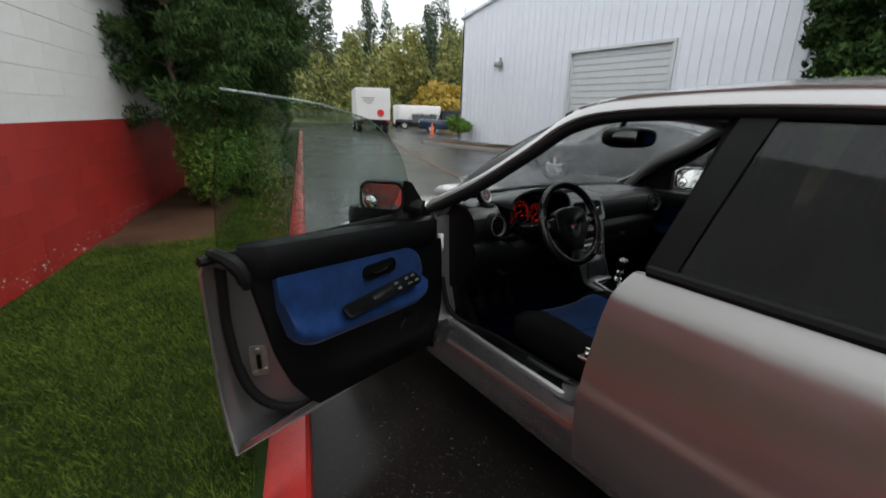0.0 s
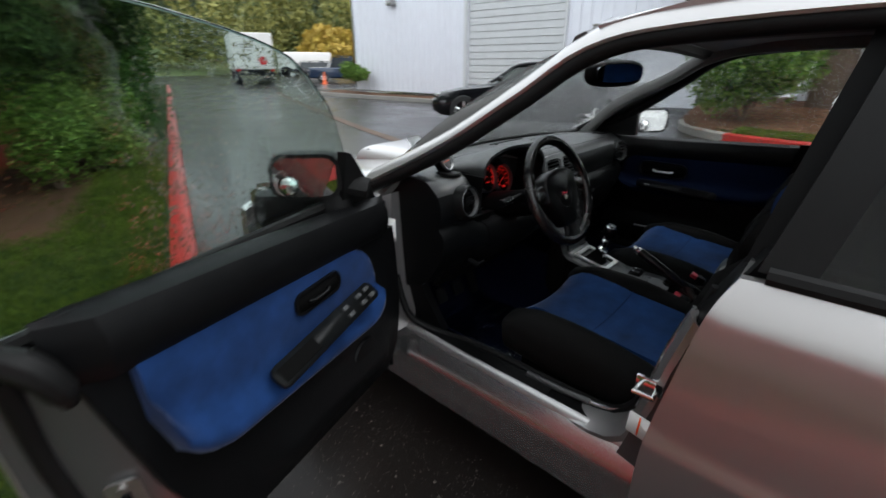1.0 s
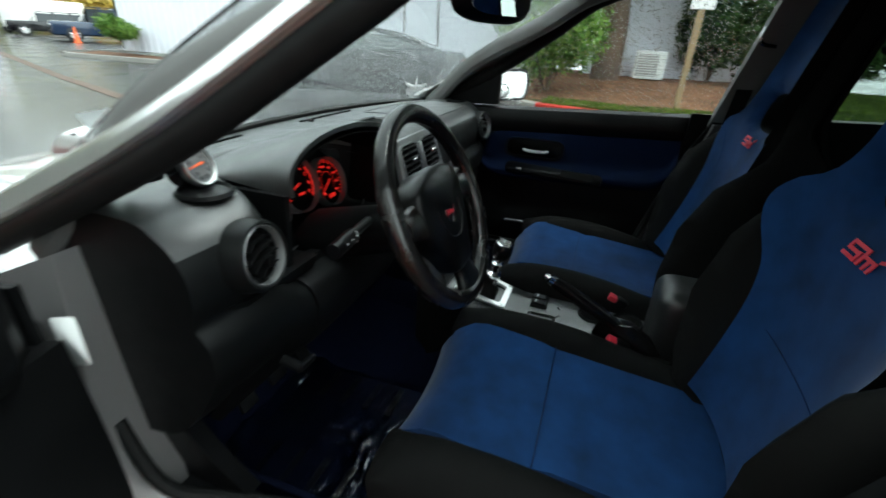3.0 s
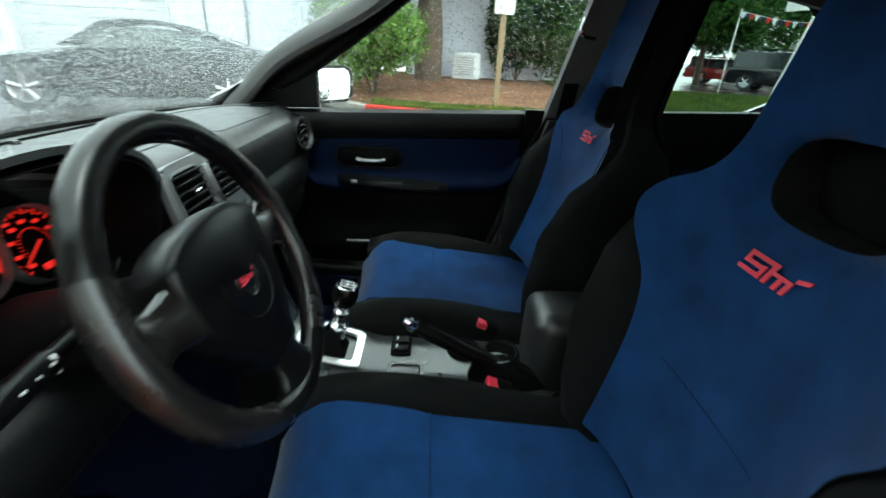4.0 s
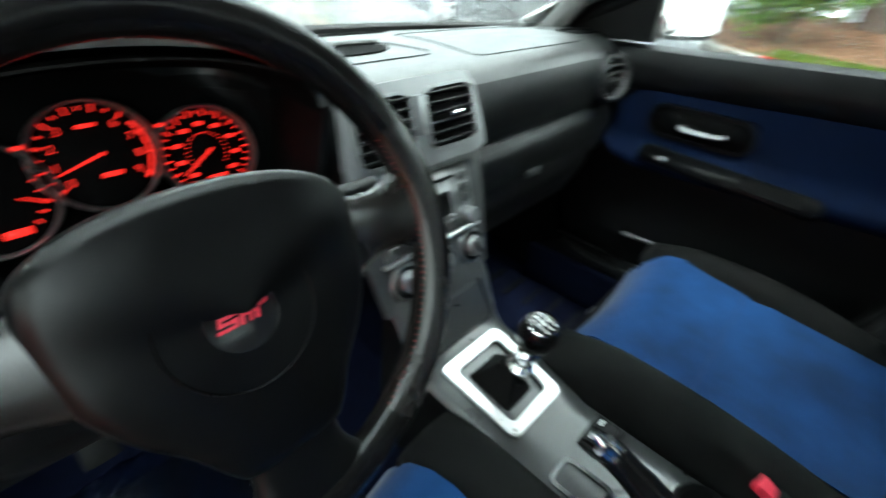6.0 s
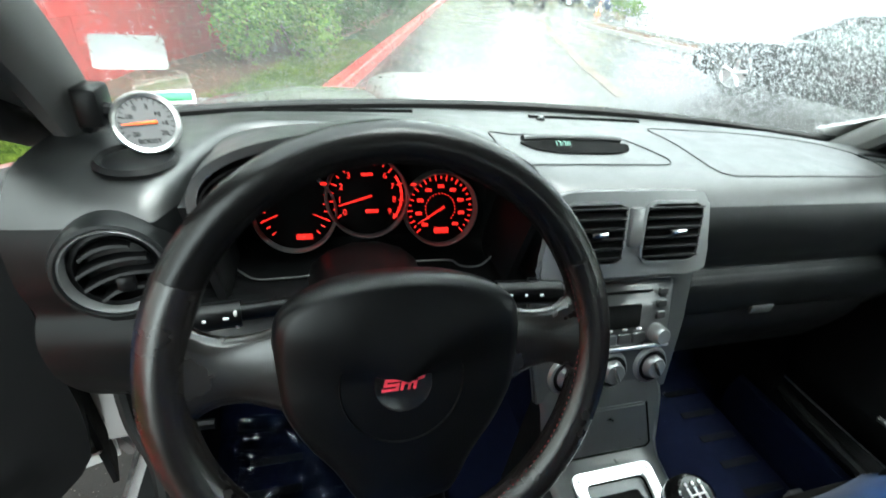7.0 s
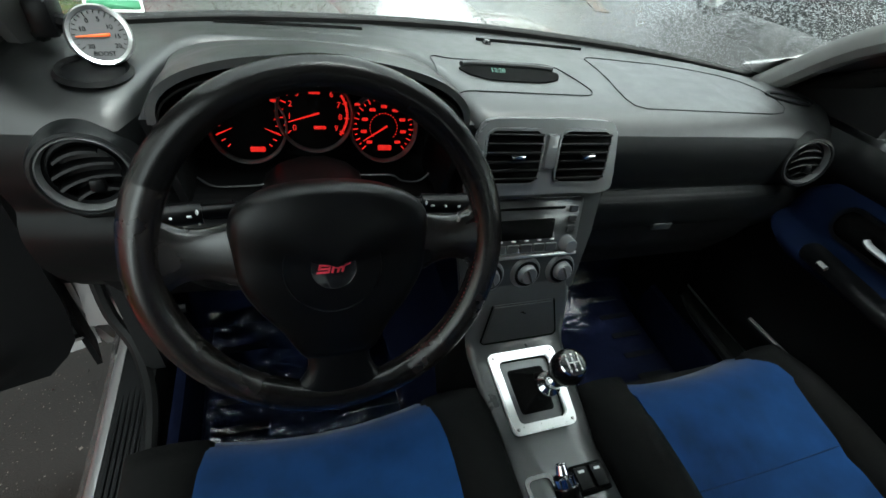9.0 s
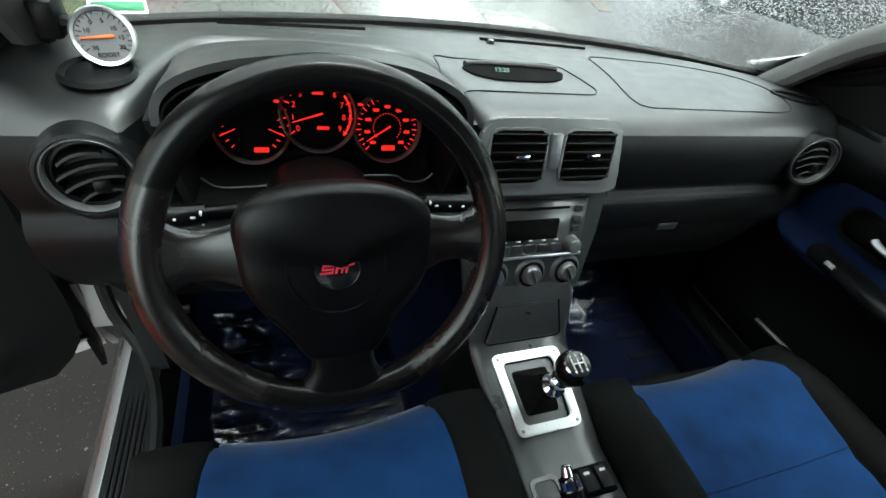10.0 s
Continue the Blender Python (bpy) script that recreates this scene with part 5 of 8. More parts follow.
ab = [(0.198, 0.452), (0.170, 0.30), (0.168, 0.268), (0.176, 0.250), (0.196, 0.243), (0.49, 0.240), (0.525, 0.245), (0.545, 0.260), (0.556, 0.29), (0.556, 0.335), (0.535, 0.375), (0.50, 0.405), (0.44, 0.435), (0.38, 0.455), (0.23, 0.470), (0.208, 0.466), (0.198, 0.452)]
P = [(x, y, dash_top(x, y) + 0.0004) for x, y in along(ab)]
tube(bm, P, 0.0011, 5)
part("airbag_line", bm, DASH_LOW, dash, "seam of the airbag cover")
bm = nb()
ring_plate(bm, [(x * 0.055, y * 0.02) for x, y in [(math.cos(a * 0.3), math.sin(a * 0.3)) for a in range(21)]], [(x * 0.047, y * 0.013) for x, y in [(math.cos(a * 0.3), math.sin(a * 0.3)) for a in range(21)]], 0.004, facing((0.60, 0.30, dash_top(0.60, 0.30) + 0.001), (0, -0.1, 1), (0.3, 1, 0)))
part("demister_vent", bm, DASH_LOW, dash, "small oval demister vent")
for x in (-0.35, 0.12):
    bm = nb()
    tube(bm, [(u, 0.545 - 0.16 * u * u, dash_top(u, 0.545 - 0.16 * u * u)) for u in (x - 0.12, x - 0.06, x, x + 0.06, x + 0.12)], 0.005, 6, n=14)
    part("demister_slot", bm, VOID, dash, "windscreen demister slot")
bm = nb()
lathe(bm, [(0, 0.008), (0.006, 0.007), (0.009, 0)], Matrix.Translation((0.012, 0.520, dash_top(0.012, 0.52))), 12)
part("light_sensor", bm, BLACK_GLOSS, dash)

RAD = facing((0.0, 0.176, 0.760), (0, -0.945, 0.33))
bm = nb()
plate(bm, [(-0.135, 0.060), (0.135, 0.060), (0.128, -0.02), (0.112, -0.13), (-0.112, -0.13), (-0.128, -0.02)], 0.012, RAD @ Matrix.Translation((0, 0, -0.004)))
bmesh.ops.bevel(bm, geom=[e for e in bm.edges], offset=0.003, segments=2, affect='EDGES')
part("centre_panel", bm, GREY, dash, "dark grey panel round the radio")
bm = nb()
plate(bm, rrect(0.19, 0.098, 0.006, 3, 0, 0.0), 0.006, RAD @ Matrix.Translation((0, 0, 0.007)))
radio = part("radio", bm, CONSOLE, dash, "factory car radio")
bm = nb()
plate(bm, rrect(0.125, 0.036, 0.003, 2, -0.018, -0.004), 0.001, RAD @ Matrix.Translation((0, 0, 0.0132)))
part("radio_display", bm, VOID, radio)
bm = nb()
plate(bm, rrect(0.14, 0.004, 0.001, 2, -0.01, 0.033), 0.001, RAD @ Matrix.Translation((0, 0, 0.0132)))
part("disc_slot", bm, VOID, radio)
for k in range(6):
    bm = nb()
    box(bm, (0, 0, 0), (0.022, 0.016, 0.004), 0.0015, 1)
    bmesh.ops.transform(bm, matrix=RAD @ Matrix.Translation((-0.078 + 0.0245 * k, -0.038, 0.0145)), verts=bm.verts)
    part("radio_button", bm, GREY, radio)
    bm = nb()
    plate(bm, rrect(0.008, 0.003, 0.0005, 1, -0.078 + 0.0245 * k, -0.0245), 0.001, RAD @ Matrix.Translation((0, 0, 0.0132)))
    part("button_mark", bm, WHITE_MARK, radio)
for k in range(3):
    bm = nb()
    box(bm, (0, 0, 0), (0.016, 0.012, 0.004), 0.0015, 1)
    bmesh.ops.transform(bm, matrix=RAD @ Matrix.Translation((0.078, 0.030 - 0.018 * k, 0.0145)), verts=bm.verts)
    part("radio_button", bm, GREY, radio)
bm = nb()
lathe(bm, [(0, 0.020), (0.011, 0.020), (0.013, 0.017), (0.0145, 0.002), (0.018, 0.0)], RAD @ Matrix.Translation((0.074, -0.034, 0.012)), 20)
part("volume_knob", bm, SILVER, radio, "satin volume knob")
bm = nb()
box(bm, (0, 0, 0), (0.20, 0.007, 0.012), 0.003)
bmesh.ops.transform(bm, matrix=RAD @ Matrix.Translation((0, -0.054, 0.010)), verts=bm.verts)
part("stack_strip", bm, ALU, dash, "bright strip under the radio")
for x in (-0.066, 0.006, 0.077):
    bm = nb()
    q = RAD @ Matrix.Translation((x, -0.088, 0.008))
    lathe(bm, [(0, 0.016), (0.014, 0.016), (0.016, 0.014), (0.018, 0.002), (0.022, 0.006), (0.027, 0.005), (0.030, 0.0)], q, 24)
    kn = part("heater_knob", bm, SILVER, dash, "round heater knob")
    bm = nb()
    lathe(bm, [(0.0185, 0.0066), (0.024, 0.0066)], q, 20)
    part("knob_scale", bm, DASH_LOW, kn)
    bm = nb()
    box(bm, (0, 0, 0), (0.004, 0.024, 0.008), 0.0015, 1)
    bmesh.ops.transform(bm, matrix=q @ Matrix.Rotation(radians(25), 4, 'Z') @ Matrix.Translation((0, 0, 0.017)), verts=bm.verts)
    part("knob_grip", bm, GREY, kn)
# glove box
bm = nb()
slab(bm, coons([(0.150, 0.198, 0.765), (0.575, 0.198, 0.765)], [(0.17, 0.230, 0.59), (0.56, 0.230, 0.59)], [(0.150, 0.198, 0.765), (0.16, 0.188, 0.69), (0.17, 0.230, 0.59)], [(0.575, 0.198, 0.765), (0.575, 0.188, 0.69), (0.56, 0.230, 0.59)], 12, 8), (0, 0.02, 0))
gl = part("glove_box", bm, DASH_LOW, dash, "black glove box lid")
bm = nb()
box(bm, (0.322, 0.190, 0.722), (0.050, 0.012, 0.018), 0.004)
part("glove_box_handle", bm, GREY, gl, "small grey latch")
bm = nb()
slab(bm, [[(x, 0.186 + 0.012 * math.cos(i * 0.785) ** 2, 0.806 - 0.038 * i / 4) for x in (0.145 + 0.44 * k / 10 for k in range(11))] for i in range(5)], (0, 0.02, 0))
part("dash_ledge", bm, DASH_SHADED, dash, "grey dash ledge")
# driver's lower panel with switches
bm = nb()
slab(bm, coons([(-0.645, 0.222, 0.81), (-0.19, 0.215, 0.775)], [(-0.64, 0.28, 0.56), (-0.19, 0.27, 0.56)], [(-0.645, 0.222, 0.81), (-0.645, 0.212, 0.70), (-0.64, 0.28, 0.56)], [(-0.19, 0.215, 0.775), (-0.19, 0.20, 0.70), (-0.19, 0.27, 0.56)], 12, 8), (0, 0.02, 0))
part("knee_panel", bm, DASH_LOW, dash, "black knee panel")
bm = nb()
slab(bm, [[(x, 0.196 + 0.004 * k + 0.02 * max(0, (-0.60 - x) / 0.05) ** 2, 0.806 - 0.028 * k / 3) for x in (-0.645 + 0.195 * j / 6 for j in range(7))] for k in range(4)], (0, 0.02, 0))
part("dash_ledge", bm, DASH_SHADED, dash)
for k in range(3):
    bm = nb()
    box(bm, (-0.612 + 0.042 * k, 0.202, 0.745), (0.038, 0.016, 0.046), 0.003)
    part("dash_switch", bm, HUB, dash, "black dash switch")
bm = nb()
tube(bm, [(-0.565, 0.20, 0.66), (-0.565, 0.165, 0.655), (-0.565, 0.165, 0.652), (-0.53, 0.165, 0.65)], 0.009, 8, flat=0.6)
part("bonnet_release", bm, DASH_LOW, dash, "bonnet release lever")

# ---- steering wheel and column ----
WH = Matrix.Translation((-0.338, 0.031, 0.880)) @ facing(None, (0, -math.cos(radians(25)), math.sin(radians(25))))
bm = nb()
R = 0.1662
ringp = [WH @ Vector((R * math.cos(a), R * math.sin(a), 0.022)) for a in (2 * math.pi * k / 80 for k in range(80))]
tube(bm, ringp, 0.0155, 16, closed=True, flat=1.05)
rim = part("steering_wheel", bm, LEATHER, car, "black leather three-spoke steering wheel", angle=80)
for a0, a1 in ((-62, 26), (154, 242)):
    bm = nb()
    pts = [WH @ Vector((R * math.cos(a), R * math.sin(a), 0.0225)) for a in (radians(a0 + (a1 - a0) * k / 22) for k in range(23))]
    tube(bm, pts, 0.0164, 16, flat=1.05)
    part("grip", bm, LEATHER_WORN, rim, "worn leather grip with red stitching")
    bm = nb()
    for k in range(44):
        a = radians(a0 + (a1 - a0) * (k + 0.5) / 44)
        b = a + 0.012
        tube(bm, [WH @ Vector(((R - 0.0150) * math.cos(q), (R - 0.0150) * math.sin(q), 0.0285)) for q in (a, b)], 0.0007, 4)
    part("stitching", bm, STITCH, rim, "dark red stitching inside the rim")
for s in (-1, 1):
    bm = nb()
    rows = []
    for k in range(15):
        t = k / 14
        x = s * (0.086 + 0.076 * t)
        hw = 0.0335 - 0.010 * math.sin(math.pi * min(1, t * 1.15) * 0.75) + 0.026 * t ** 5
        yc = 0.003 + 0.004 * t
        lift = 0.0185 - 0.004 * math.sin(math.pi * t)
        rows.append([WH @ Vector((x, yc + hw * math.copysign(abs(math.cos(a)) ** 0.8, math.cos(a)), lift + 0.0125 * math.copysign(abs(math.sin(a)) ** 0.75, math.sin(a)))) for a in (2 * math.pi * j / 18 for j in range(18))])
    grid(bm, rows, close_v=True, cap=True)
    bmesh.ops.recalc_face_normals(bm, faces=bm.faces)
    part("spoke", bm, LEATHER_WORN, rim, "black grained leather spoke", angle=60)
bm = nb()
rows = []
for k in range(13):
    t = k / 12
    y = -0.088 - 0.072 * t
    hw = 0.040 - 0.010 * math.sin(math.pi * min(1, t * 1.2) * 0.6) + 0.034 * t ** 4
    rows.append([WH @ Vector((hw * math.copysign(abs(math.cos(a)) ** 0.7, math.cos(a)), y, 0.017 + 0.004 * t + 0.0125 * math.copysign(abs(math.sin(a)) ** 0.75, math.sin(a)))) for a in (2 * math.pi * j / 18 for j in range(18))])
grid(bm, rows, close_v=True, cap=True)
bmesh.ops.recalc_face_normals(bm, faces=bm.faces)
part("spoke", bm, PAD, rim, "black lower spoke", angle=60)
bm = nb()
half = [(0.0, 0.0705), (0.03, 0.069), (0.06, 0.063), (0.084, 0.051), (0.094, 0.036), (0.0955, 0.005), (0.091, -0.026), (0.076, -0.056), (0.056, -0.082), (0.041, -0.108), (0.030, -0.117), (0.0, -0.119)]
pad = half + [(-x, y) for x, y in half[-2:0:-1]]
rows = []
for sc_, h in ((0.97, -0.01), (1.0, 0.014), (0.99, 0.0245), (0.955, 0.0305), (0.88, 0.0335), (0.62, 0.0362), (0.30, 0.0372), (0.02, 0.0372)):
    P = smoothline([Vector((x * sc_, (y + 0.01) * sc_ - 0.01, h + 0.007 * max(0, y) / 0.07 * (h > 0.02))) for x, y in pad + [pad[0]]], 89)[:-1]
    rows.append([WH @ p for p in P])
grid(bm, rows, close_v=True)
bmesh.ops.recalc_face_normals(bm, faces=bm.faces)
part("horn_pad", bm, PAD, rim, "black airbag pad", angle=50)
EMB = WH @ Matrix.Translation((-0.003, -0.011, 0))
bm = nb()
lathe(bm, [(0.0455, 0.0355), (0.0468, 0.0385), (0.0478, 0.0355)], EMB, 56)
part("pad_ring", bm, HUB, rim, "fine ring moulded into the pad")
bm = nb()
lathe(bm, [(0, 0.0386), (0.0205, 0.0386), (0.0218, 0.0392), (0.0228, 0.0365)], EMB, 44)
part("emblem_disc", bm, BLACK_GLOSS, rim, "glossy black disc under the emblem")


def emblem(m, k, parent, name="emblem_bar", depth=0.0015, lab="stylised red emblem"):
    """Slanted bars standing in for a badge."""
    sh = lambda pts: [((x + 0.25 * y) * k, y * k) for x, y in pts]
    bars = ([(-1.0, 0.30), (-0.05, 0.30), (-0.05, 0.18), (-1.0, 0.18)],
            [(-1.0, 0.20), (-0.87, 0.20), (-0.87, 0.04), (-1.0, 0.04)],
            [(-1.0, 0.06), (-0.35, 0.06), (-0.35, -0.06), (-1.0, -0.06)],
            [(-1.05, -0.18), (-0.32, -0.18), (-0.32, -0.30), (-1.05, -0.30)],
            [(-0.35, 0.08), (-0.22, 0.08), (-0.22, -0.30), (-0.35, -0.30)],
            [(-0.12, 0.30), (0.02, 0.30), (0.02, -0.30), (-0.12, -0.30)],
            [(0.02, 0.10), (0.55, 0.10), (0.55, 0.0), (0.02, 0.0)],
            [(0.25, 0.0), (0.38, 0.0), (0.38, -0.30), (0.25, -0.30)],
            [(0.52, 0.10), (0.66, 0.10), (0.66, -0.30), (0.52, -0.30)],
            [(0.66, 0.24), (1.0, 0.34), (1.0, 0.22), (0.66, 0.12)])
    for bar in bars:
        bm = nb()
        plate(bm, sh(bar), depth, m)
        part(name, bm, RED, parent, lab, smooth=False)


emblem(EMB @ Matrix.Translation((0, 0, 0.0385)), 0.0150, rim)
bm = nb()
rows = [[Vector((-0.338 + (0.060 + 0.016 * t) * math.cos(a), 0.060 + 0.215 * t, 0.842 - 0.06 * t + (0.044 + 0.01 * t) * math.sin(a))) for a in (2 * math.pi * j / 14 for j in range(14))] for t in (0, 0.1, 0.4, 1.0)]
grid(bm, rows, close_v=True, cap=True)
bmesh.ops.recalc_face_normals(bm, faces=bm.faces)
col = part("steering_column", bm, HUB, car, "black steering column shroud")
for s in (-1, 1):
    bm = nb()
    P = [(-0.343 + s * 0.05, 0.125, 0.862), (-0.343 + s * 0.10, 0.118, 0.864), (-0.343 + s * 0.135, 0.112, 0.866)]
    tube(bm, P, 0.008, 10)
    tube(bm, [(-0.343 + s * 0.125, 0.113, 0.8655), (-0.343 + s * 0.195, 0.103, 0.868)], 0.0125, 12)
    part("stalk", bm, HUB, col, "black column stalk")
    for k, w in ((0, 0.010), (1, 0.006), (2, 0.008)):
        bm = nb()
        plate(bm, rrect(w * 0.5, 0.0025, 0.001, 2), 0.001, facing((-0.343 + s * (0.135 + 0.017 * k), 0.0985 - 0.002 * k, 0.872), (0, -0.95, 0.3)))
        part("stalk_mark", bm, WHITE_MARK, col, "white stalk symbol")
    bm = nb()
    box(bm, (-0.343 + s * 0.128, 0.111, 0.866), (0.003, 0.019, 0.019), 0.001, 1)
    part("stalk_ring", bm, WHITE_MARK, col)
bm = nb()
lathe(bm, [(0, 0.012), (0.012, 0.012), (0.016, 0.008), (0.020, 0.0)], facing((-0.243, 0.085, 0.812), (0.45, -0.85, 0.2)), 16)
part("ignition_lock", bm, STEEL, col, "ignition lock")
bm = nb()
box(bm, (-0.236, 0.062, 0.813), (0.006, 0.03, 0.022), 0.003)
part("key", bm, STEEL, col, "key in the ignition")
# pedals
for x, w, y in ((-0.46, 0.05, 0.42), (-0.36, 0.055, 0.42), (-0.25, 0.045, 0.44)):
    bm = nb()
    box(bm, (x, y, 0.40), (w, 0.012, 0.06 if x < -0.3 else 0.14), 0.004, 2, Matrix.Rotation(radians(-25), 4, 'X'))
    tube(bm, [(x, y + 0.01, 0.42), (x, y + 0.06, 0.58), (x, 0.52, 0.68)], 0.008, 6)
    part("pedal", bm, RUBBER, car, "black rubber-faced pedal")

# ---- centre console ----
bm = nb()
prof = [(0.145, 0.675, 0.105), (0.118, 0.640, 0.104), (0.100, 0.600, 0.102), (0.088, 0.572, 0.100), (0.070, 0.556, 0.098), (0.040, 0.549, 0.096), (-0.075, 0.522, 0.088), (-0.110, 0.513, 0.085), (-0.20, 0.511, 0.085), (-0.34, 0.508, 0.085), (-0.44, 0.500, 0.085), (-0.70, 0.49, 0.085)]
rows = []
for y, z, w in prof:
    rows.append([(s * w if abs(s) < 1.01 else math.copysign(w + 0.012, s), y, z - (0.0 if abs(s) < 0.9 else 0.012 if abs(s) < 1.01 else 0.26)) for s in (-1.1, -1.0, -0.88, -0.4, 0, 0.4, 0.88, 1.0, 1.1)])
slab(bm, [r[1:8] for r in rows], (0, 0, -0.012))
con = part("centre_console", bm, CONSOLE, car, "grey plastic centre console", angle=60)
for a, b, s in ((0, 2, 1), (7, 9, -1)):
    bm = nb()
    slab(bm, [r[a:b] for r in rows], (s * 0.006, 0, 0))
    part("console_side", bm, DASH_LOW, con, "black console side")
bm = nb()
plate(bm, [(-0.060, 0.040), (0.060, 0.040), (0.076, -0.030), (0.070, -0.036), (-0.070, -0.036), (-0.076, -0.030)], 0.008, facing((0.002, 0.098, 0.5975), (0, -0.945, 0.33), (0, 0, 1)))
bmesh.ops.bevel(bm, geom=[e for e in bm.edges], offset=0.003, segments=2, affect='EDGES')
part("storage_lid", bm, CONSOLE, con, "small storage lid")
bm = nb()
q = facing((0.002, 0.098, 0.5975), (0, -0.945, 0.33), (0, 0, 1)) @ Matrix.Translation((0, 0, 0.0070))
tube(bm, [q @ Vector((x, y, 0)) for x, y in ((-0.061, 0.041), (-0.077, -0.031), (-0.071, -0.037), (0.071, -0.037), (0.077, -0.031), (0.061, 0.041))], 0.0016, 5)
part("lid_gap", bm, VOID, con, "dark gap round the storage lid")
BEZ = facing((-0.003, -0.008, 0.5400), (0, -0.225, 0.974), (0, 1, 0))
def quad(w0, w1, h, r):
    c = [(w0, h), (-w0, h), (-w1, -h), (w1, -h)]
    o = []
    for i in range(4):
        p, a, b = Vector(c[i]), Vector(c[i - 1]), Vector(c[(i + 1) % 4])
        for t in (0, 0.25, 0.5, 0.75, 1):
            q0, q1 = p + (a - p).normalized() * r, p + (b - p).normalized() * r
            m_ = (1 - t) ** 2 * q0 + 2 * t * (1 - t) * p + t * t * q1
            o.append((m_.x, m_.y))
    return o
bm = nb()
ring_plate(bm, quad(0.067, 0.060, 0.070, 0.014), quad(0.050, 0.044, 0.054, 0.011), 0.009, BEZ)
bmesh.ops.bevel(bm, geom=[e for e in bm.edges if e.calc_face_angle(0) > 1.2], offset=0.002, segments=2, affect='EDGES')
bz = part("shift_bezel", bm, ALU, con, "bright metal gear lever bezel")
for x, y in ((-0.057, 0.061), (0.057, 0.061), (-0.051, -0.061), (0.051, -0.061)):
    bm = nb()
    lathe(bm, [(0, 0.0110), (0.002, 0.0110), (0.003, 0.0090)], BEZ @ Matrix.Translation((x, y, 0)), 10)
    part("screw", bm, STEEL, bz)
bm = nb()
for f in (0,):
    rows = [[BEZ @ Vector((x * s_, y * s_, h)) + Vector((0.0, 0, 0)) for x, y in quad(0.051, 0.045, 0.055, 0.011)] for s_, h in ((1.0, 0.004), (0.93, -0.010), (0.72, -0.004), (0.55, 0.010), (0.42, 0.024), (0.30, 0.038), (0.26, 0.046))]
    grid(bm, rows, close_v=True)
bmesh.ops.recalc_face_normals(bm, faces=bm.faces)
part("gaiter", bm, CLOTH, con, "black leather gear lever gaiter")
bm = nb()
K0, K1 = Vector((0.000, -0.027, 0.580)), Vector((-0.006, -0.046, 0.667))
ax = (K1 - K0).normalized()
mk = facing(K0, ax, (0, 1, 0))
lathe(bm, [(0.017, -0.02), (0.017, 0.0), (0.020, 0.004), (0.020, 0.016), (0.0125, 0.022), (0.0125, 0.036), (0.0165, 0.041), (0.0165, 0.050), (0.011, 0.055), (0.011, 0.062)], mk, 20)
part("gear_lever", bm, CHROME, con, "polished gear lever shaft")
bm = nb()
lathe(bm, [(0.011, 0.058), (0.016, 0.062), (0.0235, 0.075), (0.0265, 0.092), (0.0245, 0.107), (0.0195, 0.113)], mk, 24)
part("gear_knob", bm, LEATHER, con, "round black gear knob")
bm = nb()
lathe(bm, [(0.0205, 0.110), (0.0215, 0.1135), (0.0195, 0.1155)], mk, 24)
part("knob_ring", bm, CHROME, con)
bm = nb()
lathe(bm, [(0, 0.1150), (0.0195, 0.1140)], mk, 24)
part("knob_cap", bm, BLACK_GLOSS, con, "gear pattern cap")
bm = nb()
for x in (-0.009, 0, 0.009):
    plate(bm, rrect(0.0022, 0.016, 0.0005, 1, x, 0), 0.001, mk @ Matrix.Translation((0, 0, 0.1152)))
plate(bm, rrect(0.020, 0.002, 0.0005, 1, 0, 0), 0.001, mk @ Matrix.Translation((0, 0, 0.1152)))
for k, x in enumerate((-0.009, 0, 0.009)):
    for y in (-0.0115, 0.0115):
        plate(bm, rrect(0.0028, 0.004, 0.0005, 1, x, y), 0.001, mk @ Matrix.Translation((0, 0, 0.1152)))
part("gear_pattern", bm, WHITE_MARK, con, "white gear pattern")
# handbrake
bm = nb()
tube(bm, [(-0.058, -0.43, 0.515), (-0.062, -0.35, 0.555), (-0.070, -0.26, 0.608), (-0.078, -0.19, 0.648)], [0.014, 0.016, 0.0175, 0.018, 0.016], 12, n=16)
part("handbrake", bm, LEATHER, con, "black leather handbrake lever")
bm = nb()
tube(bm, [(-0.078, -0.19, 0.648), (-0.080, -0.18, 0.654)], 0.0135, 12)
lathe(bm, [(0, 0.012), (0.006, 0.011), (0.008, 0.0)], facing((-0.0802, -0.177, 0.6560), (-0.05, 0.8, 0.58)), 12)
part("handbrake_button", bm, CHROME, con, "chrome handbrake button")
bm = nb()
rows = [[Vector((-0.058 + w * math.cos(a), -0.39 + (l + 0.02 * t) * math.sin(a) + 0.04 * t, 0.505 + 0.06 * t)) for a in (2 * math.pi * k / 14 for k in range(14))] for t, w, l in ((0, 0.03, 0.09), (0.3, 0.026, 0.075), (0.6, 0.022, 0.05), (1.0, 0.018, 0.02))]
grid(bm, rows, close_v=True, cap=True)
bmesh.ops.recalc_face_normals(bm, faces=bm.faces)
part("handbrake_gaiter", bm, LEATHER, con, "wrinkled handbrake gaiter")
bm = nb()
plate(bm, rrect(0.062, 0.044, 0.005, 3), 0.006, facing((0.038, -0.158, 0.511), (0, -0.05, 1), (0, 1, 0)))
swp = part("heater_switch_panel", bm, HUB, con, "seat heater switch panel")
for s in (-1, 1):
    bm = nb()
    box(bm, (0.038 + s * 0.0145, -0.158, 0.520), (0.023, 0.034, 0.008), 0.002)
    part("rocker_switch", bm, DASH_LOW, swp)
    bm = nb()
    box(bm, (0.038 + s * 0.0145, -0.149, 0.5245), (0.010, 0.004, 0.001))
    part("switch_mark", bm, WHITE_MARK, swp)
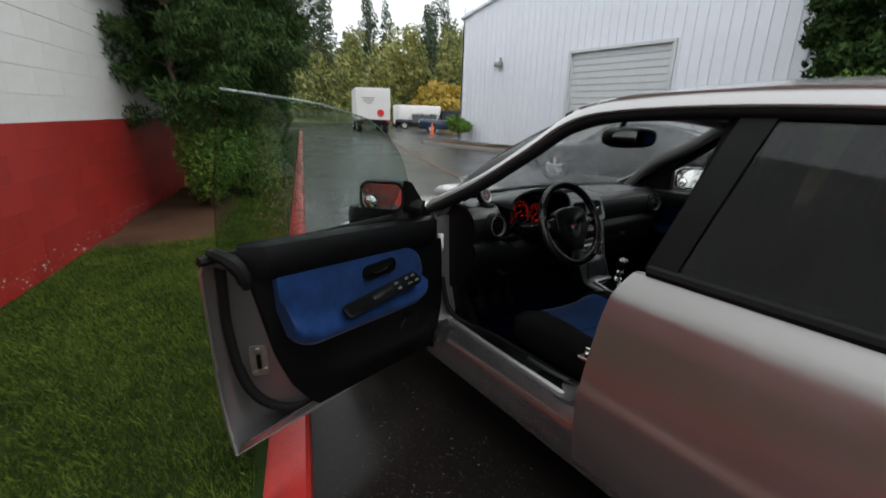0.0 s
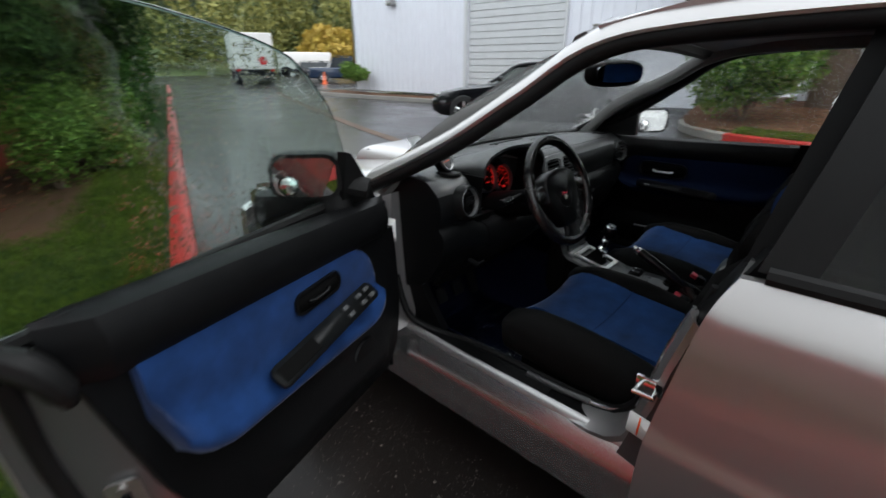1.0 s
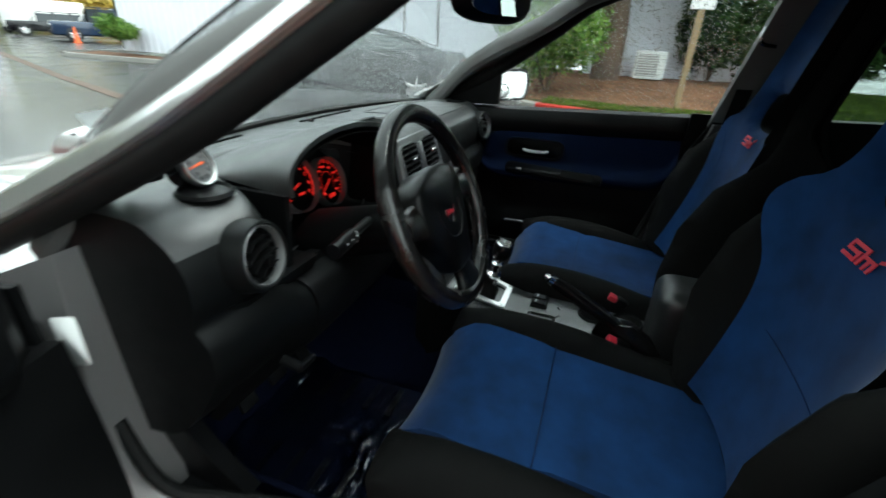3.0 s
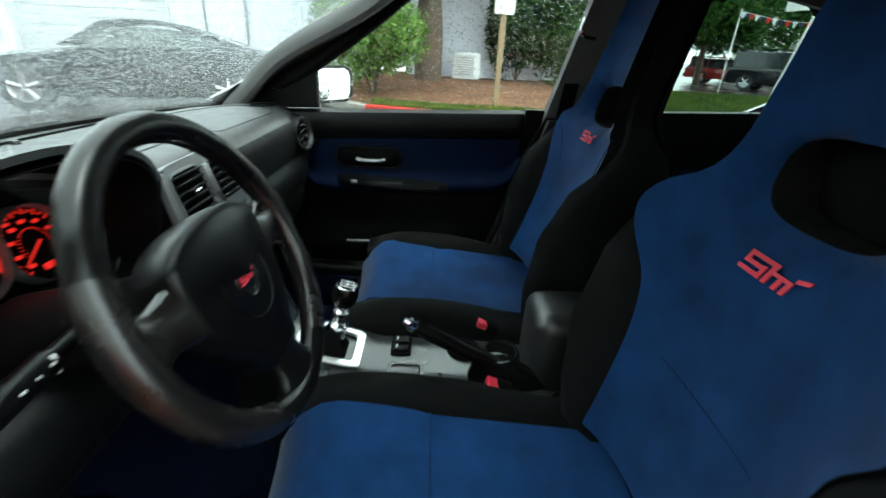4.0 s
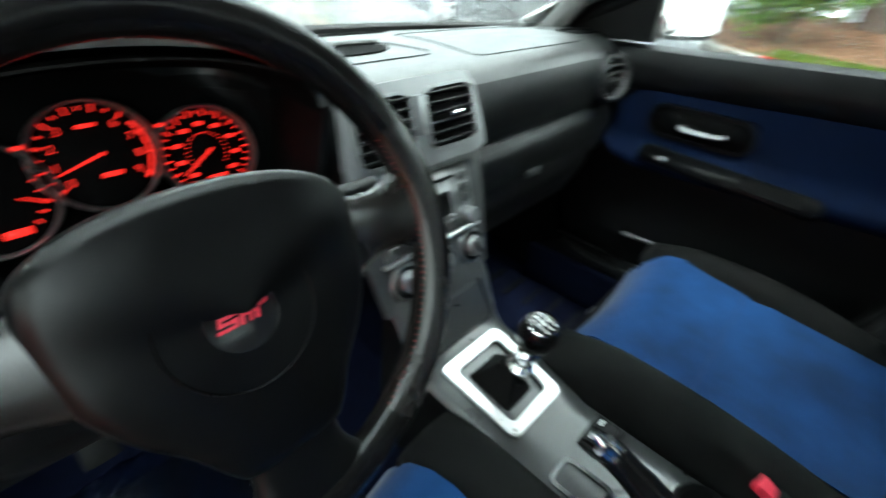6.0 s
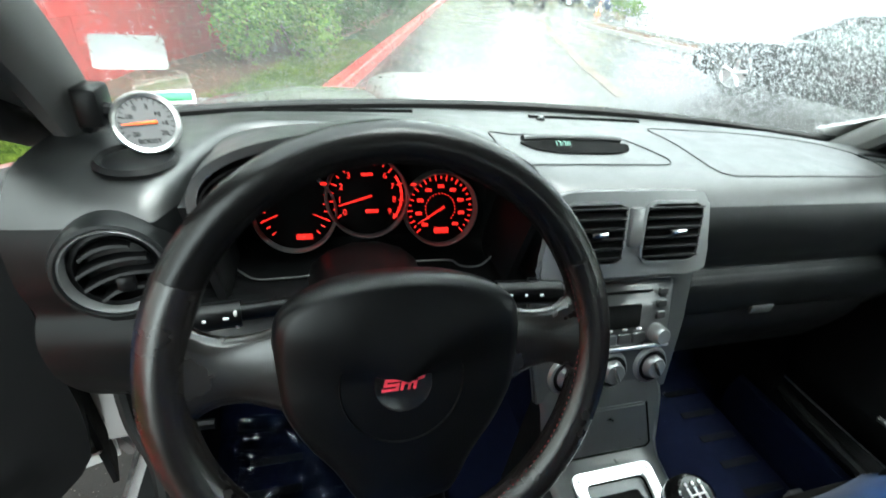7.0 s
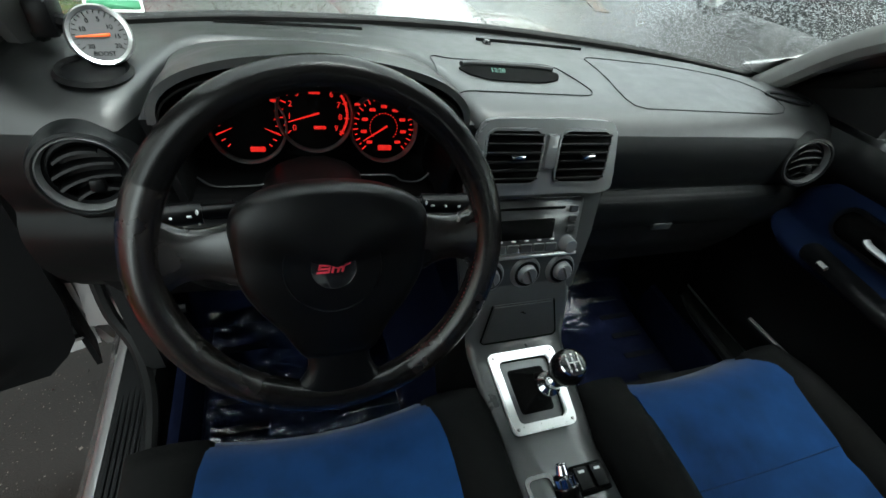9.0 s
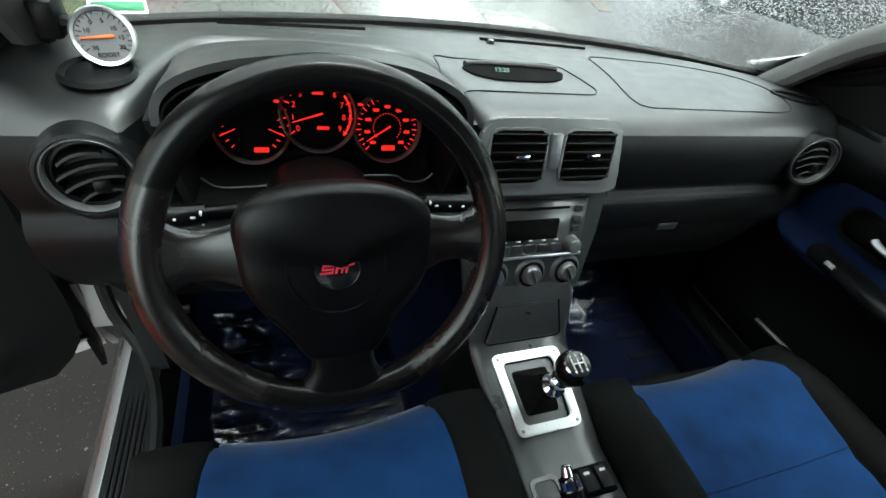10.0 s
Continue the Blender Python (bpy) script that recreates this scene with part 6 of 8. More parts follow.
for x, y in ((0.035, -0.30), (0.035, -0.385)):
    bm = nb()
    lathe(bm, [(0.040, 0.002), (0.037, 0.008), (0.034, 0.004), (0.032, -0.0)], Matrix.Translation((x, y, 0.508)), 24)
    lathe(bm, [(0, 0.003), (0.033, 0.003)], Matrix.Translation((x, y, 0.508)), 20, mi=1)
    part("cup_holder", bm, [DASH_LOW, VOID], con, "black cup holder")
bm = nb()
ring_plate(bm, rrect(0.05, 0.075, 0.012, 3), rrect(0.038, 0.062, 0.009, 3), 0.008, facing((-0.046, -0.172, 0.508), (0, 0, 1), (0, 1, 0)))
plate(bm, rrect(0.038, 0.062, 0.009, 3), 0.002, facing((-0.046, -0.172, 0.509), (0, 0, 1), (0, 1, 0)), 1)
part("coin_tray", bm, [BLACK_GLOSS, VOID], con, "small coin tray")
bm = nb()
box(bm, (0.0, -0.575, 0.565), (0.15, 0.30, 0.20), 0.035, 4)
part("armrest_box", bm, DASH, con, "padded black console box")

# ---- seats ----
def bucket_seat(cx, sx, dy=0.0, dz=0.0):
    """A bucket seat with a one-piece back; sx is the side of the door (-1 left)."""
    name = "driver_seat" if sx < 0 else "passenger_seat"
    # cushion centre, blue
    bm = nb()
    rows = []
    for k in range(19):
        t = k / 18
        y = (-0.008 if sx > 0 else 0.03) - (0.53 if sx > 0 else 0.575) * t
        drop = 0.10 * max(0, 1 - t / 0.16) ** 2.2
        rows.append([(cx + (0.182 if sx > 0 else 0.172) * s * (0.93 + 0.07 * math.sin(math.pi * min(1, t * 2))), y + 0.012 * s * s * (t < 0.1), 0.553 - 0.055 * t - drop + 0.012 * s * s - 0.004 * math.exp(-((t - 0.45) / 0.02) ** 2)) for s in (j / 8 - 1 for j in range(17))])
    slab(bm, rows, (0, 0, -0.06))
    seat = part(name, bm, BLUE, car, "blue suede and black cloth bucket seat with a red emblem", angle=70)
    # front roll down to the floor
    bm = nb()
    slab(bm, coons([(cx - 0.15, 0.006, 0.45), (cx + 0.15, 0.006, 0.45)], [(cx - 0.17, -0.05, 0.32), (cx + 0.17, -0.05, 0.32)], [(cx - 0.15, 0.006, 0.45), (cx - 0.17, -0.05, 0.32)], [(cx + 0.15, 0.006, 0.45), (cx + 0.17, -0.05, 0.32)], 8, 5), (0, -0.03, 0))
    part("seat_base_front", bm, CLOTH, seat, "black cloth front of the seat")
    for s in (-1, 1):
        bm = nb()
        rows = []
        for k in range(17):
            t = k / 16
            y = (-0.013 if sx > 0 else 0.02) - 0.525 * t
            hgt = (0.045 + 0.03 * math.sin(math.pi * min(1, t * 1.1))) * min(1, (t + 0.04) * 5) ** 0.5
            zc = 0.515 - 0.045 * t
            rows.append([(cx + s * (0.212 + 0.056 * math.cos(a)), y, zc + (hgt * math.sin(a) if math.sin(a) > 0 else 0.12 * math.sin(a))) for a in (2 * math.pi * j / 14 for j in range(14))])
        grid(bm, rows, close_v=True, cap=True)
        bmesh.ops.recalc_face_normals(bm, faces=bm.faces)
        part("cushion_bolster", bm, CLOTH, seat, "black cloth cushion bolster", angle=80)
    # back: half-widths of the blue centre and of the whole shell by height along the back
    H = [0.0, 0.08, 0.20, 0.29, 0.36, 0.405, 0.43, 0.455, 0.48, 0.52, 0.60, 0.74, 0.79]
    WB = [0.150, 0.155, 0.162, 0.172, 0.203, 0.212, 0.200, 0.160, 0.130, 0.113, 0.104, 0.094, 0.082]
    if sx < 0:
        H = [0.0, 0.08, 0.20, 0.29, 0.34, 0.38, 0.41, 0.43, 0.455, 0.48, 0.52, 0.60, 0.74, 0.79]
        WB = [0.150, 0.155, 0.164, 0.180, 0.214, 0.230, 0.226, 0.208, 0.170, 0.134, 0.114, 0.104, 0.094, 0.082]
        WS = [0.235, 0.248, 0.262, 0.270, 0.272, 0.266, 0.256, 0.242, 0.204, 0.168, 0.148, 0.136, 0.122, 0.105]
    else:
        WS = [0.235, 0.248, 0.262, 0.268, 0.262, 0.250, 0.234, 0.196, 0.165, 0.148, 0.136, 0.122, 0.105]

    HC = 0.490  # height of the headrest opening

    def place(h, d):
        """A point of the back's face: h up along it, d forwards of it."""
        lean = radians(15 if sx > 0 else 9.5)
        y = -0.495 + dy - (0.034 if sx < 0 else 0) - h * math.sin(lean) + d * math.cos(lean) - 0.012 * math.sin(math.pi * min(1, h / 0.4))
        z = 0.535 + dz + h * math.cos(lean) + d * math.sin(lean)
        return y, z

    hole_q = lambda x, h: (abs(x / 0.086) ** 3 + abs((h - HC) / 0.050) ** 3) ** (1 / 3)
    bm = nb()
    rows, N = [], 46
    for k in range(N):
        h = 0.79 * k / (N - 1)
        w = float(np.interp(h, H, WB))
        row = []
        for j in range(25):
            s = j / 12 - 1
            x = s * w
            d = 0.022 * s * s * (1.0 if h < 0.45 else 0.5) + 0.016 * abs(s) ** 4
            if sx < 0:
                d += 0.026 * abs(s) ** 3 * math.exp(-((h - 0.37) / 0.07) ** 2)
            q = hole_q(x, h)
            if q < 1.25:
                d -= 0.014 * (1.25 - q) / 0.25 if q > 1 else 0.014
            y, z = place(h, d)
            row.append((cx + x, y, z))
        rows.append(row)
    P = rows
    vs = [[bm.verts.new(p) for p in r] for r in P]
    inside = lambda k, j: hole_q(((j + 0.5) / 12 - 1) * float(np.interp(0.79 * (k + 0.5) / (N - 1), H, WB)), 0.79 * (k + 0.5) / (N - 1)) < 1
    for k in range(N - 1):
        for j in range(24):
            if not inside(k, j):
                bm.faces.new([vs[k][j], vs[k][j + 1], vs[k + 1][j + 1], vs[k + 1][j]])
    # draw the opening's edge onto an ellipse
    for k in range(1, N - 1):
        for j in range(1, 24):
            near = [inside(a, b) for a in (k - 1, k) for b in (j - 1, j)]
            if any(near) and not all(near):
                h = 0.79 * k / (N - 1)
                x = (j / 12 - 1) * float(np.interp(h, H, WB))
                q = hole_q(x, h)
                x, h = x / q, HC + (h - HC) / q
                vs[k][j].co = (cx + x, *place(h, -0.012))
    edges = [e for e in bm.edges if len(e.link_faces) == 1]
    ext = bmesh.ops.extrude_edge_only(bm, edges=edges)
    for v_ in [g_ for g_ in ext["geom"] if isinstance(g_, bmesh.types.BMVert)]:
        v_.co.y -= 0.06
    for f_ in [g_ for g_ in ext["geom"] if isinstance(g_, bmesh.types.BMFace)]:
        f_.material_index = 1
    for v_ in [v_ for v_ in bm.verts if not v_.link_faces]:
        bm.verts.remove(v_)
    bmesh.ops.recalc_face_normals(bm, faces=bm.faces)
    part("backrest_face", bm, [BLUE, CLOTH], seat, "blue suede backrest centre with a headrest opening", angle=70)
    # shell and bolsters behind and beside
    for s in (-1, 1):
        bm = nb()
        rows = []
        for k in range(34):
            h = -0.03 + 0.835 * k / 33
            w0, w1 = float(np.interp(h, H, WB)) - 0.012, float(np.interp(h, H, WS))
            fwd = float(np.interp(h, [-0.03, 0.05, 0.18, 0.30, 0.40, 0.47, 0.55, 0.82], [0.05, 0.085, 0.112, 0.090, 0.024, 0.010, 0.004, 0.0]))
            neck = min(1.0, max(0.0, (h - 0.42) / 0.05))
            fwd -= 0.012 * neck
            thin = 1 - 0.42 * neck
            sec = [(w0 + 0.010 * neck, 0.012 - 0.02 * neck), (w0 + (w1 - w0) * 0.3, fwd * 0.75), (w0 + (w1 - w0) * 0.62, fwd), (w1 - 0.006, fwd * 0.72), (w1, 0.0), (w1, -0.06 * thin), (w1 - 0.02, -0.10 * thin), (w0, -0.11 * thin)]
            rows.append([(cx + s * x, *place(h, d)) for x, d in sec])
        grid(bm, rows, close_v=True, cap=True)
        bmesh.ops.recalc_face_normals(bm, faces=bm.faces)
        part("back_bolster", bm, CLOTH, seat, "black cloth backrest bolster", angle=75)
    bm = nb()
    rows = []
    for k in range(20):
        h = -0.03 + 0.835 * k / 19
        w1 = float(np.interp(h, H, WS)) - 0.015
        rows.append([(cx + w1 * s_, *place(h, (-0.105 - 0.012 * (1 - s_ * s_)) * (1 - 0.42 * min(1.0, max(0.0, (h - 0.42) / 0.05))))) for s_ in (j / 6 - 1 for j in range(13))])
    slab(bm, rows, (0, -0.012, 0))
    part("seat_back_shell", bm, CLOTH, seat, "black seat back")
    # seams
    for pts in ([(-0.205, 0.43), (-0.13, 0.30), (-0.12, 0.0)], [(0.205, 0.43), (0.13, 0.30), (0.12, 0.0)], [(-0.16, 0.195), (0.0, 0.19), (0.16, 0.195)]):
        bm = nb()
        tube(bm, [(cx + x, *place(h, 0.023 * (x / 0.17) ** 2 + 0.0025)) for x, h in [(p.x, p.y) for p in smoothline([(a, b, 0) for a, b in pts], 22)]], 0.0011, 5)
        part("seam", bm, DOOR_BLUE, seat)
    bm = nb()
    tube(bm, [(cx - 0.165 + 0.33 * k / 10, -0.225, 0.5298 + 0.012 * (k / 5 - 1) ** 2) for k in range(11)], 0.0012, 5)
    part("seam", bm, DOOR_BLUE, seat)
    y, z = place(0.405 if sx > 0 else 0.39, 0.007)
    emblem(Matrix.Translation((cx, y, z)) @ facing(None, (0, math.cos(radians(15)), math.sin(radians(15)))), 0.044, seat, depth=0.002, lab="stylised red stitched emblem")
    # recline side trim and rails
    bm = nb()
    tube(bm, [(cx + sx * 0.272, -0.05, 0.36), (cx + sx * 0.272, -0.3, 0.37), (cx + sx * 0.272, -0.50, 0.44), (cx + sx * 0.27, -0.53, 0.52)], 0.03, 8, n=16, flat=0.4)
    part("side_trim", bm, DASH_LOW, seat, "black plastic seat side trim")
    bm = nb()
    tube(bm, [(cx + sx * 0.295, -0.10, 0.40), (cx + sx * 0.298, -0.22, 0.405), (cx + sx * 0.295, -0.30, 0.41)], 0.009, 8, flat=0.6)
    part("height_lever", bm, DASH, seat, "seat lever")
    for s in (-0.18, 0.18):
        bm = nb()
        box(bm, (cx + s, -0.22, 0.30), (0.035, 0.56, 0.03), 0.004)
        part("seat_rail", bm, STEEL, seat)
    bm = nb()
    box(bm, (cx, -0.25, 0.40), (0.44, 0.46, 0.17), 0.03, 2)
    part("seat_pan", bm, CLOTH, seat)
    # buckle on the inner side
    xb = cx - sx * 0.247
    bm = nb()
    box(bm, (xb, -0.357, 0.500), (0.032, 0.034, 0.08), 0.006, 2, Matrix.Rotation(radians(20), 4, 'X'))
    part("buckle", bm, HUB, seat, "black belt buckle")
    bm = nb()
    box(bm, (xb, -0.346, 0.535), (0.030, 0.028, 0.016), 0.003, 2, Matrix.Rotation(radians(20), 4, 'X'))
    part("buckle_button", bm, RED_PLASTIC, seat, "red release button")
    return seat


bucket_seat(-0.350, -1)
bucket_seat(0.355, 1, -0.01, 0.014)
# rear bench
bm = nb()
box(bm, (0, -1.25, 0.50), (1.24, 0.50, 0.20), 0.06, 4)
rb = part("rear_seat", bm, CLOTH, car, "black cloth rear bench with dark blue centre panels")
bm = nb()
box(bm, (0, -1.56, 0.80), (1.20, 0.18, 0.62), 0.06, 4, Matrix.Rotation(radians(-14), 4, 'X'))
part("rear_backrest", bm, CLOTH, rb)
for s in (-0.34, 0.34):
    bm = nb()
    box(bm, (s, -1.25, 0.595), (0.36, 0.42, 0.03), 0.012, 3)
    part("rear_cushion_panel", bm, BLUE_SHADED, rb)
bm = nb()
slab(bm, [[(x, -1.65 - 0.35 * k / 3, 1.0) for x in (-0.6, 0, 0.6)] for k in range(4)], (0, 0, 0.02))
part("parcel_shelf", bm, CLOTH, car, "black parcel shelf")

# seat belts at the centre pillars
for s in (-1, 1):
    bm = nb()
    P = [(s * 0.595, -0.635, 1.215), (s * 0.615, -0.62, 1.10), (s * 0.655, -0.605, 0.80), (s * 0.665, -0.60, 0.45)]
    Q = smoothline(P, 16)
    slab(bm, [[p + Vector((0, -0.022, 0)), p + Vector((0, 0.022, 0))] for p in Q], (0.002 * s, 0, 0))
    part("seat_belt", bm, CLOTH, car, "black seat belt webbing")
    bm = nb()
    tube(bm, [(s * 0.585, -0.655, 1.225), (s * 0.585, -0.62, 1.23), (s * 0.585, -0.61, 1.185), (s * 0.585, -0.65, 1.175)], 0.007, 8, n=20, closed=False)
    lathe(bm, [(0, 0.012), (0.012, 0.01), (0.016, 0.0)], facing((s * 0.595, -0.632, 1.235), (-s, 0.2, 0)), 12)
    part("belt_guide", bm, CHROME, car, "chrome-trimmed belt guide")
# belt buckle tongue hanging by the driver's seat
bm = nb()
box(bm, (-0.645, -0.585, 0.66), (0.012, 0.04, 0.07), 0.004)
part("belt_tongue", bm, STEEL, car, "steel belt tongue")

# rear-view mirror
bm = nb()
rows = []
for k in range(7):
    t = k / 6
    s_ = math.sin(math.pi * (0.12 + 0.76 * t)) ** 0.5
    rows.append([(0.045 + 0.14 * s_ * math.copysign(abs(math.cos(a)) ** 0.7, math.cos(a)), 0.02 + 0.05 * t, 1.235 + 0.047 * s_ * math.copysign(abs(math.sin(a)) ** 0.7, math.sin(a))) for a in (2 * math.pi * j / 24 for j in range(24))])
grid(bm, rows, close_v=True, cap=True)
bmesh.ops.recalc_face_normals(bm, faces=bm.faces)
turn = Matrix.Translation((0.045, 0.045, 1.235)) @ Matrix.Rotation(radians(-22), 4, "Z") @ Matrix.Translation((-0.045, -0.045, -1.235))
bmesh.ops.transform(bm, matrix=turn, verts=bm.verts)
rvm = part("rear_view_mirror", bm, HUB, car, "black rear-view mirror")
bm = nb()
plate(bm, [(0.108 * math.copysign(abs(math.cos(a)) ** 0.6, math.cos(a)), 0.030 * math.copysign(abs(math.sin(a)) ** 0.6, math.sin(a))) for a in (2 * math.pi * j / 28 for j in range(28))], 0.003, facing((0.045, 0.0195, 1.235), (0.0, -1, -0.03)))
bmesh.ops.transform(bm, matrix=turn, verts=bm.verts)
part("mirror_glass", bm, MIRROR, rvm)
bm = nb()
tube(bm, [(0.02, 0.06, 1.25), (0.02, 0.075, 1.285), (0.02, 0.06, 1.31)], 0.012, 8)
part("mirror_stem", bm, HUB, rvm)

# boost gauge on the pillar
BG = facing((-0.566, 0.300, 0.979), (0.20, -0.90, 0.37)) @ Matrix.Scale(0.78, 4)
bm = nb()
lathe(bm, [(0.0, -0.045), (0.031, -0.045), (0.034, -0.01)], BG, 28)
bgp = part("boost_gauge", bm, BLACK_GLOSS, car, "round grey boost gauge in a bright rim on the pillar")
bm = nb()
lathe(bm, [(0.034, -0.012), (0.0405, -0.008), (0.0415, 0.0), (0.039, 0.005), (0.0345, 0.003), (0.034, 0.0)], BG, 36)
part("gauge_rim", bm, ALU, bgp, "bright gauge rim")
bm = nb()
lathe(bm, [(0, 0.0), (0.0345, 0.0)], BG, 32)
part("gauge_face", bm, DIAL, bgp, "grey dial")
bm = nb()
for k in range(21):
    a = radians(215 - 250 * k / 20)
    big = k % 4 == 0
    r0 = 0.026 if big else 0.029
    c, s_ = math.cos(a), math.sin(a)
    w = 0.0005
    plate(bm, [(r0 * c - w * s_, r0 * s_ + w * c), (0.0325 * c - w * s_, 0.0325 * s_ + w * c), (0.0325 * c + w * s_, 0.0325 * s_ - w * c), (r0 * c + w * s_, r0 * s_ - w * c)], 0.0006, BG @ Matrix.Translation((0, 0, 0.0002)))
part("gauge_marks", bm, BLACK_GLOSS, bgp)
for ch, x, y in (("10", -0.019, 0.008), ("0", -0.011, 0.019), ("5", 0.003, 0.021), ("10", 0.014, 0.011), ("15", 0.021, -0.001), ("20", 0.019, -0.014), ("30", -0.014, -0.015)):
    lettering(ch, 0.0085, BG @ Matrix.Translation((x, y, 0.0008)), BLACK_GLOSS, bgp, depth=0.0002)
lettering("BOOST", 0.0085, BG @ Matrix.Translation((0.0, -0.0245, 0.0008)), BLACK_GLOSS, bgp, depth=0.0002)
bm = nb()
plate(bm, [(-0.029, -0.0008), (0.004, -0.0022), (0.013, -0.0022), (0.013, 0.0022), (0.004, 0.0022), (-0.029, 0.0008)], 0.001, BG @ Matrix.Translation((0, 0, 0.002)) @ Matrix.Rotation(radians(4), 4, 'Z'))
part("needle", bm, ORANGE, bgp, "orange needle")
bm = nb()
box(bm, (-0.622, 0.330, 0.988), (0.026, 0.04, 0.042), 0.006)
tube(bm, [(-0.615, 0.325, 0.984), (-0.58, 0.318, 0.981)], 0.009, 8)
tube(bm, [(-0.625, 0.335, 0.976), (-0.645, 0.36, 0.955)], 0.010, 8)
part("gauge_bracket", bm, HUB, bgp, "black gauge bracket")
bm = nb()
lathe(bm, [(0.040, 0.0), (0.036, 0.005), (0.031, 0.001), (0.020, 0.004), (0.0, 0.002)], facing((-0.578, 0.282, dash_top(-0.578, 0.282) + 0.002), (0, -0.05, 1), (0, 1, 0)), 28)
part("dash_speaker", bm, DASH_LOW, dash, "round dash speaker")
# green sticker and a pale frosted rectangle on the screen
bm = nb()
plate(bm, rrect(0.064, 0.0145, 0.003), 0.001, facing((-0.585, 0.455, 0.965), (0.2, -0.75, 0.6)))
screen_st = part("screen_sticker", bm, GREEN_STICKER, car, "small green sticker on the windscreen")
bm = nb()
ring_plate(bm, rrect(0.069, 0.0195, 0.003), rrect(0.062, 0.0125, 0.002), 0.0012, facing((-0.585, 0.455, 0.965), (0.2, -0.75, 0.6)))
part("sticker_border", bm, WHITE_LABEL, screen_st, "pale border")
bm = nb()
plate(bm, rrect(0.075, 0.044, 0.006), 0.001, facing((-0.600, 0.405, 1.030), (0.2, -0.75, 0.6)))
part("screen_patch", bm, FROST, car, "pale frosted rectangle on the windscreen").visible_shadow = False

# ==== outside ====
ASPHALT = mat("wet_asphalt", (0.0018, 0.0014, 0.0013), 0.42, base2=(0.0185, 0.0145, 0.0128), scale=240, bump=1.0, bscale=260, spec=0.08, big=0.5)
film_n, film_l = ASPHALT.node_tree.nodes, ASPHALT.node_tree.links
film_p = film_n["Principled BSDF"]
film_p.inputs["Coat IOR"].default_value, film_p.inputs["Coat Roughness"].default_value = 1.20, 0.20
film_t, film_c, film_r = film_n.new("ShaderNodeTexNoise"), film_n.new("ShaderNodeTexCoord"), film_n.new("ShaderNodeMapRange")
film_t.inputs["Scale"].default_value, film_t.inputs["Detail"].default_value = 0.7, 6
film_r.inputs[1].default_value, film_r.inputs[2].default_value, film_r.inputs[3].default_value, film_r.inputs[4].default_value = 0.35, 0.65, 0.65, 1.0
film_l.new(film_c.outputs["Object"], film_t.inputs["Vector"])
film_l.new(film_t.outputs[0], film_r.inputs[0])
film_l.new(film_r.outputs[0], film_p.inputs["Coat Weight"])
GRASSM = mat("grass", (0.016, 0.038, 0.004), 0.7, spec=0.14, base2=(0.120, 0.160, 0.022), scale=6, each=0.4, island=True)
SOIL = mat("lawn_soil", (0.009, 0.019, 0.004), 0.9, spec=0.1, base2=(0.022, 0.037, 0.007), scale=20, bump=0.6, bscale=80)
MULCH = mat("bark_mulch", (0.05, 0.026, 0.014), 0.9, spec=0.15, base2=(0.15, 0.075, 0.040), scale=40, bump=0.9, bscale=60)
MULCH_WET = mat("wet_bark_mulch", (0.030, 0.015, 0.009), 0.8, spec=0.2, base2=(0.095, 0.046, 0.025), scale=40, bump=0.9, bscale=60)
KERB_RED = mat("red_kerb_paint", (0.36, 0.022, 0.018), 0.35, vary=0.25, scale=25, bump=0.4, bscale=120)
KERB_GREY = mat("kerb_concrete", (0.22, 0.21, 0.19), 0.7, vary=0.2, scale=25, bump=0.4, bscale=120)
WALL_RED = mat("red_block_paint", (0.30, 0.020, 0.016), 0.45, vary=0.15, scale=12, bump=0.5, bscale=180, each=0.25)
WALL_WHITE = mat("white_block_paint", (0.62, 0.62, 0.60), 0.6, vary=0.06, scale=12, bump=0.5, bscale=180, each=0.15)
MORTAR_RED = mat("red_joint", (0.30, 0.020, 0.016), 0.6, vary=0.2)
METAL_WHITE = mat("white_sheet_metal", (0.78, 0.79, 0.85), 0.45, vary=0.04, scale=3, spec=0.4, big=0.4)
DOOR_WHITE = mat("white_shutter", (0.60, 0.61, 0.62), 0.45, vary=0.05, scale=6, each=0.1)
BARK = mat("bark", (0.055, 0.04, 0.03), 0.9, base2=(0.13, 0.085, 0.06), scale=25, bump=1.0, bscale=40)
LEAF_DARK = mat("conifer_leaf", (0.008, 0.022, 0.005), 0.7, spec=0.12, base2=(0.048, 0.088, 0.021), scale=3, each=0.6, island=True)
LEAF_CEDAR = mat("hedge_leaf", (0.018, 0.05, 0.008), 0.7, spec=0.12, base2=(0.055, 0.11, 0.022), scale=3, each=0.6, island=True)
LEAF_SHRUB = mat("shrub_leaf", (0.050, 0.115, 0.014), 0.6, spec=0.2, base2=(0.17, 0.27, 0.050), scale=3, each=0.7, island=True)
LEAF_HILL = mat("hill_leaf", (0.06, 0.085, 0.020), 0.7, base2=(0.27, 0.26, 0.065), scale=0.15, each=0.6, island=True, big=0.05)
LEAF_DARKHILL = mat("hill_conifer", (0.02, 0.04, 0.02), 0.7, base2=(0.06, 0.085, 0.035), scale=0.2, each=0.5, island=True)
LEAF_YELLOW = mat("autumn_leaf", (0.34, 0.22, 0.025), 0.6, base2=(0.48, 0.36, 0.06), scale=0.5, each=0.6, island=True)
WOOD = mat("post_wood", (0.24, 0.17, 0.09), 0.8, vary=0.2, scale=20)
CARBLACK = mat("black_car_paint", (0.006, 0.006, 0.008), 0.15, vary=0.1, coat=0.4)
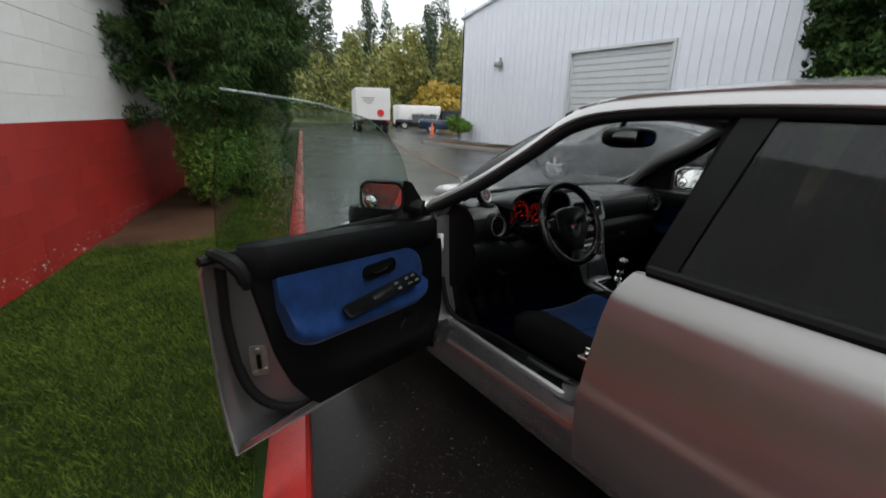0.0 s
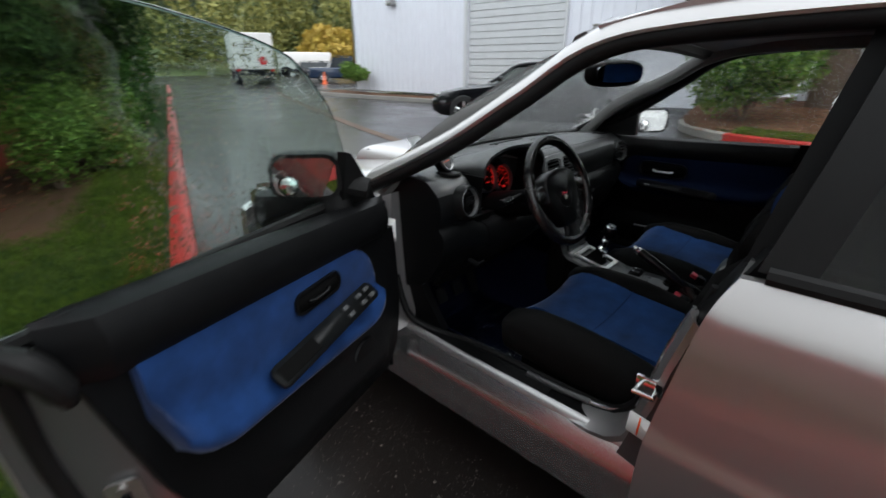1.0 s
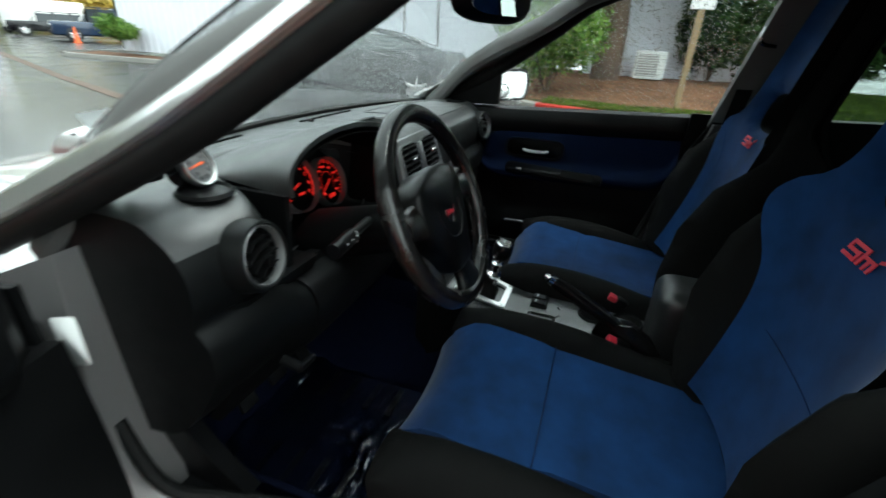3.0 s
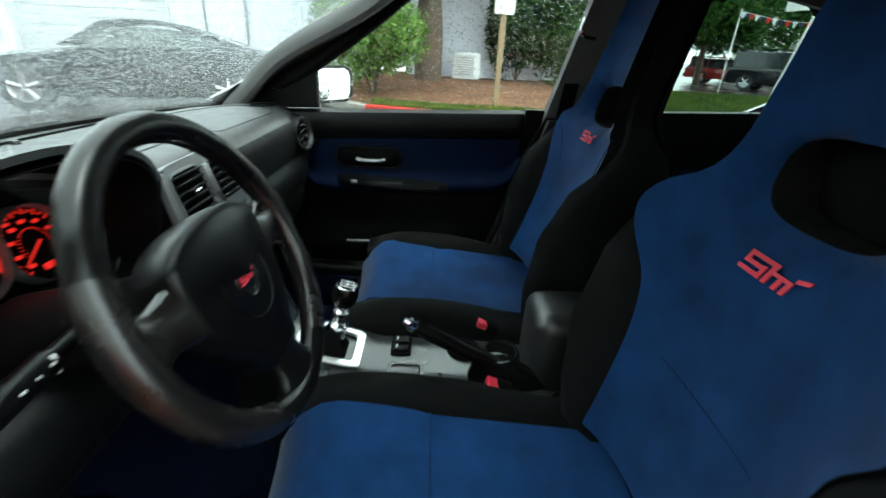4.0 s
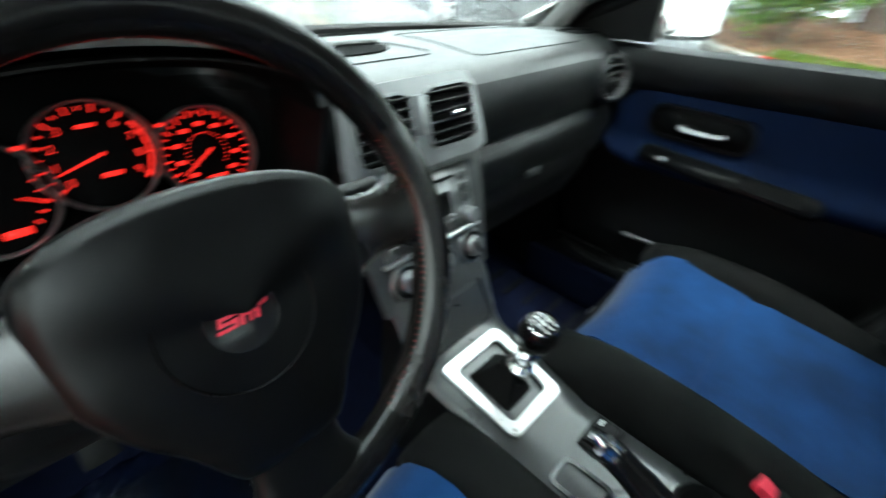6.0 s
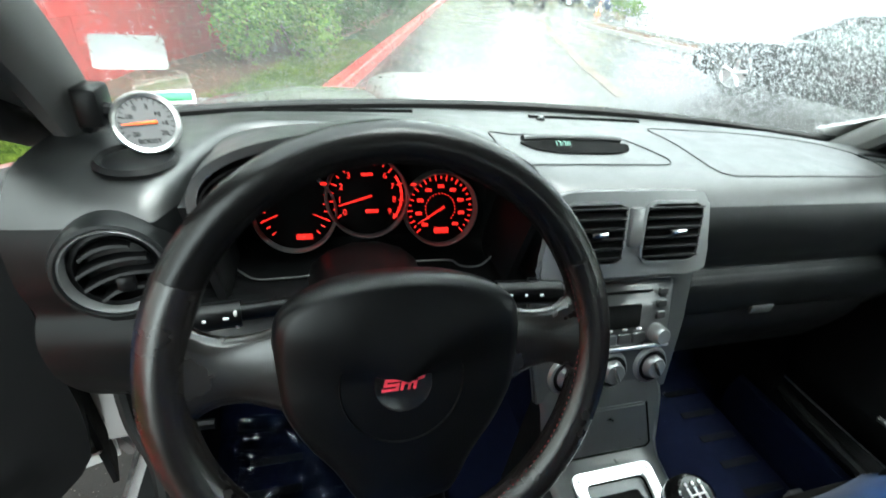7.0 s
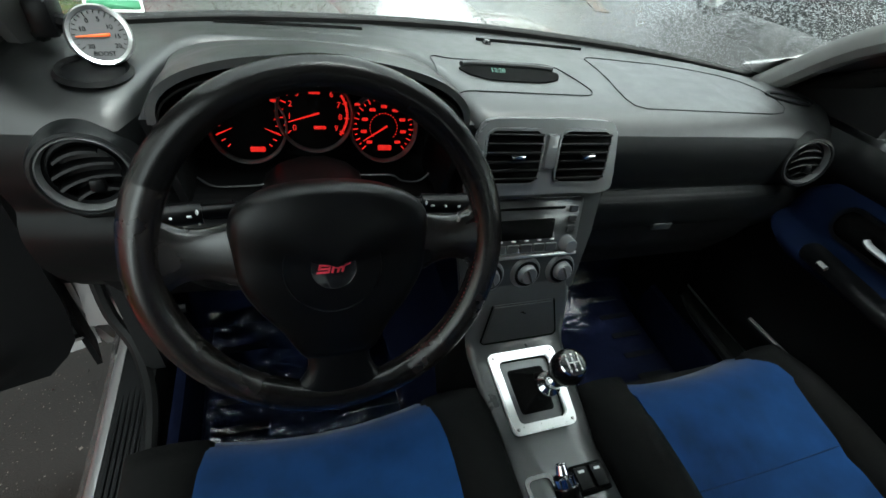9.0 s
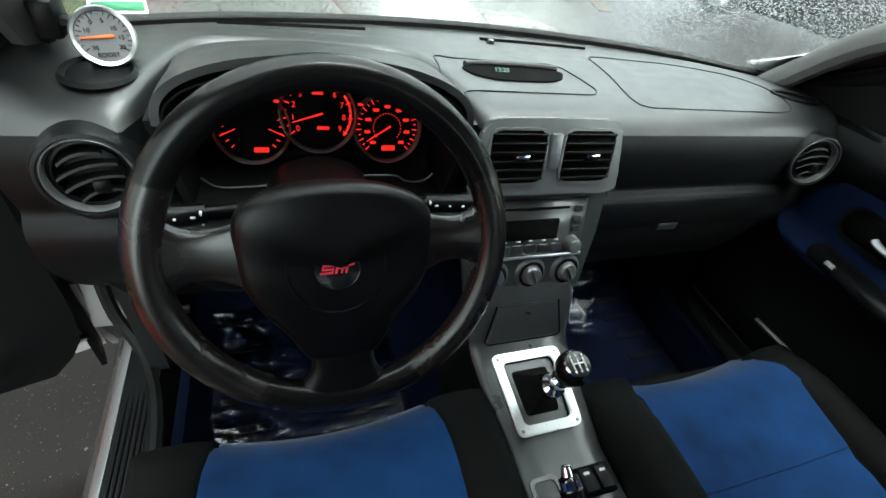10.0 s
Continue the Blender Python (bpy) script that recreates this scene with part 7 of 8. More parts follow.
CARBLUE = mat("blue_car_paint", (0.010, 0.024, 0.058), 0.2, vary=0.1, coat=0.8)
CARRED = mat("red_car_paint", (0.28, 0.02, 0.02), 0.2, vary=0.1, coat=0.8)
TRUCKWHITE = mat("truck_white", (0.66, 0.64, 0.62), 0.4, vary=0.05)
DARKGLASS = mat("dark_window", (0.02, 0.025, 0.028), 0.05, vary=0.1)
LAMPRED = mat("red_lamp", (0.55, 0.02, 0.02), 0.2, vary=0.05)
CONE = mat("orange_plastic", (0.75, 0.13, 0.03), 0.5, vary=0.1)

KD = Vector((0.304, 0.953, 0)).normalized()      # along the left kerb
KN = Vector((-KD.y, KD.x, 0))                    # to its left
K0P = Vector((-1.647, 0, 0))                     # a point of the kerb's top inner edge


def smooth01(t):
    t = min(1, max(0, t))
    return t * t * (3 - 2 * t)


def ground_z(x, y):
    r = x * 0.77 - y * 0.64
    return 0.10 * smooth01((r - 9.0) / 9.0)


def on_kerb(s, w):
    """A place s metres along the left kerb and w metres to its left."""
    p = K0P + KD * s + KN * w
    return p.x, p.y


def sheet(name, rows, material, label, thick=None):
    bm = nb()
    if thick:
        slab(bm, rows, (0, 0, -thick))
    else:
        grid(bm, rows)
        bmesh.ops.recalc_face_normals(bm, faces=bm.faces)
        for f in bm.faces:
            if f.normal.z < 0:
                f.normal_flip()
    ob = part(name, bm, material)
    return tagged(ob, label, name.split("_")[0], kind="structure")


# one asphalt sheet to the horizon, finer near the car
def axis(n, near, far):
    return [math.copysign(near * abs(t) + (far - near) * abs(t) ** 4, t) for t in (2 * k / n - 1 for k in range(n + 1))]


ax = axis(90, 30, 600)
sheet("ground", [[(x, y, ground_z(x, y)) for x in ax] for y in ax], ASPHALT, "wet dark asphalt yard shining with rain")

# left kerb, lawn, block wall
S0, S1 = -8.0, 30.0
bm = nb()
prof = [(-0.15, 0.0), (-0.145, 0.125), (-0.13, 0.142), (-0.02, 0.148), (0.0, 0.14), (0.0, 0.0)]
seg = [S0 + k * 0.5 for k in range(int((S1 - S0) / 0.5) + 1)]
rows = []
for s in seg:
    row = []
    for w, h in prof:
        x, y = on_kerb(s, w)
        row.append((x, y, ground_z(x, y) + h - 0.004))
    rows.append(row)
grid(bm, rows)
bmesh.ops.recalc_face_normals(bm, faces=bm.faces)
tagged(part("kerb_left", bm, KERB_RED), "red-painted concrete kerb along the lawn, wet", "kerb", kind="structure")


def lawn_z(s, w):
    x, y = on_kerb(s, w)
    return ground_z(x, y) + 0.135 - 0.085 * smooth01(w / 1.7) + 0.012 * noise.noise(Vector((s * 1.5, w * 1.5, 0)))


sheet("lawn", [[(*on_kerb(s, w), lawn_z(s, w)) for w in (0.0, 0.2, 0.5, 0.8, 1.1, 1.4, 1.72)] for s in (S0 + k * 0.4 for k in range(96))], SOIL, "rain-wet lawn between kerb and wall", 0.1)


def blades(name, n, area, zf, material, label, hmin, hmax, wid, seed):
    """Many single blades of grass as one mesh."""
    rng = np.random.default_rng(seed)
    V, F = [], []
    for k in range(n):
        x, y = area(rng)
        z = zf(x, y)
        a, h, l = rng.uniform(0, 6.28), rng.uniform(hmin, hmax), rng.uniform(0.1, 0.9)
        w = wid * rng.uniform(0.7, 1.4)
        c, s = math.cos(a), math.sin(a)
        lx, ly = math.cos(a + 1.3) * h * l, math.sin(a + 1.3) * h * l
        i = len(V)
        V += [(x - c * w, y - s * w, z - 0.005), (x + c * w, y + s * w, z - 0.005), (x + c * w * 0.6 + lx * 0.5, y + s * w * 0.6 + ly * 0.5, z + h * 0.65), (x + lx, y + ly, z + h)]
        F += [(i, i + 1, i + 2), (i, i + 2, i + 3)]
    me = bpy.data.meshes.new(name)
    me.from_pydata(V, [], F)
    me.materials.append(material)
    return tagged(new(name, me), label, name.split("_")[0], kind="stuff")


def lawn_at(rng):
    s, w = -3.0 + 10.5 * rng.random() ** 1.15, 0.03 + 1.65 * rng.random()
    return on_kerb(s, w)


def lawn_zxy(x, y):
    p = Vector((x, y, 0)) - K0P
    return lawn_z(p.dot(KD), p.dot(KN))


blades("grass", 190000, lawn_at, lawn_zxy, GRASSM, "short wet green lawn grass", 0.014, 0.042, 0.0017, 3)

# mulch under the trees, fallen bits on the asphalt
sheet("mulch_patch", [[(*on_kerb(s, w + 0.12 * noise.noise(Vector((s * 2, w, 3)))), lawn_z(s, w) + 0.034 - 0.05 * (w < 0.6) - 0.05 * (s < 3.4)) for w in (0.55, 0.8, 1.1, 1.4, 1.70)] for s in (3.3 + 0.25 * k for k in range(40))], MULCH_WET, "brown bark mulch under the conifers", 0.05)
BITS = mat("leaf_bits", (0.030, 0.025, 0.022), 0.7, base2=(0.13, 0.11, 0.095), each=0.8, island=True)
rngb = np.random.default_rng(12)
V, F = [], []
for k in range(6500):
    x, y = (rngb.uniform(-1.6, 4.0), rngb.uniform(-2.5, 6.0)) if k < 2600 else (rngb.uniform(-1.5, -0.7), rngb.uniform(-0.5, 1.3))
    if x < -1.45 + 0.319 * y:
        continue
    r = rngb.uniform(0.0008, 0.0028) * (2.5 if k % 40 == 0 else 1.0)
    z = ground_z(x, y) + 0.0015
    a = rngb.uniform(0, 6.28)
    i = len(V)
    V += [(x + r * math.cos(a + q) * (1.0 if q < 2 else 0.7), y + r * math.sin(a + q), z) for q in (0, 1.6, 3.1, 4.7)] + [(x, y, z + r * 0.7)]
    F += [(i + j, i + (j + 1) % 4, i + 4) for j in range(4)]
me = bpy.data.meshes.new("grit")
me.from_pydata(V, [], F)
me.materials.append(BITS)
tagged(new("grit", me), "pale grit and leaf bits scattered on the asphalt", "grit", kind="stuff")

# block wall: backing with courses of blocks as pieces
WW = 1.74
bm = nb()
WS0, WS1 = -6.0, 8.2
a0, a1 = Vector((*on_kerb(WS0, WW + 0.012), 0)), Vector((*on_kerb(WS1, WW + 0.012), 0))
rows = [[a0 + Vector((0, 0, z)), a1 + Vector((0, 0, z))] for z in (-0.2, 1.17)]
slab(bm, rows, tuple(KN * 0.2))
wall = tagged(part("wall_left", bm, MORTAR_RED), "painted concrete block wall, red below and white above", "wall", kind="structure")
bm = nb()
slab(bm, [[a0 + Vector((0, 0, z)), a1 + Vector((0, 0, z))] for z in (1.17, 4.6)], tuple(KN * 0.2))
wall_up = tagged(part("wall_left_upper", bm, WALL_WHITE), "white painted upper part of the block wall", "wall", kind="structure")


def block_mesh(name, material, w, h, d):
    bm = nb()
    box(bm, (0, 0, 0), (w, d, h), 0.0022, 1)
    for f in bm.faces:
        f.smooth = False
    me = bpy.data.meshes.new(name)
    bm.to_mesh(me)
    bm.free()
    me.materials.append(material)
    return me


MR, MW = block_mesh("block_red", WALL_RED, 0.3985, 0.1985, 0.028), block_mesh("block_white", WALL_WHITE, 0.3985, 0.1985, 0.028)
rng = random.Random(5)
turn = math.atan2(KD.y, KD.x)
for c in range(19):
    z = 0.07 + 0.2 * c
    if z - 0.1 > 3.2:
        break
    for k in range(0, 20):
        s = -0.4 + 0.4 * k + (0.2 if c % 2 else 0)
        if s > WS1 - 0.2:
            continue
        x, y = on_kerb(s, WW + 0.012 + rng.uniform(-0.0015, 0.0015))
        o = new("block", MR if z < 1.17 else MW)
        o.parent = wall if z < 1.17 else wall_up
        o.matrix_local = Matrix.Translation((x, y, z)) @ Matrix.Rotation(turn, 4, 'Z')

# pale scuffs low on the wall where the red paint has worn off
rngb = np.random.default_rng(77)
V, F = [], []
for k in range(170):
    s0 = 0.6 + 4.6 * rngb.random()
    z0 = 0.06 + 0.16 * rngb.random() ** 1.6
    r = rngb.uniform(0.003, 0.011) * (2.0 if k % 12 == 0 else 1.0)
    x, y = on_kerb(s0, WW - 0.0035)
    i = len(V)
    for q in range(5):
        a = 1.2566 * q + rngb.uniform(-0.4, 0.4)
        d = r * rngb.uniform(0.5, 1.3)
        V.append((x + KD.x * d * math.cos(a), y + KD.y * d * math.cos(a), z0 + d * math.sin(a) * 0.8))
    V.append((x - KN.x * 0.0015, y - KN.y * 0.0015, z0))
    F += [(i + q, i + (q + 1) % 5, i + 5) for q in range(5)]
me = bpy.data.meshes.new("paint_scuffs")
me.from_pydata(V, [], F)
me.materials.append(WALL_WHITE)
tagged(new("paint_scuffs", me), "pale scuffs in the red paint near the ground", "scuffs", kind="stuff")

# ---- foliage ----
def foliage(name, clumps, n, size, material, parent=None, seed=1, droop=0.3, label="", slim=0.38):
    """Leaves as small bent quads spread over the shells of clumps (x, y, z, rx, ry, rz)."""
    rng = np.random.default_rng(seed)
    vol = np.array([c[3] * c[4] + c[4] * c[5] + c[3] * c[5] for c in clumps])
    pick = rng.choice(len(clumps), n, p=vol / vol.sum())
    C = np.array(clumps)[pick]
    d = rng.normal(size=(n, 3))
    d /= np.linalg.norm(d, axis=1, keepdims=True)
    rad = 1 - 0.45 * rng.random(n) ** 2
    wob = 1 + 0.22 * np.sin(d[:, 0] * 9 + C[:, 0] * 5) * np.cos(d[:, 2] * 8 + C[:, 1] * 3)
    P = C[:, :3] + d * C[:, 3:6] * (rad * wob)[:, None]
    u = rng.normal(size=(n, 3))
    u[:, 2] -= droop
    u /= np.linalg.norm(u, axis=1, keepdims=True)
    v = np.cross(u, d + rng.normal(size=(n, 3)) * 0.6)
    v /= np.linalg.norm(v, axis=1, keepdims=True) + 1e-6
    L = size * rng.uniform(0.6, 1.5, n)[:, None]
    nrm = np.cross(u, v)
    V = np.stack([P - u * L, P + v * L * slim + nrm * L * 0.15, P + u * L, P - v * L * slim + nrm * L * 0.15], 1).reshape(-1, 3)
    me = bpy.data.meshes.new(name)
    me.vertices.add(4 * n)
    me.vertices.foreach_set("co", V.ravel())
    me.loops.add(4 * n)
    me.loops.foreach_set("vertex_index", np.arange(4 * n))
    me.polygons.add(n)
    me.polygons.foreach_set("loop_start", np.arange(n) * 4)
    me.update()
    me.validate()
    me.materials.append(material)
    ob = new(name, me)
    if parent:
        ob.parent = parent
    if label:
        ob["label"] = label
    return ob


def tree(x, y, z, height, spread, material, n, size, label, kind="conifer", seed=1, trunk_r=0.1, bare=0.12, sway=(0.0, 0.0)):
    """A tree with limbs and a leafy crown; sway leans its foot by so much for each metre, up to 1.6 m."""
    t = thing("tree", label, "tree", group={"conifer": "conifers by the block wall", "column": "clipped cedars by the kerb"}.get(kind, ""), at=Matrix.Translation((x, y, z)))
    rng = random.Random(seed)
    bm = nb()
    lean = [((0.04 if kind != "conifer" else 0.07) * rng.uniform(-1, 1) * k, 0.04 * rng.uniform(-1, 1) * k, height * 0.92 * k / 5) for k in range(6)]
    off = lambda h: (sway[0] * min(h, 1.6), sway[1] * min(h, 1.6))
    lean = [(x_ + off(z_)[0], y_ + off(z_)[1], z_) for x_, y_, z_ in lean]
    tube(bm, lean, [trunk_r * (1 - 0.17 * k) for k in range(6)], 10, n=14)
    clumps = []
    levels = 16 if kind == "conifer" else 9
    for k in range(levels):
        f = bare + (1 - bare) * (k + 0.5) / levels
        if kind == "conifer":
            r = spread * (1 - f) ** 0.75 + 0.12 * spread
        elif kind == "column":
            r = spread * (0.75 + 0.35 * math.sin(math.pi * min(1, f * 1.05))) * (1 - max(0, f - 0.75) * 2.6)
        else:
            r = spread * math.sin(math.pi * min(0.97, f * 0.9 + 0.08)) ** 0.7
        m_ = 5 if kind != "column" else 4
        for j in range(m_):
            a = rng.uniform(0, 6.28)
            q = r * rng.uniform(0.35, 0.95)
            zz = height * f + rng.uniform(-0.1, 0.1) * height * 0.5 / levels
            bx, by = off(zz)
            cx, cy = bx + math.cos(a) * q, by + math.sin(a) * q
            rr = r * (rng.uniform(0.22, 0.42) if kind == "conifer" else rng.uniform(0.30, 0.52))
            clumps.append((cx, cy, zz, rr, rr, rr * (0.55 if kind == "conifer" else 0.9)))
            if j < 3 and r > 0.25:
                tube(bm, [(bx, by, max(0.1, zz - q * 0.35)), (bx + (cx - bx) * 0.9, by + (cy - by) * 0.9, zz)], [trunk_r * 0.28, trunk_r * 0.12], 5)
    part("trunk", bm, BARK, t)
    foliage("crown", clumps, n, size, material, t, seed, slim=0.13 if kind == "conifer" else 0.2 if kind == "column" else 0.38, droop=0.9 if kind == "conifer" else 0.3)
    return t


def kz(s, w):
    x, y = on_kerb(s, w)
    return x, y, lawn_z(s, min(w, 1.7))


# planting along the left kerb
tree(*kz(5.0, 0.92), 4.6, 0.95, LEAF_DARK, 26000, 0.045, "small leaning conifer with open dark green boughs", "conifer", 1, 0.035, 0.22, (KN.x * 0.20, KN.y * 0.20))
for s, w, h, sp, n_, sd in ((6.0, 1.05, 7.0, 1.3, 60000, 2), (7.4, 1.0, 7.5, 1.5, 60000, 3), (9.0, 1.0, 7.5, 1.5, 50000, 9)):
    tree(*kz(s, w), h, sp, LEAF_DARK, n_, 0.05, "dark green shaggy conifer beside the block wall", "conifer", sd, 0.036, 0.2)
for s, w, h, sp, sd in ((9.8, 1.3, 6.0, 1.0, 4), (11.8, 1.4, 6.2, 1.0, 5), (14.0, 1.4, 6.4, 1.1, 6), (17.0, 1.5, 6.0, 1.2, 7), (20.0, 1.6, 5.2, 1.2, 8), (23.0, 1.7, 5.6, 1.2, 12)):
    tree(*kz(s, w), h, sp, LEAF_CEDAR, 30000, 0.06, "tall clipped green cedar by the kerb", "column", sd, 0.12, 0.0)


def shrub(x, y, z, r, h, material, n, size, label, seed):
    t = thing("shrub", label, "shrub", group="hedge shrubs" if "hedge" in label else "garden shrubs" if "lawn" in label else "", at=Matrix.Translation((x, y, z)))
    rng = random.Random(seed)
    bm = nb()
    cl = []
    for k in range(9):
        a, q = rng.uniform(0, 6.28), r * rng.uniform(0.1, 0.7)
        zz = h * rng.uniform(0.35, 0.75)
        cl.append((math.cos(a) * q, math.sin(a) * q, zz, r * 0.5, r * 0.5, h * 0.34))
        tube(bm, [(0, 0, -0.05), (math.cos(a) * q * 0.6, math.sin(a) * q * 0.6, zz * 0.6), (math.cos(a) * q, math.sin(a) * q, zz)], 0.015, 5)
    part("stems", bm, BARK, t)
    foliage("leaves", cl, n, size, material, t, seed)
    return t


for s, w, r, h, sd in ((5.0, 0.95, 0.50, 1.05, 21), (5.8, 0.68, 0.52, 0.95, 22), (6.7, 0.6, 0.5, 0.75, 23), (8.6, 0.75, 0.7, 1.3, 24), (12.8, 0.7, 0.6, 0.9, 25)):
    shrub(*kz(s, w), r, h, LEAF_SHRUB if sd in (21, 22) else LEAF_CEDAR, 10000, 0.024, "green garden shrub beside the lawn", sd)

# ---- white warehouse ----
WX, WY0, WY1 = 11.35, 16.4, 2.55
wh = thing("warehouse", "white sheet-metal warehouse with a roller door and a gabled roof", "building")
ZB = 0.2


def eave(y):
    return 5.45 + 0.19 * min(WY0 - y, y - WY1 + 2)


bm = nb()
DY0, DY1, DZ = 10.0, 6.38, 3.50
for a, b, z0f in ((WY0, DY0, 0), (DY1, WY1, 0), (DY0, DY1, DZ)):
    m_ = max(3, int(abs(a - b) / 0.3))
    for k in range(m_):
        y0, y1 = a + (b - a) * k / m_, a + (b - a) * (k + 1) / m_
        z0 = z0f or ZB
        q = [(WX, y0, z0), (WX, y1, z0), (WX, y1, eave(y1)), (WX, y0, eave(y0))]
        vs = [bm.verts.new(p) for p in q] + [bm.verts.new((p[0] + 0.15, p[1], p[2])) for p in q]
        for f in ((0, 1, 2, 3), (7, 6, 5, 4), (0, 4, 5, 1), (3, 2, 6, 7), (0, 3, 7, 4), (1, 5, 6, 2)):
            bm.faces.new([vs[i] for i in f])
bmesh.ops.remove_doubles(bm, verts=bm.verts, dist=0.001)
part("wall", bm, METAL_WHITE, wh, "white sheet-metal wall", smooth=False)
rib = nb()
box(rib, (0, 0, 0.5), (0.026, 0.04, 1.0))
rib_me = bpy.data.meshes.new("rib")
rib.to_mesh(rib_me)
rib.free()
rib_me.materials.append(METAL_WHITE)
for k in range(45):
    y = WY0 - 0.15 - 0.305 * k
    z0 = DZ + 0.12 if DY1 - 0.1 < y < DY0 + 0.1 else ZB
    o = new("rib", rib_me)
    o.parent = wh
    o.matrix_local = Matrix.Translation((WX - 0.012, y, z0)) @ Matrix.Diagonal((1, 1, eave(y) - z0 - 0.05, 1))
bm = nb()
slab(bm, [[(WX + d, y, eave(y) + 0.02) for d in (-0.12, 12)] for y in (WY0 + 0.12, (WY0 + WY1) / 2 - 1, WY1)], (0, 0, 0.12))
part("roof", bm, METAL_WHITE, wh, "white metal roof edge", smooth=False)
bm = nb()
box(bm, (WX + 6, WY0 - 0.07, 3.1), (12, 0.15, 5.7))
box(bm, (WX + 12, (WY0 + WY1) / 2, 3.1), (0.15, WY0 - WY1, 5.7))
part("wall", bm, METAL_WHITE, wh, smooth=False)
bm = nb()
box(bm, (WX + 0.10, (DY0 + DY1) / 2, 1.85), (0.02, DY0 - DY1, 3.3))
roller = part("roller_door", bm, DOOR_WHITE, wh, "closed white ribbed roller door", smooth=False)
for k in range(15):
    bm = nb()
    z = 0.35 + (DZ - 0.35) * (k + 0.5) / 15
    box(bm, (WX + 0.07, (DY0 + DY1) / 2, z), (0.03, DY0 - DY1, (DZ - 0.35) / 15 - 0.02), 0.008, 1)
    part("slat", bm, DOOR_WHITE, roller, smooth=False)
bm = nb()
box(bm, (WX - 0.03, (DY0 + DY1) / 2, DZ + 0.05), (0.08, DY0 - DY1 + 0.24, 0.10), 0.01, 1)
for y in (DY0 + 0.06, DY1 - 0.06):
    box(bm, (WX - 0.03, y, 1.87), (0.08, 0.12, 3.25), 0.01, 1)
part("door_frame", bm, DOOR_WHITE, wh, smooth=False)
bm = nb()
box(bm, (WX - 0.14, 13.72, 3.40), (0.26, 0.32, 0.2), 0.04, 2)
box(bm, (WX - 0.04, 13.72, 3.57), (0.08, 0.1, 0.2), 0.02, 2)
part("wall_lamp", bm, STEEL, wh, "unlit grey wall lamp")
bm = nb()
box(bm, (WX - 0.03, 4.93, 1.22), (0.05, 0.92, 2.0), 0.01, 1)
md = part("side_door", bm, METAL_WHITE, wh, "plain white side door", smooth=False)
bm = nb()
box(bm, (WX - 0.045, 4.93, 2.245), (0.09, 1.04, 0.05), 0.006, 1)
for y in (4.44, 5.42):
    box(bm, (WX - 0.045, y, 1.2), (0.07, 0.05, 2.04), 0.006, 1)
part("side_door_frame", bm, KERB_GREY, wh, smooth=False)
bm = nb()
lathe(bm, [(0, 0.05), (0.03, 0.045), (0.032, 0.02), (0.012, 0.015), (0.012, 0)], facing((WX - 0.055, 5.28, 1.15), (-1, 0, 0)), 12)
part("door_knob", bm, STEEL, md)
# kerbed bed at the warehouse corner
bm = nb()
rows = []
for t in (k / 20 for k in range(21)):
    p = smoothline([(10.0, 7.0, 0), (9.9, 11.0, 0), (9.7, 15.5, 0), (10.0, 17.6, 0), (11.5, 18.2, 0), (14, 18.3, 0)], 21)[round(t * 20)]
    rows.append([(p.x + d, p.y + d * 0.3, ground_z(p.x, p.y) + h) for d, h in ((0, 0), (0.02, 0.12), (0.13, 0.13), (0.15, 0.0))])
grid(bm, rows)
bmesh.ops.recalc_face_normals(bm, faces=bm.faces)
tagged(part("kerb_warehouse", bm, KERB_GREY), "low concrete kerb along the warehouse", "kerb", kind="structure")
sheet("bed_warehouse", [[(10.1 + 1.3 * u, 7.0 + 10.8 * v, ground_z(10.1, 7 + 10.8 * v) + 0.10 + 0.02 * math.sin(9 * v + 5 * u)) for u in (0, 0.5, 1)] for v in (k / 12 for k in range(13))], MULCH, "mulched bed along the warehouse", 0.08)
shrub(10.7, 15.6, 0.55, 0.75, 0.75, LEAF_SHRUB, 3000, 0.06, "low yellow-green shrub at the warehouse corner", 31)

# ---- far yard: vehicles ----
def wheels(parent, xs, ys, r, w):
    for x in xs:
        for y in ys:
            bm = nb()
            m = Matrix.Translation((x, y, r)) @ Matrix.Rotation(radians(90 if x > 0 else -90), 4, 'Y')
            lathe(bm, [(r * 0.6, -w / 2), (r * 0.92, -w / 2), (r, -w / 2 + 0.03), (r, w / 2 - 0.03), (r * 0.92, w / 2), (r * 0.62, w / 2)], m, 20)
            t = part("tyre", bm, TYRE, parent)
            bm = nb()
            lathe(bm, [(0, w / 2 - 0.03), (r * 0.2, w / 2 - 0.02), (r * 0.6, w / 2 - 0.05), (r * 0.64, w / 2 - 0.01)], m, 20)
            part("rim", bm, ALU, t)
            for k in range(5):
                bm = nb()
                a = radians(72 * k)
                tube(bm, [m @ Vector((r * 0.1 * math.cos(a), r * 0.1 * math.sin(a), w / 2 - 0.01)), m @ Vector((r * 0.6 * math.cos(a), r * 0.6 * math.sin(a), w / 2 - 0.015))], r * 0.09, 6)
                part("spoke", bm, ALU, t)


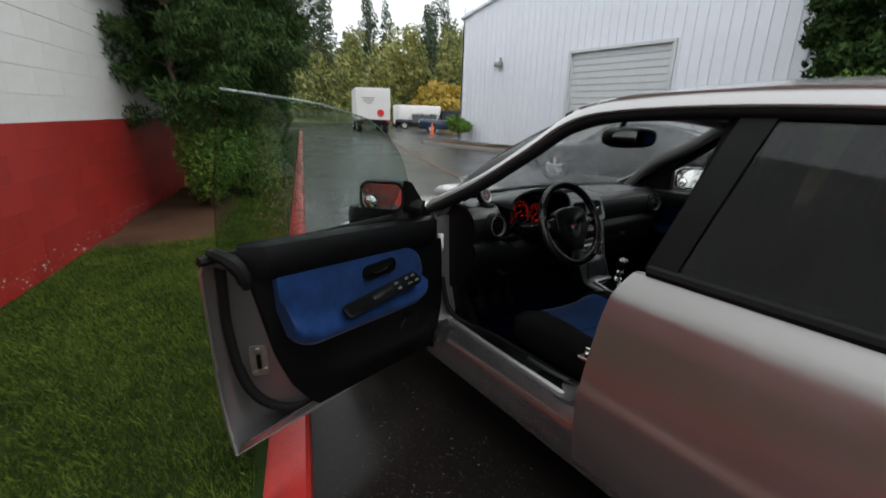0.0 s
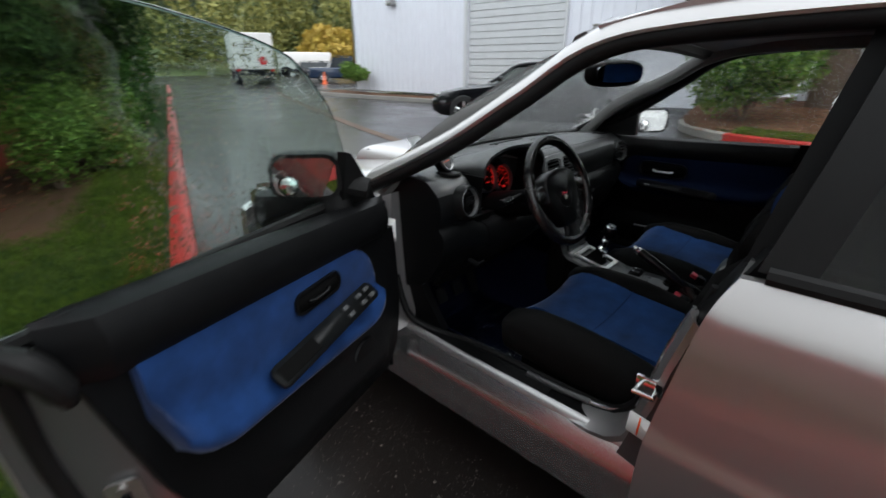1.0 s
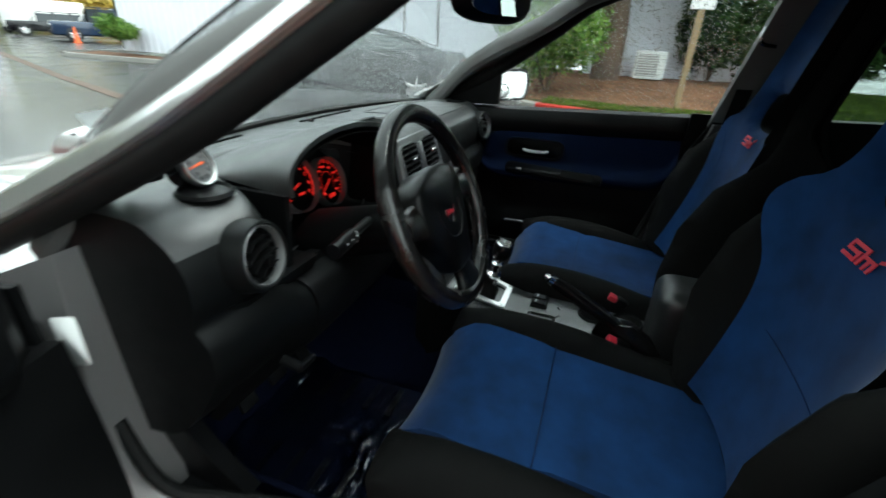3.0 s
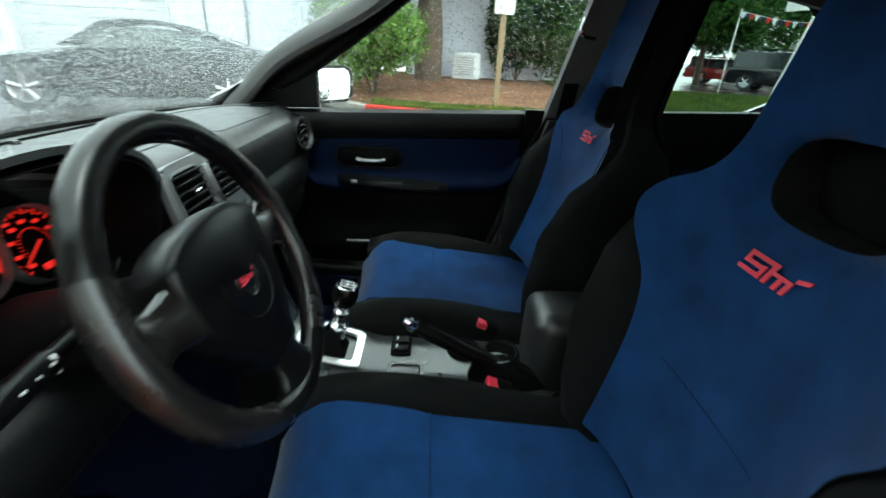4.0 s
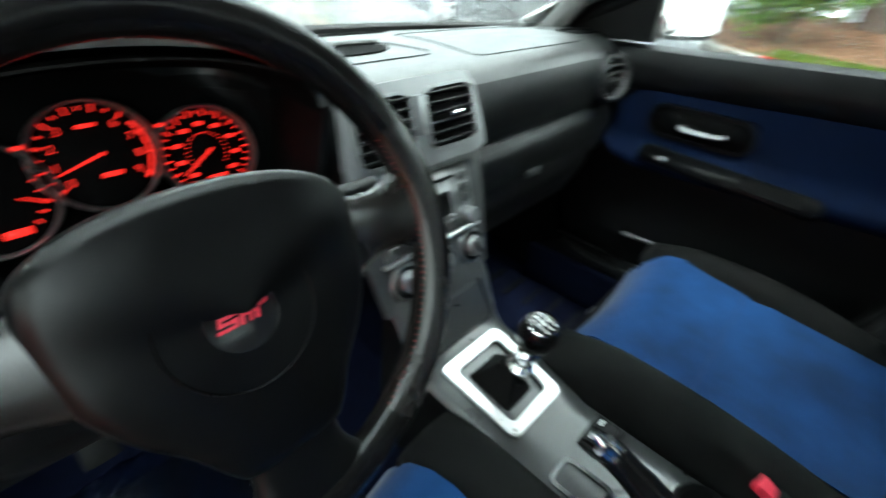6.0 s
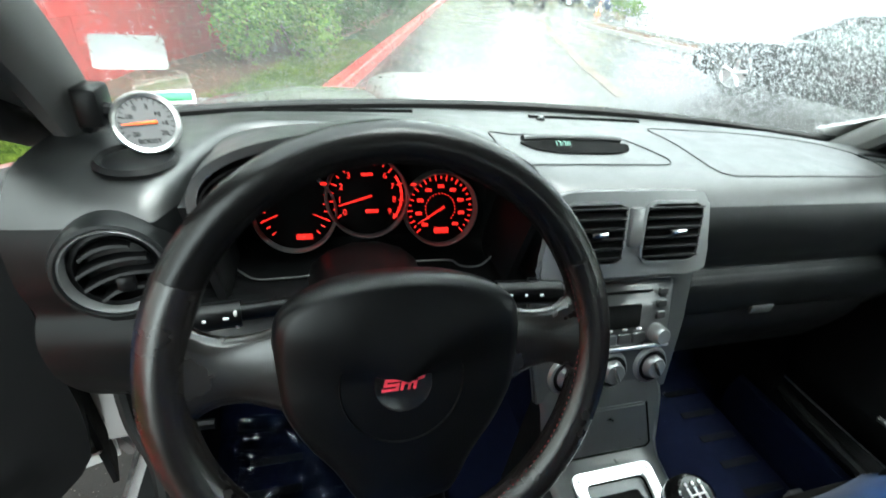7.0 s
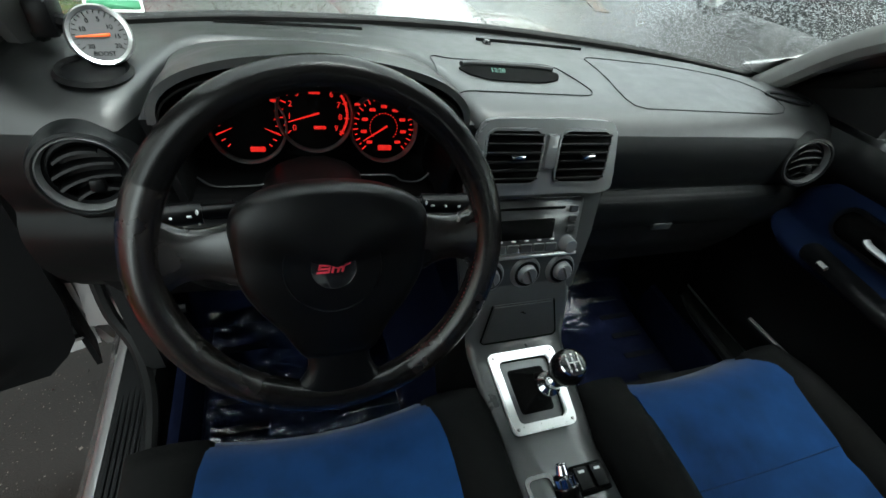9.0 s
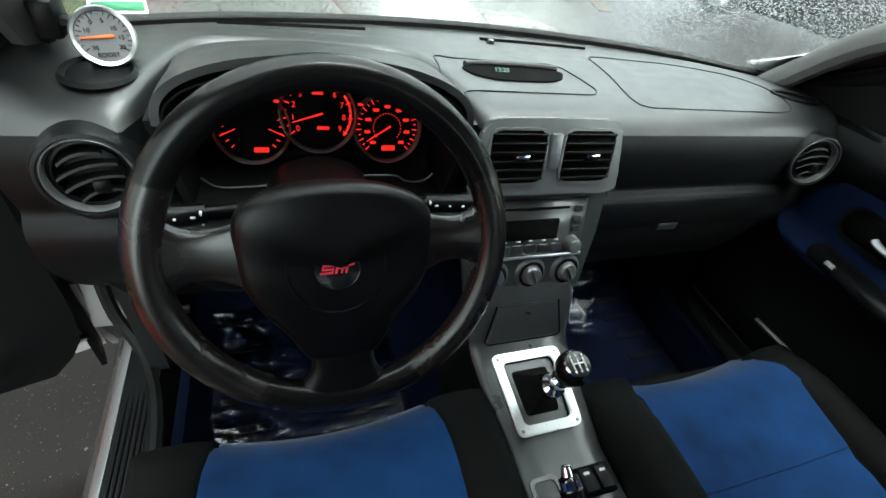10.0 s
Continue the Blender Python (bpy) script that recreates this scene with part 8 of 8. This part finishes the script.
def car_body(parent, length, width, prof, material, glass_prof):
    """A parked car from its side outline; prof gives (y, z_bottom, z_belt, z_top) stations."""
    bm = nb()
    rows = []
    for y, zb, zl, ins in prof:
        w = width / 2 * ins
        rows.append([(-w * 0.90, y, zb), (-w * 0.99, y, zb + (zl - zb) * 0.3), (-w, y, zb + (zl - zb) * 0.6), (-w * 0.95, y, zl - 0.04), (-w * 0.88, y, zl), (0, y, zl + 0.03), (w * 0.88, y, zl), (w * 0.95, y, zl - 0.04), (w, y, zb + (zl - zb) * 0.6), (w * 0.99, y, zb + (zl - zb) * 0.3), (w * 0.90, y, zb)])
    grid(bm, rows, close_v=True, cap=True)
    bmesh.ops.recalc_face_normals(bm, faces=bm.faces)
    part("body", bm, material, parent)
    bm = nb()
    rows = []
    for y, z, w0 in glass_prof:
        rows.append([(-w0, y, z), (-w0 * 0.5, y, z + 0.03), (w0 * 0.5, y, z + 0.03), (w0, y, z)])
    slab(bm, rows, (0, 0, -0.03))
    part("roof", bm, material, parent)


def coupe(at, material, label):
    """A low two-door coupe, nose along +y."""
    t = thing("car", label, "car", at=at)
    car_body(t, 4.5, 1.85, [(-2.2, 0.35, 0.80, 0.80), (-2.1, 0.25, 0.90, 0.93), (-1.4, 0.22, 0.95, 1.0), (-0.5, 0.2, 0.90, 1.0), (0.6, 0.2, 0.88, 1.0), (1.4, 0.2, 0.80, 0.98), (1.95, 0.22, 0.70, 0.92), (2.2, 0.3, 0.58, 0.75)], material, [(-1.35, 0.98, 0.62), (-1.0, 1.14, 0.58), (-0.5, 1.25, 0.55), (0.0, 1.27, 0.54), (0.35, 1.22, 0.56)])
    for s in (-1, 1):
        bm = nb()
        slab(bm, coons([(s * 0.80, -1.25, 0.95), (s * 0.82, 0.75, 0.90)], [(s * 0.57, -0.95, 1.16), (s * 0.555, 0.32, 1.22)], [(s * 0.80, -1.25, 0.95), (s * 0.57, -0.95, 1.16)], [(s * 0.82, 0.75, 0.90), (s * 0.555, 0.32, 1.22)], 10, 5), (-s * 0.02, 0, 0))
        part("side_window", bm, TINT2, t)
        bm = nb()
        tube(bm, [(s * 0.82, 0.82, 0.90), (s * 0.70, 0.55, 1.08), (s * 0.57, 0.30, 1.235), (s * 0.56, -0.4, 1.27), (s * 0.60, -1.05, 1.14), (s * 0.78, -1.6, 0.96)], 0.03, 6, n=24)
        part("roof_rail", bm, material, t)
        bm = nb()
        box(bm, (s * 0.62, 2.02, 0.62), (0.3, 0.25, 0.12), 0.05, 2)
        part("headlight", bm, CHROME, t)
        bm = nb()
        box(bm, (s * 0.66, -2.15, 0.76), (0.34, 0.10, 0.10), 0.03, 2)
        part("tail_light", bm, LAMPRED, t)
        bm = nb()
        box(bm, (s * 0.98, 0.55, 0.98), (0.18, 0.10, 0.12), 0.04, 2)
        part("door_mirror", bm, material, t)
    for rows in ([[(-0.72, 0.90, 0.90), (0.72, 0.90, 0.90)], [(-0.54, 0.32, 1.23), (0.54, 0.32, 1.23)]], [[(-0.70, -1.75, 0.95), (0.70, -1.75, 0.95)], [(-0.56, -1.0, 1.16), (0.56, -1.0, 1.16)]]):
        bm = nb()
        slab(bm, rows, 0.01)
        part("screen", bm, TINT2, t)
    wheels(t, (-0.80, 0.80), (1.35, -1.30), 0.33, 0.22)
    return t


def boxy(at, L, W, H, hood, material, label, name="car", glass=None):
    """A boxy estate or pickup: hood is its bonnet's length, nose along +y."""
    t = thing(name, label, "car", at=at)
    bm = nb()
    box(bm, (0, 0, 0.30 + H * 0.20), (W, L, H * 0.40), 0.10, 3)
    part("body", bm, material, t)
    bm = nb()
    y0, y1 = L / 2 - hood, -L / 2 + (0.1 if name == "car" else L * 0.38)
    zb = 0.30 + H * 0.38
    rows = [[(s * W * 0.46, y0 + 0.0, zb), (s * W * 0.40, y0 - 0.45, H), (s * W * 0.40, y1 + 0.15, H), (s * W * 0.46, y1, zb)] for s in (-1, 1)]
    slab(bm, [[rows[0][i], rows[1][i]] for i in range(4)], (0, 0, -0.04))
    part("cab", bm, material, t)
    for s in (-1, 1):
        n_w = 3 if name == "car" else 2
        for k in range(n_w):
            a, b = y0 - 0.35 - (y0 - 0.45 - y1) * k / n_w, y0 - 0.42 - (y0 - 0.45 - y1) * (k + 0.86) / n_w
            bm = nb()
            slab(bm, [[(s * W * 0.462, a, zb + 0.03), (s * W * 0.462, b, zb + 0.03)], [(s * W * 0.408, a - 0.05, H - 0.10), (s * W * 0.408, b, H - 0.10)]], (-s * 0.02, 0, 0))
            part("side_window", bm, DARKGLASS, t)
            bm = nb()
            slab(bm, [[(s * W * 0.46, b, zb), (s * W * 0.46, b - 0.09, zb)], [(s * W * 0.405, b, H - 0.02), (s * W * 0.405, b - 0.09, H - 0.02)]], (-s * 0.03, 0, 0))
            part("pillar", bm, material, t)
        bm = nb()
        box(bm, (s * W * 0.38, L / 2 - 0.02, 0.30 + H * 0.28), (W * 0.18, 0.08, 0.16), 0.03, 2)
        part("headlight", bm, CHROME, t)
        bm = nb()
        box(bm, (s * W * 0.42, -L / 2 + 0.01, 0.30 + H * 0.27), (W * 0.10, 0.06, 0.22), 0.02, 2)
        part("tail_light", bm, LAMPRED, t)
    for rows in ([[(-W * 0.42, y0 - 0.03, zb + 0.03), (W * 0.42, y0 - 0.03, zb + 0.03)], [(-W * 0.37, y0 - 0.40, H - 0.08), (W * 0.37, y0 - 0.40, H - 0.08)]],):
        bm = nb()
        slab(bm, rows, 0.02)
        part("screen", bm, DARKGLASS, t)
    for s in (1, -1):
        bm = nb()
        box(bm, (0, s * L / 2, 0.45), (W * 0.98, 0.12, 0.2), 0.04, 2)
        part("bumper", bm, RUBBER, t)
    wheels(t, (-W * 0.44, W * 0.44), (L * 0.31, -L * 0.30), 0.36, 0.24)
    return t


def at(x, y, yaw):
    return Matrix.Translation((x, y, ground_z(x, y))) @ Matrix.Rotation(radians(yaw), 4, 'Z')


coupe(at(7.15, 4.56, 17.5), CARBLACK, "black two-door sports coupe parked beside the warehouse")
tr = thing("box_truck", "white box truck with a red round mark, parked beyond the yard", "truck", at=at(13.57, 30.76, -20))
bm = nb()
box(bm, (0, 0, 1.95), (2.4, 4.8, 2.15), 0.04, 1)
part("cargo_box", bm, TRUCKWHITE, tr)
bm = nb()
box(bm, (0, 3.3, 1.45), (2.1, 1.7, 1.6), 0.15, 3)
part("cab", bm, TRUCKWHITE, tr)
bm = nb()
box(bm, (0, 0.4, 0.72), (1.1, 6.0, 0.25), 0.02, 1)
box(bm, (0, -2.45, 0.62), (2.2, 0.12, 0.18), 0.02, 1)
part("chassis", bm, RUBBER, tr)
bm = nb()
lathe(bm, [(0, 0.02), (0.24, 0.02), (0.25, 0.0)], facing((0.5, -2.41, 1.35), (0, -1, 0)), 20)
part("round_mark", bm, LAMPRED, tr, "red round mark")
bm = nb()
for k in range(3):
    box(bm, (-0.35 + 0.0 * k, -2.41, 2.35 - 0.16 * k), (0.9 - 0.2 * k, 0.012, 0.06))
part("lettering_bars", bm, KERB_GREY, tr, "unreadable lettering as plain bars")
for s in (-1, 1):
    bm = nb()
    box(bm, (s * 1.0, -2.46, 0.82), (0.2, 0.05, 0.12), 0.01, 1)
    part("tail_light", bm, LAMPRED, tr)
wheels(tr, (-0.95, 0.95), (2.9, -1.4), 0.42, 0.35)
vn = thing("white_van", "long white van parked far across the yard", "van", at=at(23.4, 40, 80))
bm = nb()
box(bm, (0, 0, 1.27), (2.1, 4.6, 1.9), 0.12, 2)
part("body", bm, TRUCKWHITE, vn)
wheels(vn, (-0.9, 0.9), (2.0, -1.9), 0.36, 0.25)
boxy(at(18.9, 27.6, 60), 5.0, 1.85, 1.75, 1.35, CARBLUE, "dark blue pickup truck parked by the warehouse", "pickup")
boxy(at(21.0, 35.6, 60), 4.5, 1.8, 1.45, 1.2, CARBLACK, "dark car parked in the far yard", "car")
bm = nb()
lathe(bm, [(0.0, 0.75), (0.03, 0.75), (0.13, 0.05), (0.2, 0.045), (0.2, 0.0), (0, 0)], Matrix.Translation((16.3, 26.3, ground_z(16.3, 26.3))), 14)
tagged(part("traffic_cone", bm, CONE), "orange traffic cone standing in the yard", "cone")
# drainage strip with a rusty plate
bm = nb()
P = smoothline([(9.3, 19.7, 0), (7.5, 15.3, 0), (5.87, 11.3, 0), (4.9, 8.7, 0), (4.41, 7.4, 0), (3.6, 5.0, 0)], 30)
slab(bm, [[(p.x - 0.11, p.y, ground_z(p.x, p.y) + 0.010), (p.x + 0.11, p.y, ground_z(p.x, p.y) + 0.010)] for p in P], (0, 0, -0.02))
tagged(part("drain_strip", bm, BARK), "rust-brown drain strip across the wet asphalt", "drain", kind="structure")

# ---- wooded hill behind ----
bm = nb()
rows = []
for i in range(20):
    r = 55 + i * 9
    rows.append([(r * math.sin(radians(a)), r * math.cos(radians(a)), 0.4 + (r - 55) * 0.165 * smooth01((r - 55) / 60) + 2.0 * noise.noise(Vector((a * 0.1, r * 0.03, 0)))) for a in range(-40, 86, 6)])
grid(bm, rows)
bmesh.ops.recalc_face_normals(bm, faces=bm.faces)
tagged(part("backdrop_hill", bm, LEAF_HILL), "wooded hillside in autumn colours", "hill", kind="structure")


def far_wood(name, n_trees, amin, amax, rmin, rmax, hmin, hmax, material, seed, leaves, label, slim=0.35):
    rng = random.Random(seed)
    cl = []
    for k in range(n_trees):
        a, r = radians(rng.uniform(amin, amax)), rng.uniform(rmin, rmax)
        h = rng.uniform(hmin, hmax)
        x, y = r * math.sin(a), r * math.cos(a)
        z = 0.4 + (r - 55) * 0.165 * smooth01((r - 55) / 60)
        for j in range(5):
            f = 0.2 + 0.75 * j / 4
            w = h * slim * (1 - 0.6 * f) * rng.uniform(0.7, 1.2)
            cl.append((x + rng.uniform(-1, 1) * w * 0.5, y + rng.uniform(-1, 1) * w * 0.5, z + h * f, w, w, h * 0.16))
    ob = foliage(name, cl, leaves, 0.30, material, None, seed)
    return tagged(ob, label, "woods", kind="stuff")


far_wood("far_woods", 170, -5, 75, 60, 140, 6, 12, LEAF_HILL, 41, 190000, "mixed autumn woods on the hillside")
far_wood("far_conifers", 40, 5, 70, 85, 150, 11, 19, LEAF_DARKHILL, 42, 90000, "tall dark conifers on the hillside", 0.2)
far_wood("yellow_trees", 6, 31, 36, 54, 60, 3.8, 4.8, LEAF_YELLOW, 43, 22000, "bright yellow autumn trees", 0.4)

# ---- right side: kerb, planted bed, small white building ----
KR = smoothline([(7.25, -16, 0), (7.18, -6, 0), (7.18, -1.2, 0), (7.19, -0.15, 0), (7.48, 1.0, 0), (7.8, 1.46, 0), (8.5, 2.0, 0), (9.6, 2.3, 0), (11.3, 2.4, 0)], 120)
bm = nb()
rows = []
for i in range(len(KR)):
    p = KR[i]
    d = (KR[min(i + 1, len(KR) - 1)] - KR[max(i - 1, 0)]).normalized()
    n_out = Vector((d.y, -d.x, 0))
    rows.append([(p.x + n_out.x * w, p.y + n_out.y * w, ground_z(p.x, p.y) + h) for w, h in ((0, 0), (0.01, 0.125), (0.03, 0.14), (0.14, 0.145), (0.15, 0.0))])
grid(bm, rows)
bmesh.ops.recalc_face_normals(bm, faces=bm.faces)
for f in bm.faces:
    f.material_index = 0 if -4.0 < f.calc_center_median().y < 1.0 else 1
tagged(part("kerb_right", bm, [KERB_RED, KERB_GREY]), "concrete kerb with a red-painted length", "kerb", kind="structure")


def kerb_x(y):
    """Where the right kerb runs, by its distance along the car."""
    return float(np.interp(y, [p.y for p in KR], [p.x for p in KR])) + 0.13


def bed_z(x, y):
    return ground_z(x, y) + 0.125 + 0.22 * smooth01((x - 7.6) / 3.6) * smooth01((y + 7) / 4.0) + 0.02 * noise.noise(Vector((x, y, 0)))


bm = nb()
grid(bm, [[(x, y, bed_z(x, y)) for x in (kerb_x(y) + (15.3 - kerb_x(y)) * u for u in (0, 0.03, 0.06, 0.1, 0.15, 0.22, 0.32, 0.45, 0.6, 0.8, 1.0))] for y in (-15.5 + 0.28 * k for k in range(65))])
for f in bm.faces:
    c = f.calc_center_median()
    if f.normal.z < 0:
        f.normal_flip()
    f.material_index = 0 if (c.x > 7.95 + 0.25 * math.sin(c.y * 2.0) and c.y > -3.6) else 1
tagged(part("planting_bed", bm, [MULCH, SOIL]), "bark-mulched bed behind a strip of grass", "ground", kind="structure")


def verge(r):
    """A place on the grass: the strip behind the kerb, or the wider verge towards the road."""
    y = -14.5 + 15.4 * r.random()
    x = kerb_x(y) + (0.75 if y > -3.4 else 7.6) * r.random()
    return x, y


blades("grass_strip", 70000, verge, bed_z, GRASSM, "narrow strip of green grass behind the kerb", 0.03, 0.08, 0.008, 8)
# bark chips lying on the mulch
rngb = np.random.default_rng(31)
V, F = [], []
for k in range(7000):
    x, y = rngb.uniform(7.7, 13.2), rngb.uniform(-3.4, 1.6)
    z, r, a = bed_z(x, y) + 0.004, rngb.uniform(0.008, 0.03), rngb.uniform(0, 6.28)
    i = len(V)
    V += [(x + r * math.cos(a + q) * (1.0 if q in (0, 3.1) else 0.5), y + r * math.sin(a + q), z) for q in (0, 1.6, 3.1, 4.7)] + [(x, y, z + r * 0.6)]
    F += [(i + j, i + (j + 1) % 4, i + 4) for j in range(4)]
me = bpy.data.meshes.new("bark_chips")
me.from_pydata(V, [], F)
me.materials.append(mat("bark_chip", (0.07, 0.036, 0.02), 0.8, spec=0.2, base2=(0.24, 0.13, 0.075), each=0.8, island=True))
tagged(new("bark_chips", me), "red-brown bark chips on the bed", "mulch", kind="stuff")
shrub(9.0, 1.05, bed_z(9.0, 1.05), 1.15, 1.85, LEAF_SHRUB, 22000, 0.045, "dense leafy green shrub in the mulched bed", 51)
tree(11.7, -0.02, bed_z(11.7, -0.02) - 0.1, 9.0, 2.6, LEAF_DARK, 16000, 0.09, "tall conifer with a thick bare trunk", "broad", 53, 0.36, 0.30)
tree(10.9, 1.75, bed_z(10.9, 1.75), 8.5, 1.3, LEAF_DARK, 40000, 0.075, "dark conifer beside the warehouse", "cedar", 54, 0.18, 0.22)
for x, y, sd in ((12.6, -2.5, 55), (12.3, -3.8, 56), (11.9, -5.1, 57)):
    shrub(x, y, bed_z(x, y), 1.05, 3.4, LEAF_DARK, 30000, 0.06, "tall dark green hedge shrub", sd)
tree(25.0, -14.6, ground_z(25, -14.6), 8.0, 2.6, LEAF_CEDAR, 40000, 0.10, "green leafy tree by the road", "broad", 58, 0.18, 0.26)
tree(36.0, -28.5, ground_z(36, -28.5), 9.5, 5.5, LEAF_CEDAR, 40000, 0.14, "green leafy tree across the road", "broad", 59, 0.25, 0.2)
ps = thing("sign_post", "wooden post with a small white sign", "sign post", at=Matrix.Translation((8.18, -1.40, bed_z(8.18, -1.40))))
bm = nb()
box(bm, (0, 0, 0.95), (0.10, 0.10, 2.1), 0.008, 1)
part("post", bm, WOOD, ps)
bm = nb()
box(bm, (-0.06, 0, 1.82), (0.02, 0.36, 0.46), 0.006, 1)
part("sign_board", bm, TRUCKWHITE, ps)
ob_ = thing("office_building", "small white corrugated building behind the bed", "building", at=Matrix.Translation((13.7, -2.2, 0.3)))
bm = nb()
box(bm, (0.8, 0.4, 2.0), (1.5, 5.0, 4.2))
part("wall", bm, METAL_WHITE, ob_, smooth=False)
for k in range(22):
    bm = nb()
    box(bm, (0.02, -2.0 + 0.22 * k, 2.0), (0.05, 0.06, 4.1))
    part("rib", bm, METAL_WHITE, ob_, smooth=False)
ac = thing("air_conditioner", "beige outdoor air-conditioning unit on the ground", "air conditioner", at=Matrix.Translation((12.75, -1.08, bed_z(12.75, -1.08))))
bm = nb()
box(bm, (0, 0, 0.36), (0.4, 0.76, 0.68), 0.03, 2)
part("casing", bm, WHITE_LABEL, ac)
bm = nb()
box(bm, (-0.201, 0.06, 0.36), (0.012, 0.52, 0.54), 0.004, 1)
part("coil", bm, STEEL, ac, "grey finned coil")
for k in range(9):
    bm = nb()
    box(bm, (-0.21, 0.06, 0.12 + 0.06 * k), (0.014, 0.54, 0.014), 0.003, 1)
    part("louvre", bm, WHITE_LABEL, ac)

# road and parked cars behind on the right
boxy(at(20.8, -16.4, 130), 4.5, 1.85, 1.78, 1.15, CARBLACK, "black sport utility vehicle parked at the roadside", "car")
boxy(at(26.0, -17.0, 140), 4.4, 1.75, 1.45, 1.2, CARRED, "red car parked at the roadside", "car")
boxy(at(31.0, -21.6, 130), 4.4, 1.75, 1.5, 1.2, TRUCKWHITE, "white car parked at the roadside", "car")
bn = thing("banner_pole", "leaning metal pole with a white banner", "banner", at=Matrix.Translation((15.0, -11.75, bed_z(15.0, -11.75))))
bm = nb()
tube(bm, [(0, 0, 0), (-0.25, -0.42, 2.9)], 0.03, 8)
part("pole", bm, ALU, bn)
bm = nb()
slab(bm, [[(-0.20 + 0.45 * u, -0.45 + 0.75 * u, 2.55 + 0.32 * v + 0.06 * math.sin(5 * u) + 0.12 * u) for u in (0, 0.25, 0.5, 0.75, 1)] for v in (0, 0.5, 1)], (0.012, -0.008, 0))
part("banner", bm, TRUCKWHITE, bn)
pn = thing("pennant_string", "string of small red, white and blue pennants over the roadside", "pennants")
line = smoothline([(17.8, -11.6, 3.0), (17.2, -13.6, 2.72), (16.6, -16.2, 2.95)], 23)
bm = nb()
tube(bm, line, 0.006, 5)
part("cord", bm, WHITE_LABEL, pn)
for p in (line[0], line[-1]):
    bm = nb()
    tube(bm, [(p.x, p.y, ground_z(p.x, p.y) - 0.02), (p.x, p.y, p.z + 0.1)], 0.025, 8)
    part("pole", bm, ALU, pn)
for i in range(1, 22):
    bm = nb()
    p = line[i]
    vs = [bm.verts.new(p + Vector(q)) for q in ((0.03, 0.085, 0), (-0.03, -0.085, 0), (0.03, 0.01, -0.22))]
    bm.faces.new(vs)
    ext = bmesh.ops.extrude_face_region(bm, geom=bm.faces[:])
    bmesh.ops.translate(bm, vec=(0.004, 0, 0), verts=[g_ for g_ in ext["geom"] if isinstance(g_, bmesh.types.BMVert)])
    bmesh.ops.recalc_face_normals(bm, faces=bm.faces)
    part("pennant", bm, (LAMPRED, WHITE_LABEL, CARBLUE)[i % 3], pn, ("red pennant", "white pennant", "blue pennant")[i % 3], smooth=False)
